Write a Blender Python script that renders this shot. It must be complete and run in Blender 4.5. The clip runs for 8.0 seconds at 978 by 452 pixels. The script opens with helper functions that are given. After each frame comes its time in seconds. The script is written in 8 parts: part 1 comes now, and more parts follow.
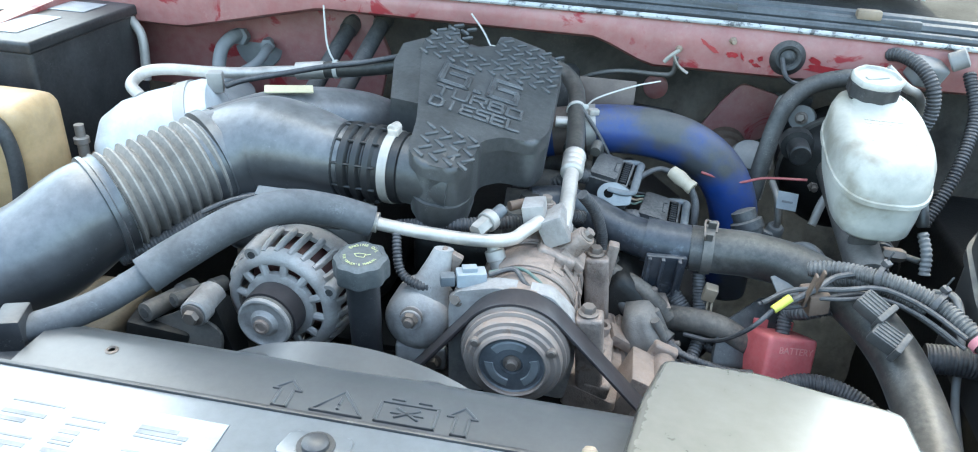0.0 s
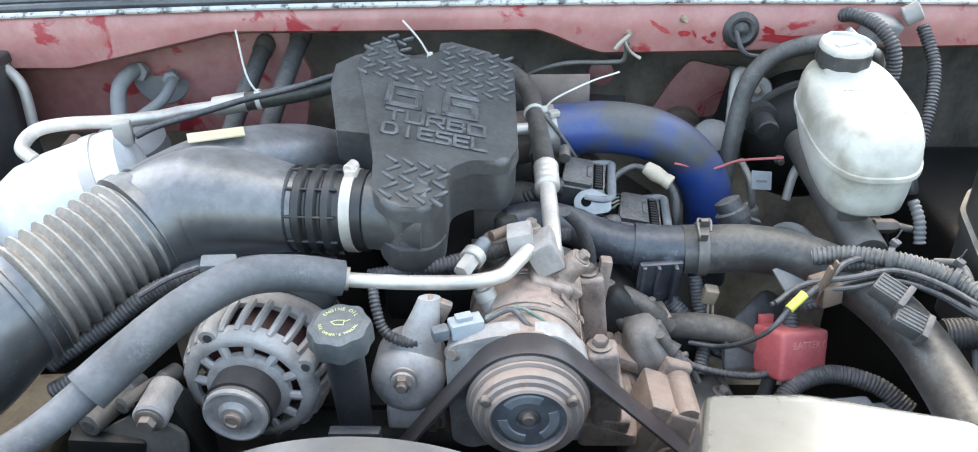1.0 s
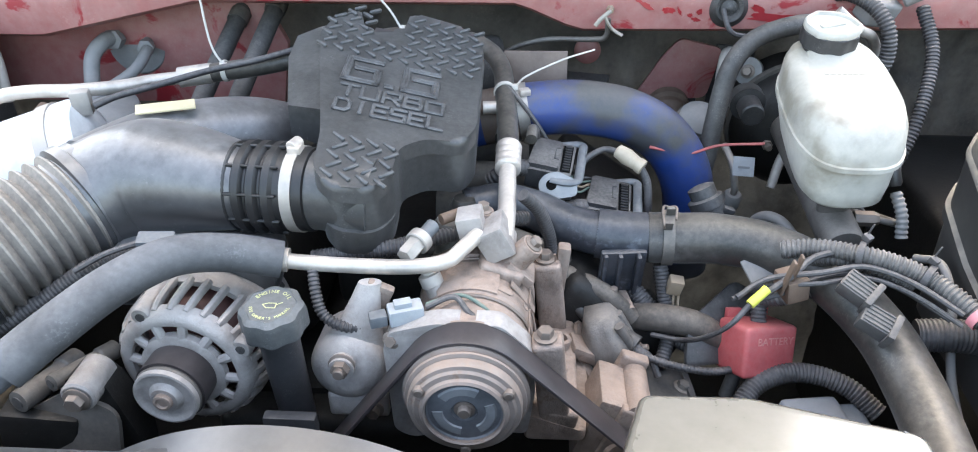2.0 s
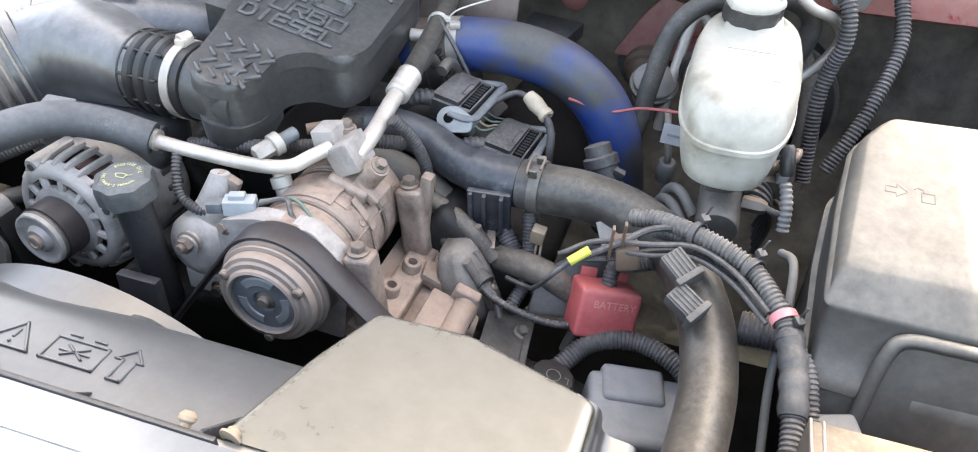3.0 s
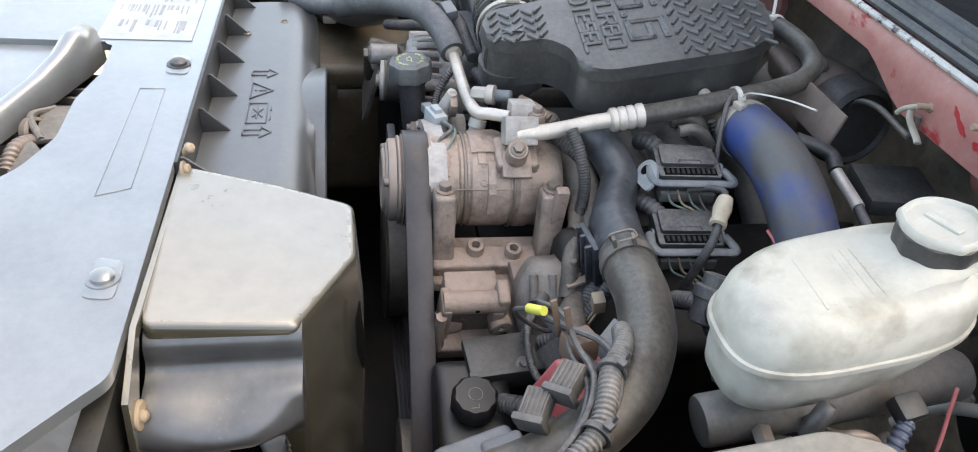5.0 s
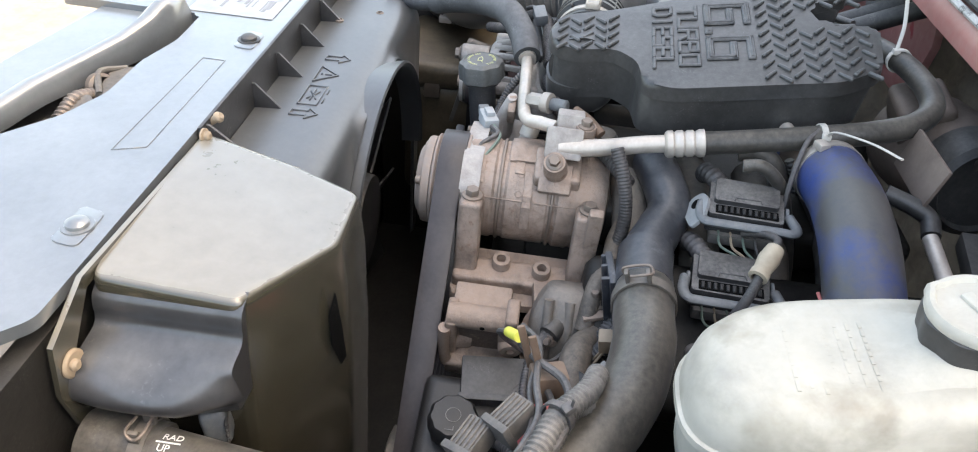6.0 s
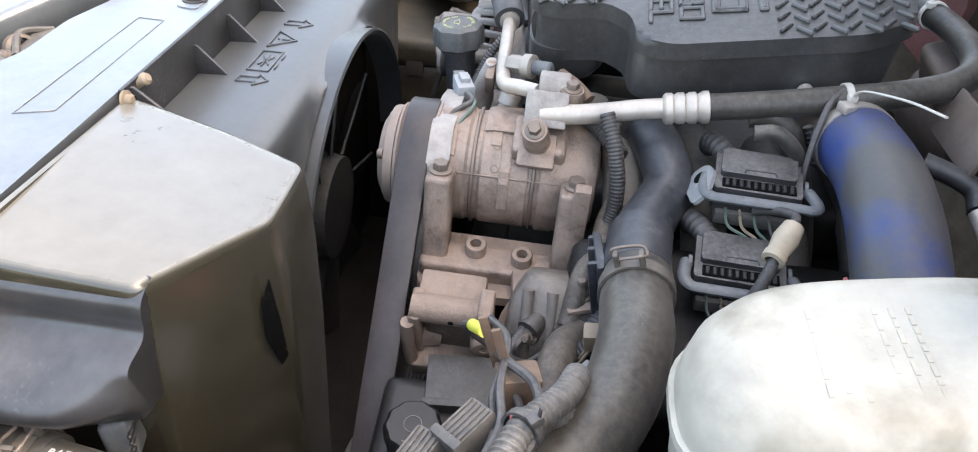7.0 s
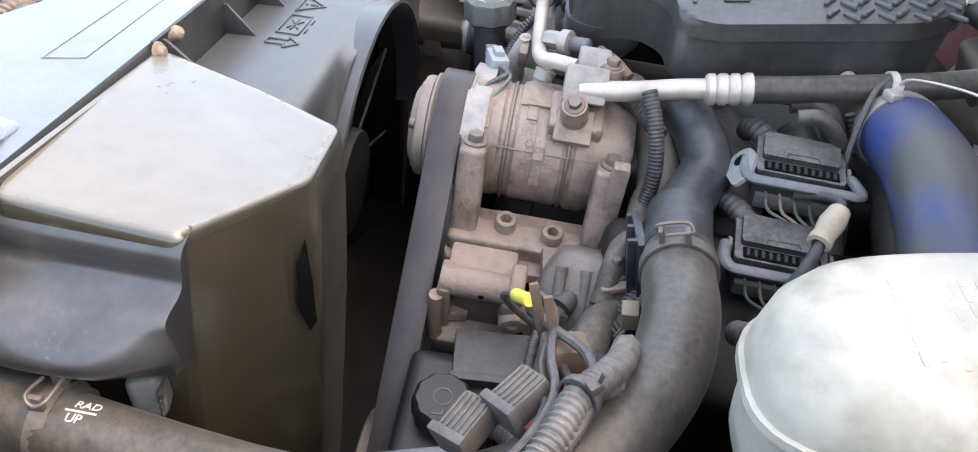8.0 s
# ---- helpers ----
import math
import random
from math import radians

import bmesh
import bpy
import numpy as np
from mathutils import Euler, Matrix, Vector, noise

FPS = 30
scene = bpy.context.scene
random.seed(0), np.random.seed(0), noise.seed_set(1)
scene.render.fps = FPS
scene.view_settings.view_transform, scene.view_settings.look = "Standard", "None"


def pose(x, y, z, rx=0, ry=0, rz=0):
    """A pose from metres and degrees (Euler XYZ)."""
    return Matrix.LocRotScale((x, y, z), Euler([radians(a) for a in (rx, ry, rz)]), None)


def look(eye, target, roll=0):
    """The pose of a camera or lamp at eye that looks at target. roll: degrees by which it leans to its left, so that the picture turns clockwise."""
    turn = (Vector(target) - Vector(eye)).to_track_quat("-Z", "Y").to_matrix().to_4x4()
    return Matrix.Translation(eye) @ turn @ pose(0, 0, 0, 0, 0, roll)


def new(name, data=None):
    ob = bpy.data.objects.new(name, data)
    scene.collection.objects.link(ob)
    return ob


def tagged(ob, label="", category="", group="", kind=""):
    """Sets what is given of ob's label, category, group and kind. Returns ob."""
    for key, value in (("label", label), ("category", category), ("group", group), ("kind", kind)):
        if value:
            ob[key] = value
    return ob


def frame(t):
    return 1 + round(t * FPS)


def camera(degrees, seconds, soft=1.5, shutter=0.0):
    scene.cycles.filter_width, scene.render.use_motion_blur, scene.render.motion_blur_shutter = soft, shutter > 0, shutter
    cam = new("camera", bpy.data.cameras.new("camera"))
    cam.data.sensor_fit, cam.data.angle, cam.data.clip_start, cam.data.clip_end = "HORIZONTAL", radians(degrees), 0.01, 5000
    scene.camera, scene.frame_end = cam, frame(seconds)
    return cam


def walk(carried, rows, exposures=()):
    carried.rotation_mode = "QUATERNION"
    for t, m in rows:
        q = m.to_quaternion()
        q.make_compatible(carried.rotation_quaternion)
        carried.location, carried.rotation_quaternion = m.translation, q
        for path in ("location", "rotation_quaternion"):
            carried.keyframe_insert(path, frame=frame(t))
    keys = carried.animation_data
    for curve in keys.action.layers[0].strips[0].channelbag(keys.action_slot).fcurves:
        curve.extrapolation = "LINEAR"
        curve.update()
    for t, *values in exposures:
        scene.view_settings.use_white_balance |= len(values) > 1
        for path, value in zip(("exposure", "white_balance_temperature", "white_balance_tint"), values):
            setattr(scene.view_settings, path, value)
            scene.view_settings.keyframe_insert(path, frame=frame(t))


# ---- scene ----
cam = camera(65.19, 8.0, 1.05)
PATH = [
    (0, (0.0659, -0.6111, 1.5455), (-0.2086, 1.1244, 0.5901), 3.29),
    (0.5, (0.0244, -0.5545, 1.5558), (-0.2406, 1.2170, 0.6661), 1.93),
    (1, (-0.0170, -0.5111, 1.5489), (-0.0684, 1.2225, 0.5531), -1.17),
    (1.2, (-0.0157, -0.5126, 1.5279), (0.1159, 1.2254, 0.5471), -1.89),
    (2.3, (0.1365, -0.4543, 1.5465), (-0.0936, 1.1650, 0.3954), 1.41),
    (2.5, (0.2073, -0.4444, 1.5497), (-0.0461, 1.1235, 0.3341), 4.30),
    (3, (0.3575, -0.4560, 1.5497), (-0.1003, 1.0909, 0.3676), 2.59),
    (3.5, (0.4908, -0.3807, 1.5696), (-0.3639, 0.9975, 0.3991), 2.90),
    (4, (0.6131, -0.2444, 1.5760), (-0.6186, 0.8523, 0.4445), 4.62),
    (4.5, (0.7388, -0.1871, 1.5681), (-0.6668, 0.5660, 0.3610), 6.97),
    (5, (0.7868, -0.0444, 1.5870), (-0.7647, 0.3239, 0.3799), 7.17),
    (5.2, (0.7961, 0.0345, 1.5766), (-0.8047, 0.1128, 0.3803), 6.14),
    (6.3, (0.7205, 0.1397, 1.5498), (-0.8609, 0.0052, 0.3328), 4.34),
    (6.5, (0.7013, 0.1521, 1.5363), (-0.8663, -0.0195, 0.3061), 2.81),
    (7, (0.6702, 0.1627, 1.4759), (-0.9258, 0.0468, 0.2762), 5.10),
    (7.5, (0.6825, 0.1412, 1.4482), (-0.9319, -0.0057, 0.2768), 8.05),
    (8, (0.6782, 0.1202, 1.4451), (-0.9214, 0.0487, 0.2467), 8.61),
]
EXPOSURES = [(0.0, 3.09, 6600, -7), (0.5, 3.2, 7310, -3), (1.2, 3.2, 7410, 2), (2.4, 3.2, 7710, 6), (3.0, 3.15, 7950, 7), (3.5, 2.83, 7900, 7), (4.0, 2.85, 7800, 6), (4.5, 2.76, 7970, 5), (5.2, 2.66, 8020, 5), (6.4, 2.80, 8120, 6), (7.2, 2.86, 7920, 8), (8.0, 2.88, 7830, 9)]
walk(cam, [(t, look(eye, target, roll)) for t, eye, target, roll in PATH], EXPOSURES)

# ---- world, sun, exposure ----
SUN_DIR = Vector((-0.05, 0.62, 1.0)).normalized()
world = bpy.data.worlds.new("sky")
scene.world = world
world.use_nodes = True
wn = world.node_tree
for n in list(wn.nodes):
    wn.nodes.remove(n)
w_out = wn.nodes.new("ShaderNodeOutputWorld")
w_bg = wn.nodes.new("ShaderNodeBackground")
w_sky = wn.nodes.new("ShaderNodeTexSky")
w_sky.sky_type = "NISHITA"
w_sky.sun_disc = False
w_sky.sun_elevation = math.asin(SUN_DIR.z)
w_sky.sun_rotation = math.atan2(SUN_DIR.x, SUN_DIR.y)
w_sky.air_density, w_sky.dust_density, w_sky.ozone_density = 1.0, 4.5, 1.0
w_bg.inputs["Strength"].default_value = 0.15
wn.links.new(w_sky.outputs[0], w_bg.inputs["Color"])
wn.links.new(w_bg.outputs[0], w_out.inputs["Surface"])
sun_data = bpy.data.lights.new("sun", "SUN")
sun_data.energy, sun_data.angle, sun_data.color = 2.2, radians(0.6), (1.0, 0.94, 0.84)
sun = new("sun", sun_data)
sun.matrix_world = look(SUN_DIR * 10, (0, 0, 0))


# ---- mesh helpers ----
def link_mesh(name, bm, material, smooth=38):
    me = bpy.data.meshes.new(name)
    bmesh.ops.recalc_face_normals(bm, faces=bm.faces)
    bm.to_mesh(me)
    bm.free()
    me.materials.append(material)
    for p in me.polygons:
        p.use_smooth = True
    me.set_sharp_from_angle(angle=radians(smooth))
    return new(name, me)


def thing(name, at, label, category, group="", kind=""):
    """An Empty at the base of a thing; its parts are modelled in place."""
    ob = new(name)
    ob.location = at
    ob.empty_display_size = 0.03
    return tagged(ob, label, category, group, kind)


def part(name, bm, material, parent, label="", smooth=38):
    ob = link_mesh(name, bm, material, smooth)
    ob.parent = parent
    if parent.type == "EMPTY":
        ob.matrix_parent_inverse = Matrix.Translation(-Vector(parent.location))
    return tagged(ob, label)


def single(name, bm, material, label, category, group="", kind="", smooth=38):
    return tagged(link_mesh(name, bm, material, smooth), label, category, group, kind)


def merge(dst, src, m=None):
    made = {v: dst.verts.new(m @ v.co if m else v.co) for v in src.verts}
    for f in src.faces:
        try:
            dst.faces.new([made[v] for v in f.verts])
        except ValueError:
            pass
    src.free()
    return dst


def curve(pts, n=8):
    """Smooth line through the points."""
    p = [Vector(q) for q in pts]
    p = [2 * p[0] - p[1]] + p + [2 * p[-1] - p[-2]]
    out = []
    for i in range(1, len(p) - 2):
        a, b, c, d = p[i - 1:i + 3]
        for k in range(n):
            t = k / n
            out.append(0.5 * ((2 * b) + (c - a) * t + (2 * a - 5 * b + 4 * c - d) * t * t + (3 * b - a - 3 * c + d) * t ** 3))
    out.append(p[-2])
    return out


def sweep(line, radius, seg=16, flat=1.0, caps=True, bm=None):
    """A tube along a line; radius is a number or a function of 0..1 along it."""
    bm = bm or bmesh.new()
    line = [Vector(q) for q in line]
    dist = [0.0]
    for a, b in zip(line, line[1:]):
        dist.append(dist[-1] + (b - a).length)
    tan = [(line[min(i + 1, len(line) - 1)] - line[max(i - 1, 0)]).normalized() for i in range(len(line))]
    up = Vector((0, 0, 1)) if abs(tan[0].z) < 0.9 else Vector((1, 0, 0))
    side = tan[0].cross(up).normalized()
    rings = []
    for i, c in enumerate(line):
        side = (side - side.dot(tan[i]) * tan[i]).normalized()
        up = side.cross(tan[i])
        r = radius(dist[i] / dist[-1]) if callable(radius) else radius
        rings.append([bm.verts.new(c + r * (math.cos(a) * side + flat * math.sin(a) * up)) for a in (2 * math.pi * k / seg for k in range(seg))])
    for a, b in zip(rings, rings[1:]):
        for k in range(seg):
            bm.faces.new((a[k], a[(k + 1) % seg], b[(k + 1) % seg], b[k]))
    if caps:
        bm.faces.new(rings[0][::-1])
        bm.faces.new(rings[-1])
    return bm


def tube(pts, radius, seg=16, n=8, flat=1.0, bm=None):
    return sweep(curve(pts, n), radius, seg, flat, True, bm)


def resample(pts, step):
    line = curve(pts, 24)
    out, need = [line[0]], step
    for a, b in zip(line, line[1:]):
        d = (b - a).length
        while d >= need:
            a = a + (b - a) * (need / d)
            d = (b - a).length
            out.append(a)
            need = step
        need -= d
    return out


def corrugated(pts, radius, pitch=0.004, depth=0.0012, seg=14, bm=None):
    """Ribbed conduit: rings in fours along the line."""
    line = resample(pts, pitch / 4)
    count = len(line)
    return sweep(line, lambda t: radius - (depth if int(round(t * (count - 1))) % 4 < 2 else 0.0), seg, bm=bm)


def frame_on(origin, axis, turn=0.0):
    """A pose whose z points along axis."""
    q = Vector(axis).normalized().to_track_quat("Z", "Y").to_matrix().to_4x4()
    return Matrix.Translation(origin) @ q @ Matrix.Rotation(radians(turn), 4, "Z")


def lathe(profile, origin=(0, 0, 0), axis=(0, 0, 1), seg=40, bm=None, wave=None, hole=False):
    """Turned body: profile rows of (radius, height). wave: radius factor by angle. hole: an open ring."""
    bm = bm or bmesh.new()
    m = frame_on(origin, axis)
    rings = []
    for r, h in profile:
        ring = []
        for k in range(seg):
            a = 2 * math.pi * k / seg
            w = wave(a) if wave else 1.0
            ring.append(bm.verts.new(m @ Vector((r * w * math.cos(a), r * w * math.sin(a), h))))
        rings.append(ring)
    for a, b in zip(rings, rings[1:]):
        for k in range(seg):
            bm.faces.new((a[k], a[(k + 1) % seg], b[(k + 1) % seg], b[k]))
    if hole:
        for k in range(seg):
            bm.faces.new((rings[-1][k], rings[-1][(k + 1) % seg], rings[0][(k + 1) % seg], rings[0][k]))
    else:
        bm.faces.new(rings[0][::-1])
        bm.faces.new(rings[-1])
    return bm


def box(size, m=None, bevel=0.003, segs=2, bm=None, taper=1.0):
    """A box with rounded edges, centred; taper scales its top."""
    b = bmesh.new()
    bmesh.ops.create_cube(b, size=1.0)
    for v in b.verts:
        f = taper if v.co.z > 0 else 1.0
        v.co = Vector((v.co.x * size[0] * f, v.co.y * size[1] * f, v.co.z * size[2]))
    if bevel:
        bmesh.ops.bevel(b, geom=list(b.edges), offset=min(bevel, 0.45 * min(size)), segments=segs, profile=0.6, affect="EDGES")
    return merge(bm or bmesh.new(), b, m)


def slab(outline, low, high, m=None, bevel=0.004, segs=2, bm=None, shift=None, round_corners=0.0, shrink=1.0):
    """A plate with any outline in plan, from low to high, with rounded edges. shift(x, y) raises its top."""
    b = bmesh.new()
    pts = rounded(outline, round_corners) if round_corners else outline
    cx = sum(p[0] for p in pts) / len(pts)
    cy = sum(p[1] for p in pts) / len(pts)
    bot = [b.verts.new((cx + (x - cx) / shrink, cy + (y - cy) / shrink, low)) for x, y in pts]
    top = [b.verts.new((x, y, high)) for x, y in pts]
    n = len(pts)
    b.faces.new(bot[::-1])
    f = b.faces.new(top)
    for i in range(n):
        b.faces.new((bot[i], bot[(i + 1) % n], top[(i + 1) % n], top[i]))
    if bevel:
        bmesh.ops.bevel(b, geom=list(f.edges), offset=bevel, segments=segs, profile=0.6, affect="EDGES")
    if shift:
        for v in b.verts:
            v.co.z += shift(v.co.x, v.co.y) * min(1.0, max(0.0, (v.co.z - low) / (high - low)))
    return merge(bm or bmesh.new(), b, m)


def rounded(outline, r, steps=5):
    out = []
    n = len(outline)
    for i in range(n):
        p, q, s = (Vector(outline[(i + k) % n]).to_2d() for k in (-1, 0, 1))
        a, b = (p - q), (s - q)
        d = min(r, 0.45 * a.length, 0.45 * b.length)
        a, b = q + a.normalized() * d, q + b.normalized() * d
        for k in range(steps + 1):
            t = k / steps
            v = (1 - t) ** 2 * a + 2 * t * (1 - t) * q + t * t * b
            out.append((v.x, v.y))
    return out


def loft(sections, bm=None, caps=True):
    """A skin over closed sections that have the same number of points."""
    bm = bm or bmesh.new()
    rings = [[bm.verts.new(p) for p in s] for s in sections]
    n = len(rings[0])
    for a, b in zip(rings, rings[1:]):
        for k in range(n):
            bm.faces.new((a[k], a[(k + 1) % n], b[(k + 1) % n], b[k]))
    if caps:
        bm.faces.new(rings[0][::-1])
        bm.faces.new(rings[-1])
    return bm


def bolt(origin, axis, r=0.007, h=0.007, bm=None, flange=1.45, shank=0.0):
    bm = bm or bmesh.new()
    m = frame_on(origin, axis)
    lathe([(r * flange, 0), (r * flange, 0.0012), (r * flange * 0.85, 0.0022)], origin, axis, 18, bm)
    lathe([(r, 0.0015), (r, h * 0.85), (r * 0.88, h)], origin, axis, 6, bm)
    if shank:
        lathe([(r * 0.6, h), (r * 0.6, h + shank), (r * 0.5, h + shank + 0.001)], origin, axis, 12, bm)
    return bm


# ---- materials ----
def node(tree, kind, **values):
    n = tree.nodes.new(kind)
    for key, value in values.items():
        n.inputs[key].default_value = value
    return n


def surface(name, colour, rough=0.5, metal=0.0, dust=0.3, dust_colour=(0.36, 0.31, 0.25), grain=180.0, bump=0.15,
            spread=0.25, patch=None, patch_colour=(0.1, 0.1, 0.1), patch_scale=20.0, patch_soft=0.08, coat=0.0, up=0.5, low=-0.4, grime=0.3, even=0.35, stain=16.0, spec=0.5, wiped=0.0, dull=0.65, sheen=0.0, speck=0.2, coat_rough=0.32, patch_detail=7.0):
    """A worn surface: colour varied at two scales, dust in blotches and more of it on what faces up, fine relief."""
    m = bpy.data.materials.new(name)
    m.use_nodes = True
    t = m.node_tree
    p = t.nodes["Principled BSDF"]
    link = t.links.new
    pos = t.nodes.new("ShaderNodeTexCoord")
    big = node(t, "ShaderNodeTexNoise", Scale=grain / 9, Detail=5.0, Roughness=0.6)
    fine = node(t, "ShaderNodeTexNoise", Scale=grain, Detail=6.0, Roughness=0.65)
    for n in (big, fine):
        link(pos.outputs["Object"], n.inputs["Vector"])
    # tone
    tone = node(t, "ShaderNodeMapRange", **{"From Min": 0.3, "From Max": 0.7, "To Min": 1 - spread, "To Max": 1 + spread})
    link(big.outputs["Fac"], tone.inputs["Value"])
    tint = t.nodes.new("ShaderNodeMix")
    tint.data_type, tint.blend_type = "RGBA", "MULTIPLY"
    tint.inputs["Factor"].default_value = 1.0
    tint.inputs["A"].default_value = (*colour, 1)
    link(tone.outputs["Result"], tint.inputs["B"])
    last = tint.outputs["Result"]
    if patch is not None:
        spots = node(t, "ShaderNodeTexNoise", Scale=patch_scale, Detail=patch_detail, Roughness=0.08 * patch_detail + 0.14)
        link(pos.outputs["Object"], spots.inputs["Vector"])
        cut = node(t, "ShaderNodeMapRange", **{"From Min": patch, "From Max": patch + patch_soft})
        link(spots.outputs["Fac"], cut.inputs["Value"])
        over = t.nodes.new("ShaderNodeMix")
        over.data_type = "RGBA"
        link(cut.outputs["Result"], over.inputs["Factor"])
        link(last, over.inputs["A"])
        over.inputs["B"].default_value = (*patch_colour, 1)
        last = over.outputs["Result"]
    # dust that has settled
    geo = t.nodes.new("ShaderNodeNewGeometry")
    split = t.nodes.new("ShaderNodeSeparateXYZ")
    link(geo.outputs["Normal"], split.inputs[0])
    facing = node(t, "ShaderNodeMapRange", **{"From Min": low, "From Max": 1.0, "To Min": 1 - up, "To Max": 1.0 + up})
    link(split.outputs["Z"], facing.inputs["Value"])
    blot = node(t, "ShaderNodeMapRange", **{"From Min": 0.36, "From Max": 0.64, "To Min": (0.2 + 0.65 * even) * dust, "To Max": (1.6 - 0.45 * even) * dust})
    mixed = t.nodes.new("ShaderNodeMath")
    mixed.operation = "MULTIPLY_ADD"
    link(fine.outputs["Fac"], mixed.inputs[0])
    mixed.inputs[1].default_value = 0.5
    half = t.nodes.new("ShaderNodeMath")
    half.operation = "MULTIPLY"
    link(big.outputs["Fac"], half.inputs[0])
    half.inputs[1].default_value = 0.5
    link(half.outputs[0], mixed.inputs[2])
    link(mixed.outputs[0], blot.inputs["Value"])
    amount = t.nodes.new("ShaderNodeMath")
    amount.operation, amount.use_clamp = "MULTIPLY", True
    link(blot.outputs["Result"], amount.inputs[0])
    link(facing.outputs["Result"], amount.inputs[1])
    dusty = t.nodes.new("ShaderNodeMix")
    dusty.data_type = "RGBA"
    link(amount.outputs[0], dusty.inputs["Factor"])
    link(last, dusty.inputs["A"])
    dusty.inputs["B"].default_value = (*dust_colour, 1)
    if wiped:
        # places where the dust has been wiped off
        clean = t.nodes.new("ShaderNodeMix")
        clean.data_type = "RGBA"
        rub = node(t, "ShaderNodeTexNoise", Scale=13.0, Detail=5.0, Roughness=0.6, Distortion=0.8)
        link(pos.outputs["Object"], rub.inputs["Vector"])
        cut2 = node(t, "ShaderNodeMapRange", **{"From Min": wiped, "From Max": wiped + 0.05})
        link(rub.outputs["Fac"], cut2.inputs["Value"])
        link(cut2.outputs["Result"], clean.inputs["Factor"])
        link(dusty.outputs["Result"], clean.inputs["A"])
        clean.inputs["B"].default_value = (*colour, 1)
        dusty = clean
    if speck:
        # fine pale specks of dried mud
        dots = node(t, "ShaderNodeTexNoise", Scale=grain * 3.2, Detail=3.0, Roughness=0.55)
        where = node(t, "ShaderNodeTexNoise", Scale=grain / 5, Detail=4.0, Roughness=0.6)
        for n in (dots, where):
            link(pos.outputs["Object"], n.inputs["Vector"])
        sift = t.nodes.new("ShaderNodeMath")
        sift.operation = "MULTIPLY"
        link(dots.outputs["Fac"], sift.inputs[0])
        link(where.outputs["Fac"], sift.inputs[1])
        cut3 = node(t, "ShaderNodeMapRange", **{"From Min": 0.35, "From Max": 0.46, "To Max": speck})
        link(sift.outputs[0], cut3.inputs["Value"])
        flecked = t.nodes.new("ShaderNodeMix")
        flecked.data_type = "RGBA"
        link(cut3.outputs["Result"], flecked.inputs["Factor"])
        link(dusty.outputs["Result"], flecked.inputs["A"])
        flecked.inputs["B"].default_value = (*[min(0.7, 1.25 * c + 0.02) for c in dust_colour], 1)
        dusty = flecked
    # greasy stains of their own shape
    stain = node(t, "ShaderNodeTexNoise", Scale=stain, Detail=9.0, Roughness=0.66, Distortion=0.4)
    shifted = node(t, "ShaderNodeMapping", Location=(3.1, 1.7, 5.3))
    link(pos.outputs["Object"], shifted.inputs["Vector"])
    link(shifted.outputs[0], stain.inputs["Vector"])
    dark = node(t, "ShaderNodeMapRange", **{"From Min": 0.46, "From Max": 0.68, "To Max": grime})
    link(stain.outputs["Fac"], dark.inputs["Value"])
    stained = t.nodes.new("ShaderNodeMix")
    stained.data_type = "RGBA"
    link(dark.outputs["Result"], stained.inputs["Factor"])
    link(dusty.outputs["Result"], stained.inputs["A"])
    stained.inputs["B"].default_value = (colour[0] * 0.35 + 0.006, colour[1] * 0.33 + 0.005, colour[2] * 0.32 + 0.005, 1)
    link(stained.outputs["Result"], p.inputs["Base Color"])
    # gloss
    gloss = t.nodes.new("ShaderNodeMath")
    gloss.operation, gloss.use_clamp = "MULTIPLY_ADD", True
    link(amount.outputs[0], gloss.inputs[0])
    gloss.inputs[1].default_value = max(0.0, dull - rough)
    gloss.inputs[2].default_value = rough
    link(gloss.outputs[0], p.inputs["Roughness"])
    if metal:
        shine = t.nodes.new("ShaderNodeMath")
        shine.operation, shine.use_clamp = "MULTIPLY_ADD", True
        link(amount.outputs[0], shine.inputs[0])
        shine.inputs[1].default_value = -metal
        shine.inputs[2].default_value = metal
        link(shine.outputs[0], p.inputs["Metallic"])
    p.inputs["Specular IOR Level"].default_value = spec
    if sheen:
        p.inputs["Sheen Weight"].default_value = sheen
        p.inputs["Sheen Roughness"].default_value = 0.35
    if coat:
        p.inputs["Coat Weight"].default_value = coat
        p.inputs["Coat Roughness"].default_value = coat_rough
    relief = node(t, "ShaderNodeBump", Strength=bump, Distance=0.002)
    link(mixed.outputs[0], relief.inputs["Height"])
    link(relief.outputs["Normal"], p.inputs["Normal"])
    return m


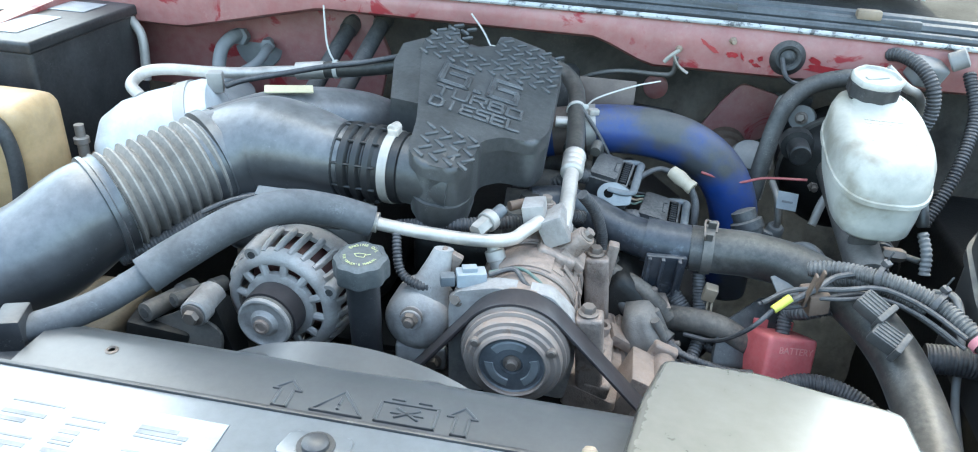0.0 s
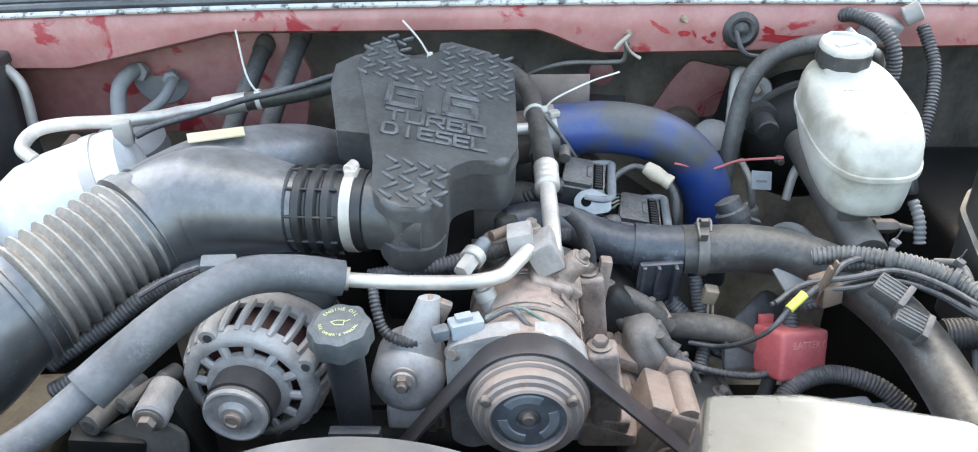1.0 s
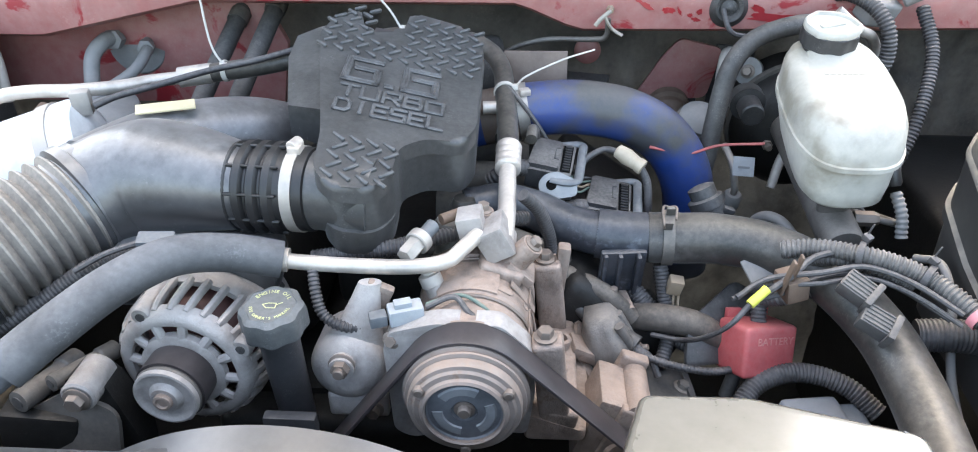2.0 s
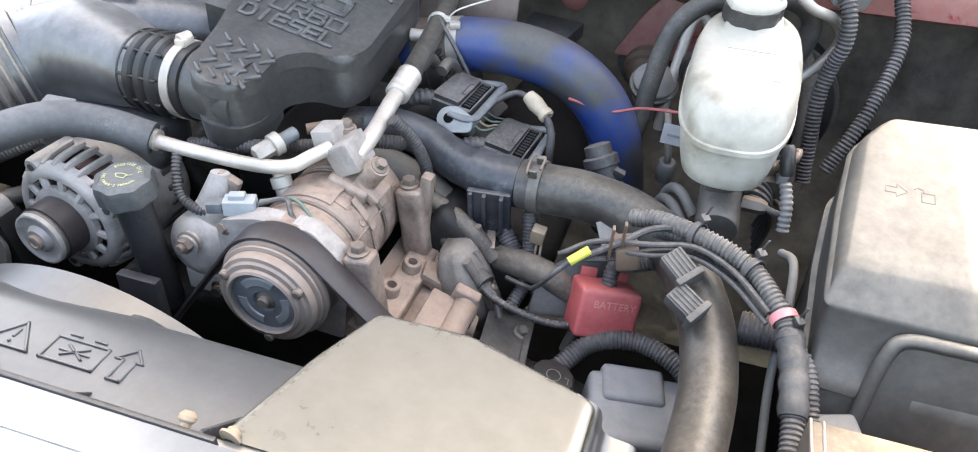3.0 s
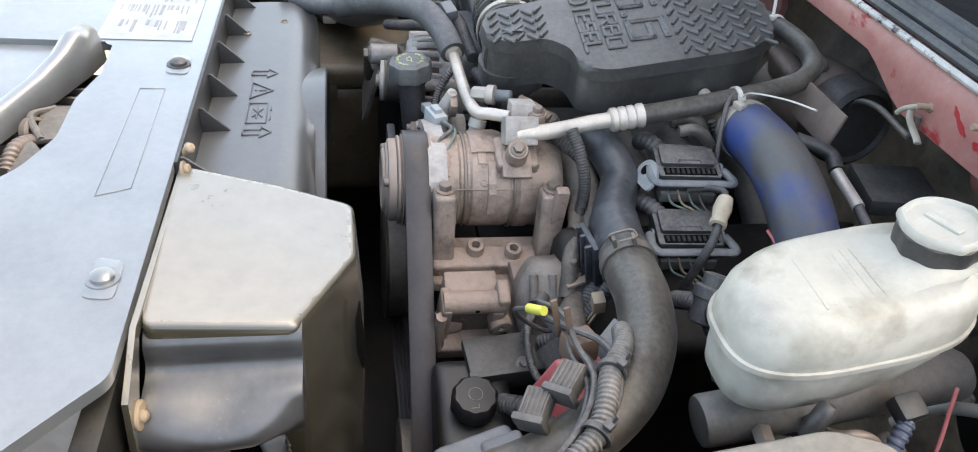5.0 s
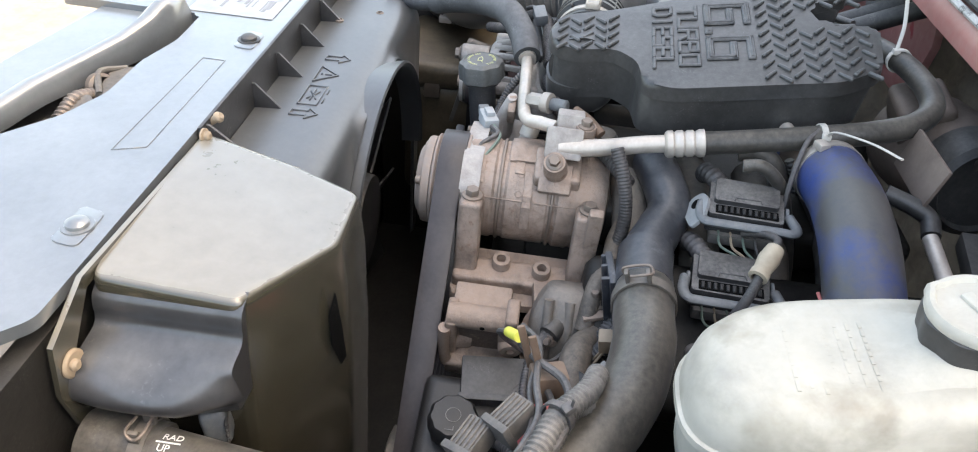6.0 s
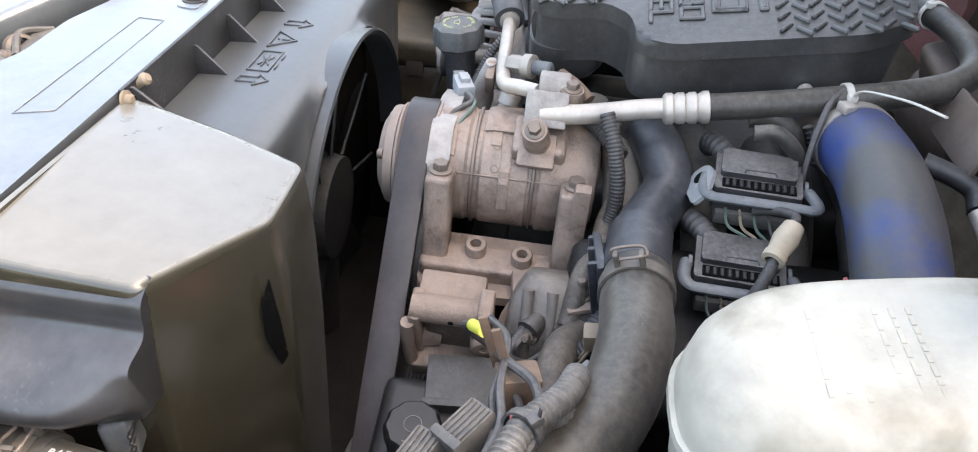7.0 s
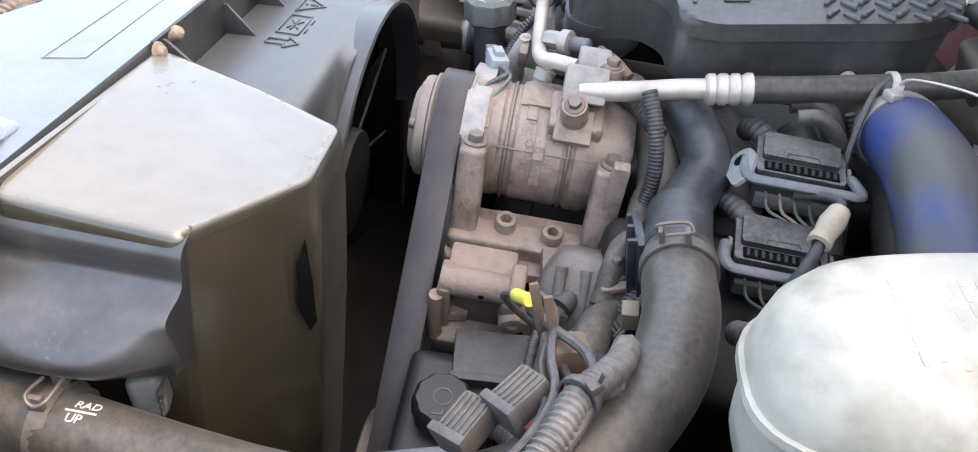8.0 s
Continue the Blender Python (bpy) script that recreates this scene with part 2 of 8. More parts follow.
M_PLASTIC = surface("black_plastic", (0.018, 0.018, 0.02), 0.36, dust=0.1, dust_colour=(0.30, 0.29, 0.29), bump=0.12, even=0.5, grime=0.15)
M_COVER = surface("cover_plastic", (0.017, 0.017, 0.017), 0.36, dust=0.15, dust_colour=(0.25, 0.245, 0.24), bump=0.25, even=0.35, grime=0.2, grain=150, spec=0.6, dull=0.5, sheen=0.1)
M_DUCT = surface("duct_plastic", (0.02, 0.02, 0.021), 0.3, dust=0.24, up=0.85, low=-0.3, dust_colour=(0.34, 0.33, 0.33), bump=0.06, grain=70, spread=0.2, even=0.4, grime=0.3, spec=0.7, dull=0.45, coat=0.5, sheen=0.12, patch=0.55, patch_colour=(0.075, 0.074, 0.077), patch_scale=9, patch_soft=0.2, patch_detail=4.0)
M_SHROUD = surface("shroud_plastic", (0.022, 0.025, 0.030), 0.3, dust=0.13, dust_colour=(0.33, 0.328, 0.32), bump=0.006, grain=120, grime=0.08, even=0.9, spread=0.12, stain=6.0, spec=0.6, dull=0.42, coat=0.35, coat_rough=0.34, sheen=0.05, speck=0.0)
M_PANEL = surface("panel_plastic", (0.05, 0.056, 0.062), 0.2, dust=0.16, dust_colour=(0.42, 0.44, 0.46), bump=0.006, grain=120, grime=0.06, even=0.9, spread=0.12, spec=1.0, dull=0.3, coat=1.0, coat_rough=0.28, sheen=0.25, speck=0.0)
# pale dust on the top, thickened to carry sunlight the hood cuts off
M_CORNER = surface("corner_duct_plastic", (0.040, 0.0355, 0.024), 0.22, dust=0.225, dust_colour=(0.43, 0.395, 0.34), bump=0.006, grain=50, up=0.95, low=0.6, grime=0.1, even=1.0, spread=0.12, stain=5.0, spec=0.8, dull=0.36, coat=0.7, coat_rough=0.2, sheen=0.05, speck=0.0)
M_RUBBER = surface("hose_rubber", (0.022, 0.0215, 0.021), 0.38, dust=0.29, dust_colour=(0.20, 0.175, 0.145), bump=0.2, spread=0.3, grain=150, even=0.15, grime=0.5, dull=0.52, sheen=0.1, patch=0.56, patch_colour=(0.075, 0.075, 0.078), patch_scale=10, patch_soft=0.12)
M_RUBBER2 = surface("clean_rubber", (0.022, 0.022, 0.023), 0.5, dust=0.22, dust_colour=(0.24, 0.22, 0.20), bump=0.12)
M_FOAM = surface("foam_sleeve", (0.03, 0.032, 0.035), 0.7, dust=0.3, dust_colour=(0.25, 0.25, 0.26), bump=0.25, grain=130, even=0.65, grime=0.4)
M_ALU = surface("cast_aluminium", (0.36, 0.295, 0.255), 0.42, metal=0.6, dust=0.5, dust_colour=(0.345, 0.248, 0.195), bump=1.0, grain=260, grime=0.7, patch=0.57, patch_colour=(0.20, 0.13, 0.095), patch_scale=60, even=0.0, stain=38.0, speck=0.5)
M_ALU_GREY = surface("grey_castings", (0.46, 0.42, 0.39), 0.45, metal=0.5, dust=0.5, dust_colour=(0.36, 0.33, 0.31), bump=0.8, grain=230, grime=0.6, even=0.0, stain=26.0)
M_PIPE = surface("aluminium_pipe", (0.62, 0.57, 0.52), 0.33, metal=0.65, dust=0.35, dust_colour=(0.45, 0.38, 0.32), bump=0.12, grime=0.4, even=0.1)
M_STEEL = surface("dull_steel", (0.24, 0.2, 0.17), 0.42, metal=0.8, dust=0.4, dust_colour=(0.22, 0.17, 0.14), bump=0.2)
M_DARKSTEEL = surface("dark_steel", (0.10, 0.095, 0.09), 0.5, metal=0.5, dust=0.4, dust_colour=(0.22, 0.19, 0.16), bump=0.3)
M_BRACKET = surface("tan_casting", (0.34, 0.275, 0.235), 0.5, metal=0.45, dust=0.6, dust_colour=(0.315, 0.228, 0.178), bump=1.0, grain=260, grime=0.55, even=0.1, stain=30.0, patch=0.58, patch_colour=(0.16, 0.105, 0.08), patch_scale=70, speck=0.5)
M_BELT = surface("belt_rubber", (0.017, 0.0145, 0.016), 0.36, dust=0.18, dust_colour=(0.165, 0.138, 0.135), bump=0.04, grime=0.15, even=0.7, up=0.15, spec=0.45, speck=0.03)
M_RED = surface("red_paint", (0.3, 0.022, 0.028), 0.4, dust=0.55, dust_colour=(0.42, 0.29, 0.25), bump=0.05, grain=60, coat=0.15, up=0.2, patch=0.64, patch_colour=(0.42, 0.012, 0.02), patch_scale=9, even=0.7, grime=0.2, wiped=0.6)
M_SCRAPE = surface("bare_red_paint", (0.33, 0.012, 0.02), 0.3, dust=0.1, dust_colour=(0.42, 0.2, 0.18), bump=0.03, coat=0.3)
M_REDPLASTIC = surface("red_plastic", (0.52, 0.06, 0.07), 0.4, dust=0.3, dust_colour=(0.50, 0.25, 0.22), bump=0.08)
M_BLUE = surface("blue_silicone", (0.010, 0.055, 0.27), 0.32, dust=0.36, dust_colour=(0.105, 0.099, 0.092), bump=0.14, patch=0.42, patch_colour=(0.047, 0.049, 0.054), patch_scale=10, grime=0.1, even=0.3, up=0.9, low=-0.5, patch_soft=0.16, patch_detail=4.5)
M_WHITE = surface("tank_plastic", (0.47, 0.452, 0.405), 0.36, dust=0.2, dust_colour=(0.36, 0.31, 0.23), bump=0.08, grain=150, patch=0.53, patch_colour=(0.285, 0.265, 0.22), patch_scale=16, patch_soft=0.13, patch_detail=5.0, grime=0.42, even=0.5, stain=14.0)
M_CAN = surface("white_canister", (0.72, 0.73, 0.73), 0.4, dust=0.2, dust_colour=(0.5, 0.48, 0.45), bump=0.06)
M_TAN = surface("yellow_tank_plastic", (0.60, 0.38, 0.17), 0.4, dust=0.25, dust_colour=(0.5, 0.4, 0.3), bump=0.1)
M_INSUL = surface("black_insulation", (0.085, 0.087, 0.088), 0.85, dust=0.4, dust_colour=(0.195, 0.196, 0.192), bump=0.6, grain=90, grime=0.75, even=0.0, stain=7.0)
# grimy iron taken near-black: the shade of deep gaps is in this colour
M_GREASE = surface("grimy_iron_shade", (0.009, 0.0088, 0.0085), 0.55, metal=0.3, dust=0.12, dust_colour=(0.09, 0.08, 0.07), bump=0.5, grain=140)
M_BLACKCAP = surface("cap_plastic", (0.016, 0.016, 0.017), 0.38, dust=0.16, dust_colour=(0.25, 0.24, 0.23), bump=0.08)
M_GREYCONN = surface("grey_connector", (0.095, 0.112, 0.13), 0.45, dust=0.22, dust_colour=(0.34, 0.32, 0.29), bump=0.15, grime=0.5)
M_PALEBLUE = surface("pale_blue_plug", (0.3, 0.34, 0.37), 0.45, dust=0.35, dust_colour=(0.40, 0.37, 0.34), bump=0.12)
M_CREAM = surface("cream_plastic", (0.30, 0.23, 0.16), 0.5, dust=0.3, dust_colour=(0.34, 0.26, 0.19), bump=0.15, grime=0.4)
M_NYLON = surface("nylon_tie", (0.66, 0.63, 0.58), 0.5, dust=0.25, dust_colour=(0.40, 0.36, 0.30), bump=0.05)
M_YELLOW = surface("yellow_plastic", (0.75, 0.72, 0.10), 0.45, dust=0.08, bump=0.05)
M_PRINTYELLOW = surface("yellow_print", (0.62, 0.63, 0.30), 0.5, dust=0.2, bump=0.05)
M_PINK = surface("pink_tape", (0.75, 0.25, 0.28), 0.5, dust=0.15, bump=0.05)
M_PAPER = surface("paper_label", (0.28, 0.305, 0.325), 0.42, dust=0.12, dust_colour=(0.5, 0.5, 0.5), bump=0.03, coat=0.3, coat_rough=0.35)
M_INK = surface("grey_ink", (0.11, 0.12, 0.135), 0.45, dust=0.2, dust_colour=(0.4, 0.4, 0.4), bump=0.02, coat=0.3, coat_rough=0.35)
M_GOLD = surface("gold_label", (0.62, 0.53, 0.33), 0.4, dust=0.2, bump=0.03)
M_GROUND = surface("dry_ground", (0.14, 0.125, 0.11), 0.95, dust=0.3, dust_colour=(0.18, 0.165, 0.145), bump=0.5, grain=14)
M_WEATHER = surface("weatherstrip", (0.045, 0.048, 0.052), 0.5, dust=0.14, dust_colour=(0.3, 0.31, 0.32), bump=0.15)
M_TRIM = surface("white_print", (0.78, 0.78, 0.76), 0.5, dust=0.1, bump=0.02)
M_WIRE = surface("wire_black", (0.022, 0.022, 0.025), 0.45, dust=0.3, dust_colour=(0.22, 0.20, 0.19), bump=0.08, even=0.1)
M_WIRERED = surface("wire_red", (0.40, 0.05, 0.06), 0.5, dust=0.2, bump=0.05)
M_COPPER = surface("wire_green", (0.05, 0.12, 0.10), 0.5, dust=0.2, bump=0.05)

M_LOWBLACK = surface("oily_black_plastic", (0.008, 0.008, 0.009), 0.42, dust=0.05, dust_colour=(0.16, 0.15, 0.14), bump=0.15, grime=0.3, speck=0.1)
M_OILCAP = surface("oil_cap_plastic", (0.03, 0.031, 0.032), 0.42, dust=0.28, dust_colour=(0.25, 0.255, 0.25), bump=0.15, even=0.6)


# ---- the setting ----
def build_ground():
    bm = bmesh.new()
    n, half = 40, 1500.0
    grid = {}
    for i in range(n + 1):
        for j in range(n + 1):
            u, v = 2 * i / n - 1, 2 * j / n - 1
            x, y = half * u * abs(u) ** 3, half * v * abs(v) ** 3
            grid[i, j] = bm.verts.new((x, y, 0.02 * noise.noise(Vector((x, y, 0)) * 0.3)))
    for i in range(n):
        for j in range(n):
            bm.faces.new((grid[i, j], grid[i + 1, j], grid[i + 1, j + 1], grid[i, j + 1]))
    single("ground", bm, M_GROUND, "pale dry ground under the truck", "ground", kind="structure")


def build_firewall():
    # black padded bulkhead behind the engine
    bm = bmesh.new()
    nx, nz = 130, 56
    grid = {}
    for i in range(nx + 1):
        for k in range(nz + 1):
            x, z = -0.95 + 1.9 * i / nx, 0.40 + 0.87 * k / nz
            y = 0.735 + 0.028 * noise.noise(Vector((x * 5, 1, z * 6))) + 0.014 * noise.noise(Vector((x * 17, 3, z * 13))) + 0.006 * noise.noise(Vector((x * 40, 5, z * 34)))
            grid[i, k] = bm.verts.new((x, y, z))
    for i in range(nx):
        for k in range(nz):
            bm.faces.new((grid[i, k], grid[i + 1, k], grid[i + 1, k + 1], grid[i, k + 1]))
    bmesh.ops.solidify(bm, geom=list(bm.faces), thickness=0.02)
    single("wall_bulkhead", bm, M_INSUL, "black padded insulation on the bulkhead", "bulkhead", kind="structure")
    # red bulkhead on the passenger side, behind the air-conditioning pipes
    bm = slab([(-0.92, 0.0), (-0.35, 0.0), (-0.33, 0.10), (-0.36, 0.17), (-0.92, 0.19)], 0.0, 0.012, pose(0, 0.675, 1.06, 90, 0, 0), 0.003)
    single("wall_red_bulkhead", bm, M_RED, "dusty red painted bulkhead panel", "bulkhead", kind="structure")


def build_cowl():
    # red pressed panel across the rear of the bay, deeper over the driver's side
    bm = bmesh.new()
    n = 80
    rings = []
    for i in range(n + 1):
        x = -0.95 + 1.9 * i / n
        low = 1.245
        if x < -0.42:
            low -= 0.055 * min(1, (-0.42 - x) / 0.25)
        if x > 0.03:
            low -= 0.035 * min(1, (x - 0.03) / 0.08)
        bow = 0.03 * (x / 0.9) ** 2
        top = 1.287 - 0.022 * (x / 0.9) ** 2
        y = 0.565 + bow
        row = [(x, 0.66, low + 0.004), (x, y + 0.012, low), (x, y + 0.002, low + 0.006), (x, y, low + 0.5 * (top - low)), (x, y + 0.002, top - 0.008), (x, y + 0.010, top), (x, 0.66, top + 0.004)]
        rings.append([bm.verts.new(p) for p in row])
    for a, b in zip(rings, rings[1:]):
        for k in range(len(a)):
            j = (k + 1) % len(a)
            bm.faces.new((a[k], b[k], b[j], a[j]))
    cowl = single("wall_cowl", bm, M_RED, "faded red painted cowl panel with worn patches", "cowl", kind="structure", smooth=50)
    rnd = random.Random(11)
    for x, z, rx, rz, turn in ((0.190, 1.2560, 0.0085, 0.0026, -38), (0.203, 1.2480, 0.0105, 0.0036, -32), (0.232, 1.2420, 0.0080, 0.0046, -10), (0.247, 1.2405, 0.0060, 0.0022, -60), (0.262, 1.2350, 0.0036, 0.0030, 0), (0.274, 1.2400, 0.0044, 0.0040, 20), (0.270, 1.2290, 0.0060, 0.0028, -10), (0.380, 1.2300, 0.0380, 0.0075, -4), (0.352, 1.2430, 0.0120, 0.0040, -30)):
        low, top, y0 = 1.21, 1.287 - 0.022 * (x / 0.9) ** 2, 0.565 + 0.03 * (x / 0.9) ** 2
        mid = low + 0.5 * (top - low)
        lean = 0.002 / (top - 0.008 - mid) if z > mid else -0.002 / (mid - low - 0.006)
        y = y0 + lean * (z - mid)
        across = Vector((1, 0.06 * x / 0.81, 0)).normalized()
        rise = Vector((0, lean, 1)).normalized()
        out = across.cross(rise)
        m = Matrix((across, rise, out)).transposed().to_4x4()
        m.translation = (x, y, z)
        m = m @ Matrix.Rotation(radians(turn), 4, "Z")
        edge = [(1 + rnd.uniform(-0.3, 0.25)) for k in range(18)]
        rim = [(rx * e * math.cos(k * math.pi / 9), rz * e * math.sin(k * math.pi / 9)) for k, e in enumerate(edge)]
        part("scrape", loft([[m @ Vector((u, v, h)) for u, v in rim] for h in (-0.001, 0.0007)]), M_SCRAPE, cowl, "bare bright red scrape")
    # pinch-weld flange and rubber seal above it
    line = [(x, 0.572 + 0.03 * (x / 0.9) ** 2, 1.296 - 0.022 * (x / 0.9) ** 2) for x in (-0.95 + 1.9 * i / 60 for i in range(61))]
    bm = bmesh.new()
    for dy, dz, r in ((0.006, 0.0, 0.006), (0.020, 0.008, 0.009), (0.040, 0.012, 0.010)):
        sweep([(x, y + dy, z + dz) for x, y, z in line], r, 8, bm=bm)
    edge = bmesh.new()
    sweep([(x, y - 0.0045, z - 0.008) for x, y, z in line], 0.0042, 8, bm=edge)
    single("trim_flange", edge, M_CHIPPED, "pale chipped paint edge below the hood seal", "flange", kind="structure")
    single("trim_seal", bm, M_WEATHER, "weathered grey rubber hood seal along the cowl", "seal", kind="structure")
    bm = bmesh.new()
    for i in range(7):
        x = -0.86 + 0.26 * i
        y, z = 0.590 + 0.03 * (x / 0.9) ** 2, 1.306 - 0.022 * (x / 0.9) ** 2
        box((0.10, 0.012, 0.014), pose(x, y, z), 0.002, bm=bm)
    single("trim_clips", bm, M_WEATHER, "grey plastic clips on the hood seal", "clips", kind="structure")
    # cowl grille and the base of the windscreen
    bm = slab([(-0.95, 0.615), (0.95, 0.615), (0.95, 0.98), (-0.95, 0.98)], 1.285, 1.302, None, 0.004, shift=lambda x, y: 0.10 * (y - 0.615) - 0.022 * (x / 0.9) ** 2)
    cowl = single("trim_cowl_top", bm, M_COWLTOP, "dusty black plastic cowl top", "cowl", kind="structure")
    tooth = bmesh.new()
    box((0.007, 0.07, 0.012), None, 0.002, 1, tooth)
    me = None
    for i in range(46):
        x = 0.02 + 0.0115 * i
        m = pose(x, 0.79, 1.323 - 0.022 * (x / 0.9) ** 2)
        if me is None:
            ob = part("vent_slat", tooth, M_TRIM, cowl)
            me = ob.data
        else:
            ob = new("vent_slat", me)
            ob.parent = cowl
        ob.matrix_basis = m
    bm = slab([(-0.95, 0.0), (0.95, 0.0), (0.80, 0.75), (-0.80, 0.75)], 0.0, 0.006, pose(0, 0.97, 1.345, 38, 0, 0), 0.001)
    single("window_1", bm, M_GLASS, "dark windscreen above the cowl", "windscreen", kind="structure")


def build_body():
    # inner wings on both sides and the floor of the bay, added unseen to close it
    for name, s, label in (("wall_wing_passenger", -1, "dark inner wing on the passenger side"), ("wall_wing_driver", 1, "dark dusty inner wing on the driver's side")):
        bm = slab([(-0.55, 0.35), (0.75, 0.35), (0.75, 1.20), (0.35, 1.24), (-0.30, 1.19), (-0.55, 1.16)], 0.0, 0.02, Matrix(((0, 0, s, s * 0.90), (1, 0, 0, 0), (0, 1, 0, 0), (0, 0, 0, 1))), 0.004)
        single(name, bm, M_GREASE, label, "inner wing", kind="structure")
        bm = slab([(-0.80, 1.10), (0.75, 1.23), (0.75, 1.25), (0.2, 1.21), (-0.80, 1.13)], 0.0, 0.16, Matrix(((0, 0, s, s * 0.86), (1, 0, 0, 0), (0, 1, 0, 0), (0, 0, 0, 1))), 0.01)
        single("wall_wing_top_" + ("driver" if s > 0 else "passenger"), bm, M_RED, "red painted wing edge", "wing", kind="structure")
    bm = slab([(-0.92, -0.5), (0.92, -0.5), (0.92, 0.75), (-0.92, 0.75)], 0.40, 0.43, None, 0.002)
    single("floor_undertray", bm, M_GREASE, "near-black tray added to close the bay under the engine", "undertray", kind="structure")
    # filler shelves added over the sunlit gaps beside the wings
    for name, x0, x1, top in (("floor_filler_driver", 0.60, 0.90, 1.00), ("floor_filler_passenger", -0.90, -0.70, 0.92)):
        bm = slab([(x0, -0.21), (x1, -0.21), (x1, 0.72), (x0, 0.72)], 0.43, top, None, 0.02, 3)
        single(name, bm, M_GREASE, "black filler shelf added by the inner wing to darken the gap", "inner wing", kind="structure")
    # wall at the radiator closing the front of the bay, added against leaking light
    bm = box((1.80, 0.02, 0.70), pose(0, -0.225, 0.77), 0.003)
    single("wall_light_block", bm, M_GREASE, "dark wall added at the radiator to keep light out of the bay", "radiator", kind="structure")
    # the raised hood that shades the bay; unseen, set off-centre to place its shade
    side = [(0.765, -0.055), (0.770, 0.50), (0.775, 0.90), (0.755, 1.25), (0.66, 1.40), (0.0, 1.44)]
    outline = [(-0.215 + x * k, v) for x, v, k in [(x, v, 1) for x, v in side] + [(x, v, -1) for x, v in reversed(side[:-1])]]
    bm = slab(outline, 0.0, 0.03, Matrix(((1, 0, 0, 0), (0, -0.26, 0, 0.86), (0, 0.96, 1, 1.38), (0, 0, 0, 1))), 0.004)
    single("ceiling_hood", bm, M_LINING, "raised hood with grey lining over the engine bay", "hood", kind="structure")


M_CHIPPED = surface("chipped_paint", (0.55, 0.55, 0.54), 0.5, dust=0.2, dust_colour=(0.3, 0.28, 0.26), patch=0.52, patch_colour=(0.04, 0.04, 0.045), patch_scale=60, bump=0.3)
M_COWLTOP = surface("faded_cowl_plastic", (0.014, 0.015, 0.017), 0.9, dust=0.06, dust_colour=(0.2, 0.2, 0.2), bump=0.3, spec=0.05, even=0.5, dull=0.9)
M_LINING = surface("hood_lining", (0.17, 0.165, 0.16), 0.9, dust=0.2, bump=0.4)
M_GLASS = surface("dark_glass", (0.02, 0.025, 0.03), 0.08, dust=0.1, dust_colour=(0.3, 0.3, 0.3), bump=0.01)


def build_bulkhead_details():
    bm = slab([(0.0, 0.0), (0.116, 0.006), (0.132, 0.086), (0.066, 0.102), (0.040, 0.070)], 0.0, 0.006, pose(0.209, 0.690, 1.064, 90, 0, 0), 0.002, round_corners=0.01)
    single("wall_red_gusset", bm, M_RED, "red painted gusset on the bulkhead", "bulkhead", kind="structure")
    def small(name, at, label, category, group=""):
        return thing(name, at, label, category, group)
    g = small("grommet", (0.301, 0.56, 1.245), "black rubber grommet with a cable in the cowl", "grommet")
    part("ring", lathe([(0.003, 0.012), (0.007, 0.009), (0.011, 0.008), (0.014, 0.012), (0.018, 0.013), (0.025, 0.007), (0.028, 0.0), (0.012, -0.004)], (0.312, 0.574, 1.245), (0, -1, 0.1), 32), M_RUBBER2, g)
    part("cable", tube([(0.303, 0.560, 1.246), (0.31, 0.545, 1.225), (0.325, 0.545, 1.215), (0.36, 0.55, 1.215), (0.39, 0.545, 1.235)], 0.0035, 8), M_WIRE, g)
    for x, z in ((0.154, 1.243), (0.230, 1.262)):
        st = small("cowl_stud", (x, 0.56, z), "rusty threaded stud on the red cowl", "stud", "studs on the cowl")
        part("nut", bolt((x, 0.572, z), (0, -1, 0.1), 0.006, 0.007, shank=0.014), M_RUST0, st)
    d = small("rubber_plug", (0.136, 0.70, 1.137), "round faded pink plug in the insulation", "plug")
    part("disc", lathe([(0.021, 0.0), (0.021, 0.006), (0.016, 0.010), (0.004, 0.011)], (0.136, 0.712, 1.137), (0, -1, 0), 24), M_RED, d)
    l = small("stud_clip", (0.157, 0.56, 1.22), "pale bent clip hanging from the cowl stud", "clip")
    part("tongue", tube([(0.146, 0.553, 1.240), (0.150, 0.551, 1.230), (0.157, 0.555, 1.220), (0.166, 0.557, 1.213), (0.172, 0.556, 1.210)], 0.0045, 10, flat=0.5), M_TANLINE, l)
    part("arm", tube([(0.134, 0.548, 1.226), (0.141, 0.548, 1.235), (0.154, 0.552, 1.245)], 0.003, 8), M_TANLINE, l)
    hl = small("hard_line", (0.05, 0.62, 1.19), "thin tan hard line hooked below the cowl", "line")
    part("line", tube([(-0.005, 0.60, 1.12), (0.0, 0.598, 1.155), (0.02, 0.592, 1.178), (0.07, 0.580, 1.196), (0.13, 0.570, 1.200), (0.150, 0.564, 1.206), (0.152, 0.560, 1.232)], 0.0038, 10), M_DARKSTEEL, hl)
    r = small("retaining_clip", (0.45, 0.6, 1.30), "cream plastic clip on the hood seal", "clip")
    part("pad", box((0.035, 0.016, 0.014), pose(0.415, 0.596, 1.312), 0.004), M_CREAM, r)


M_RUST0 = surface("rusty_stud", (0.30, 0.20, 0.13), 0.6, metal=0.4, dust=0.4, bump=0.3)
M_TANLINE = surface("tan_line", (0.32, 0.30, 0.26), 0.6, dust=0.4, bump=0.15)
build_ground()
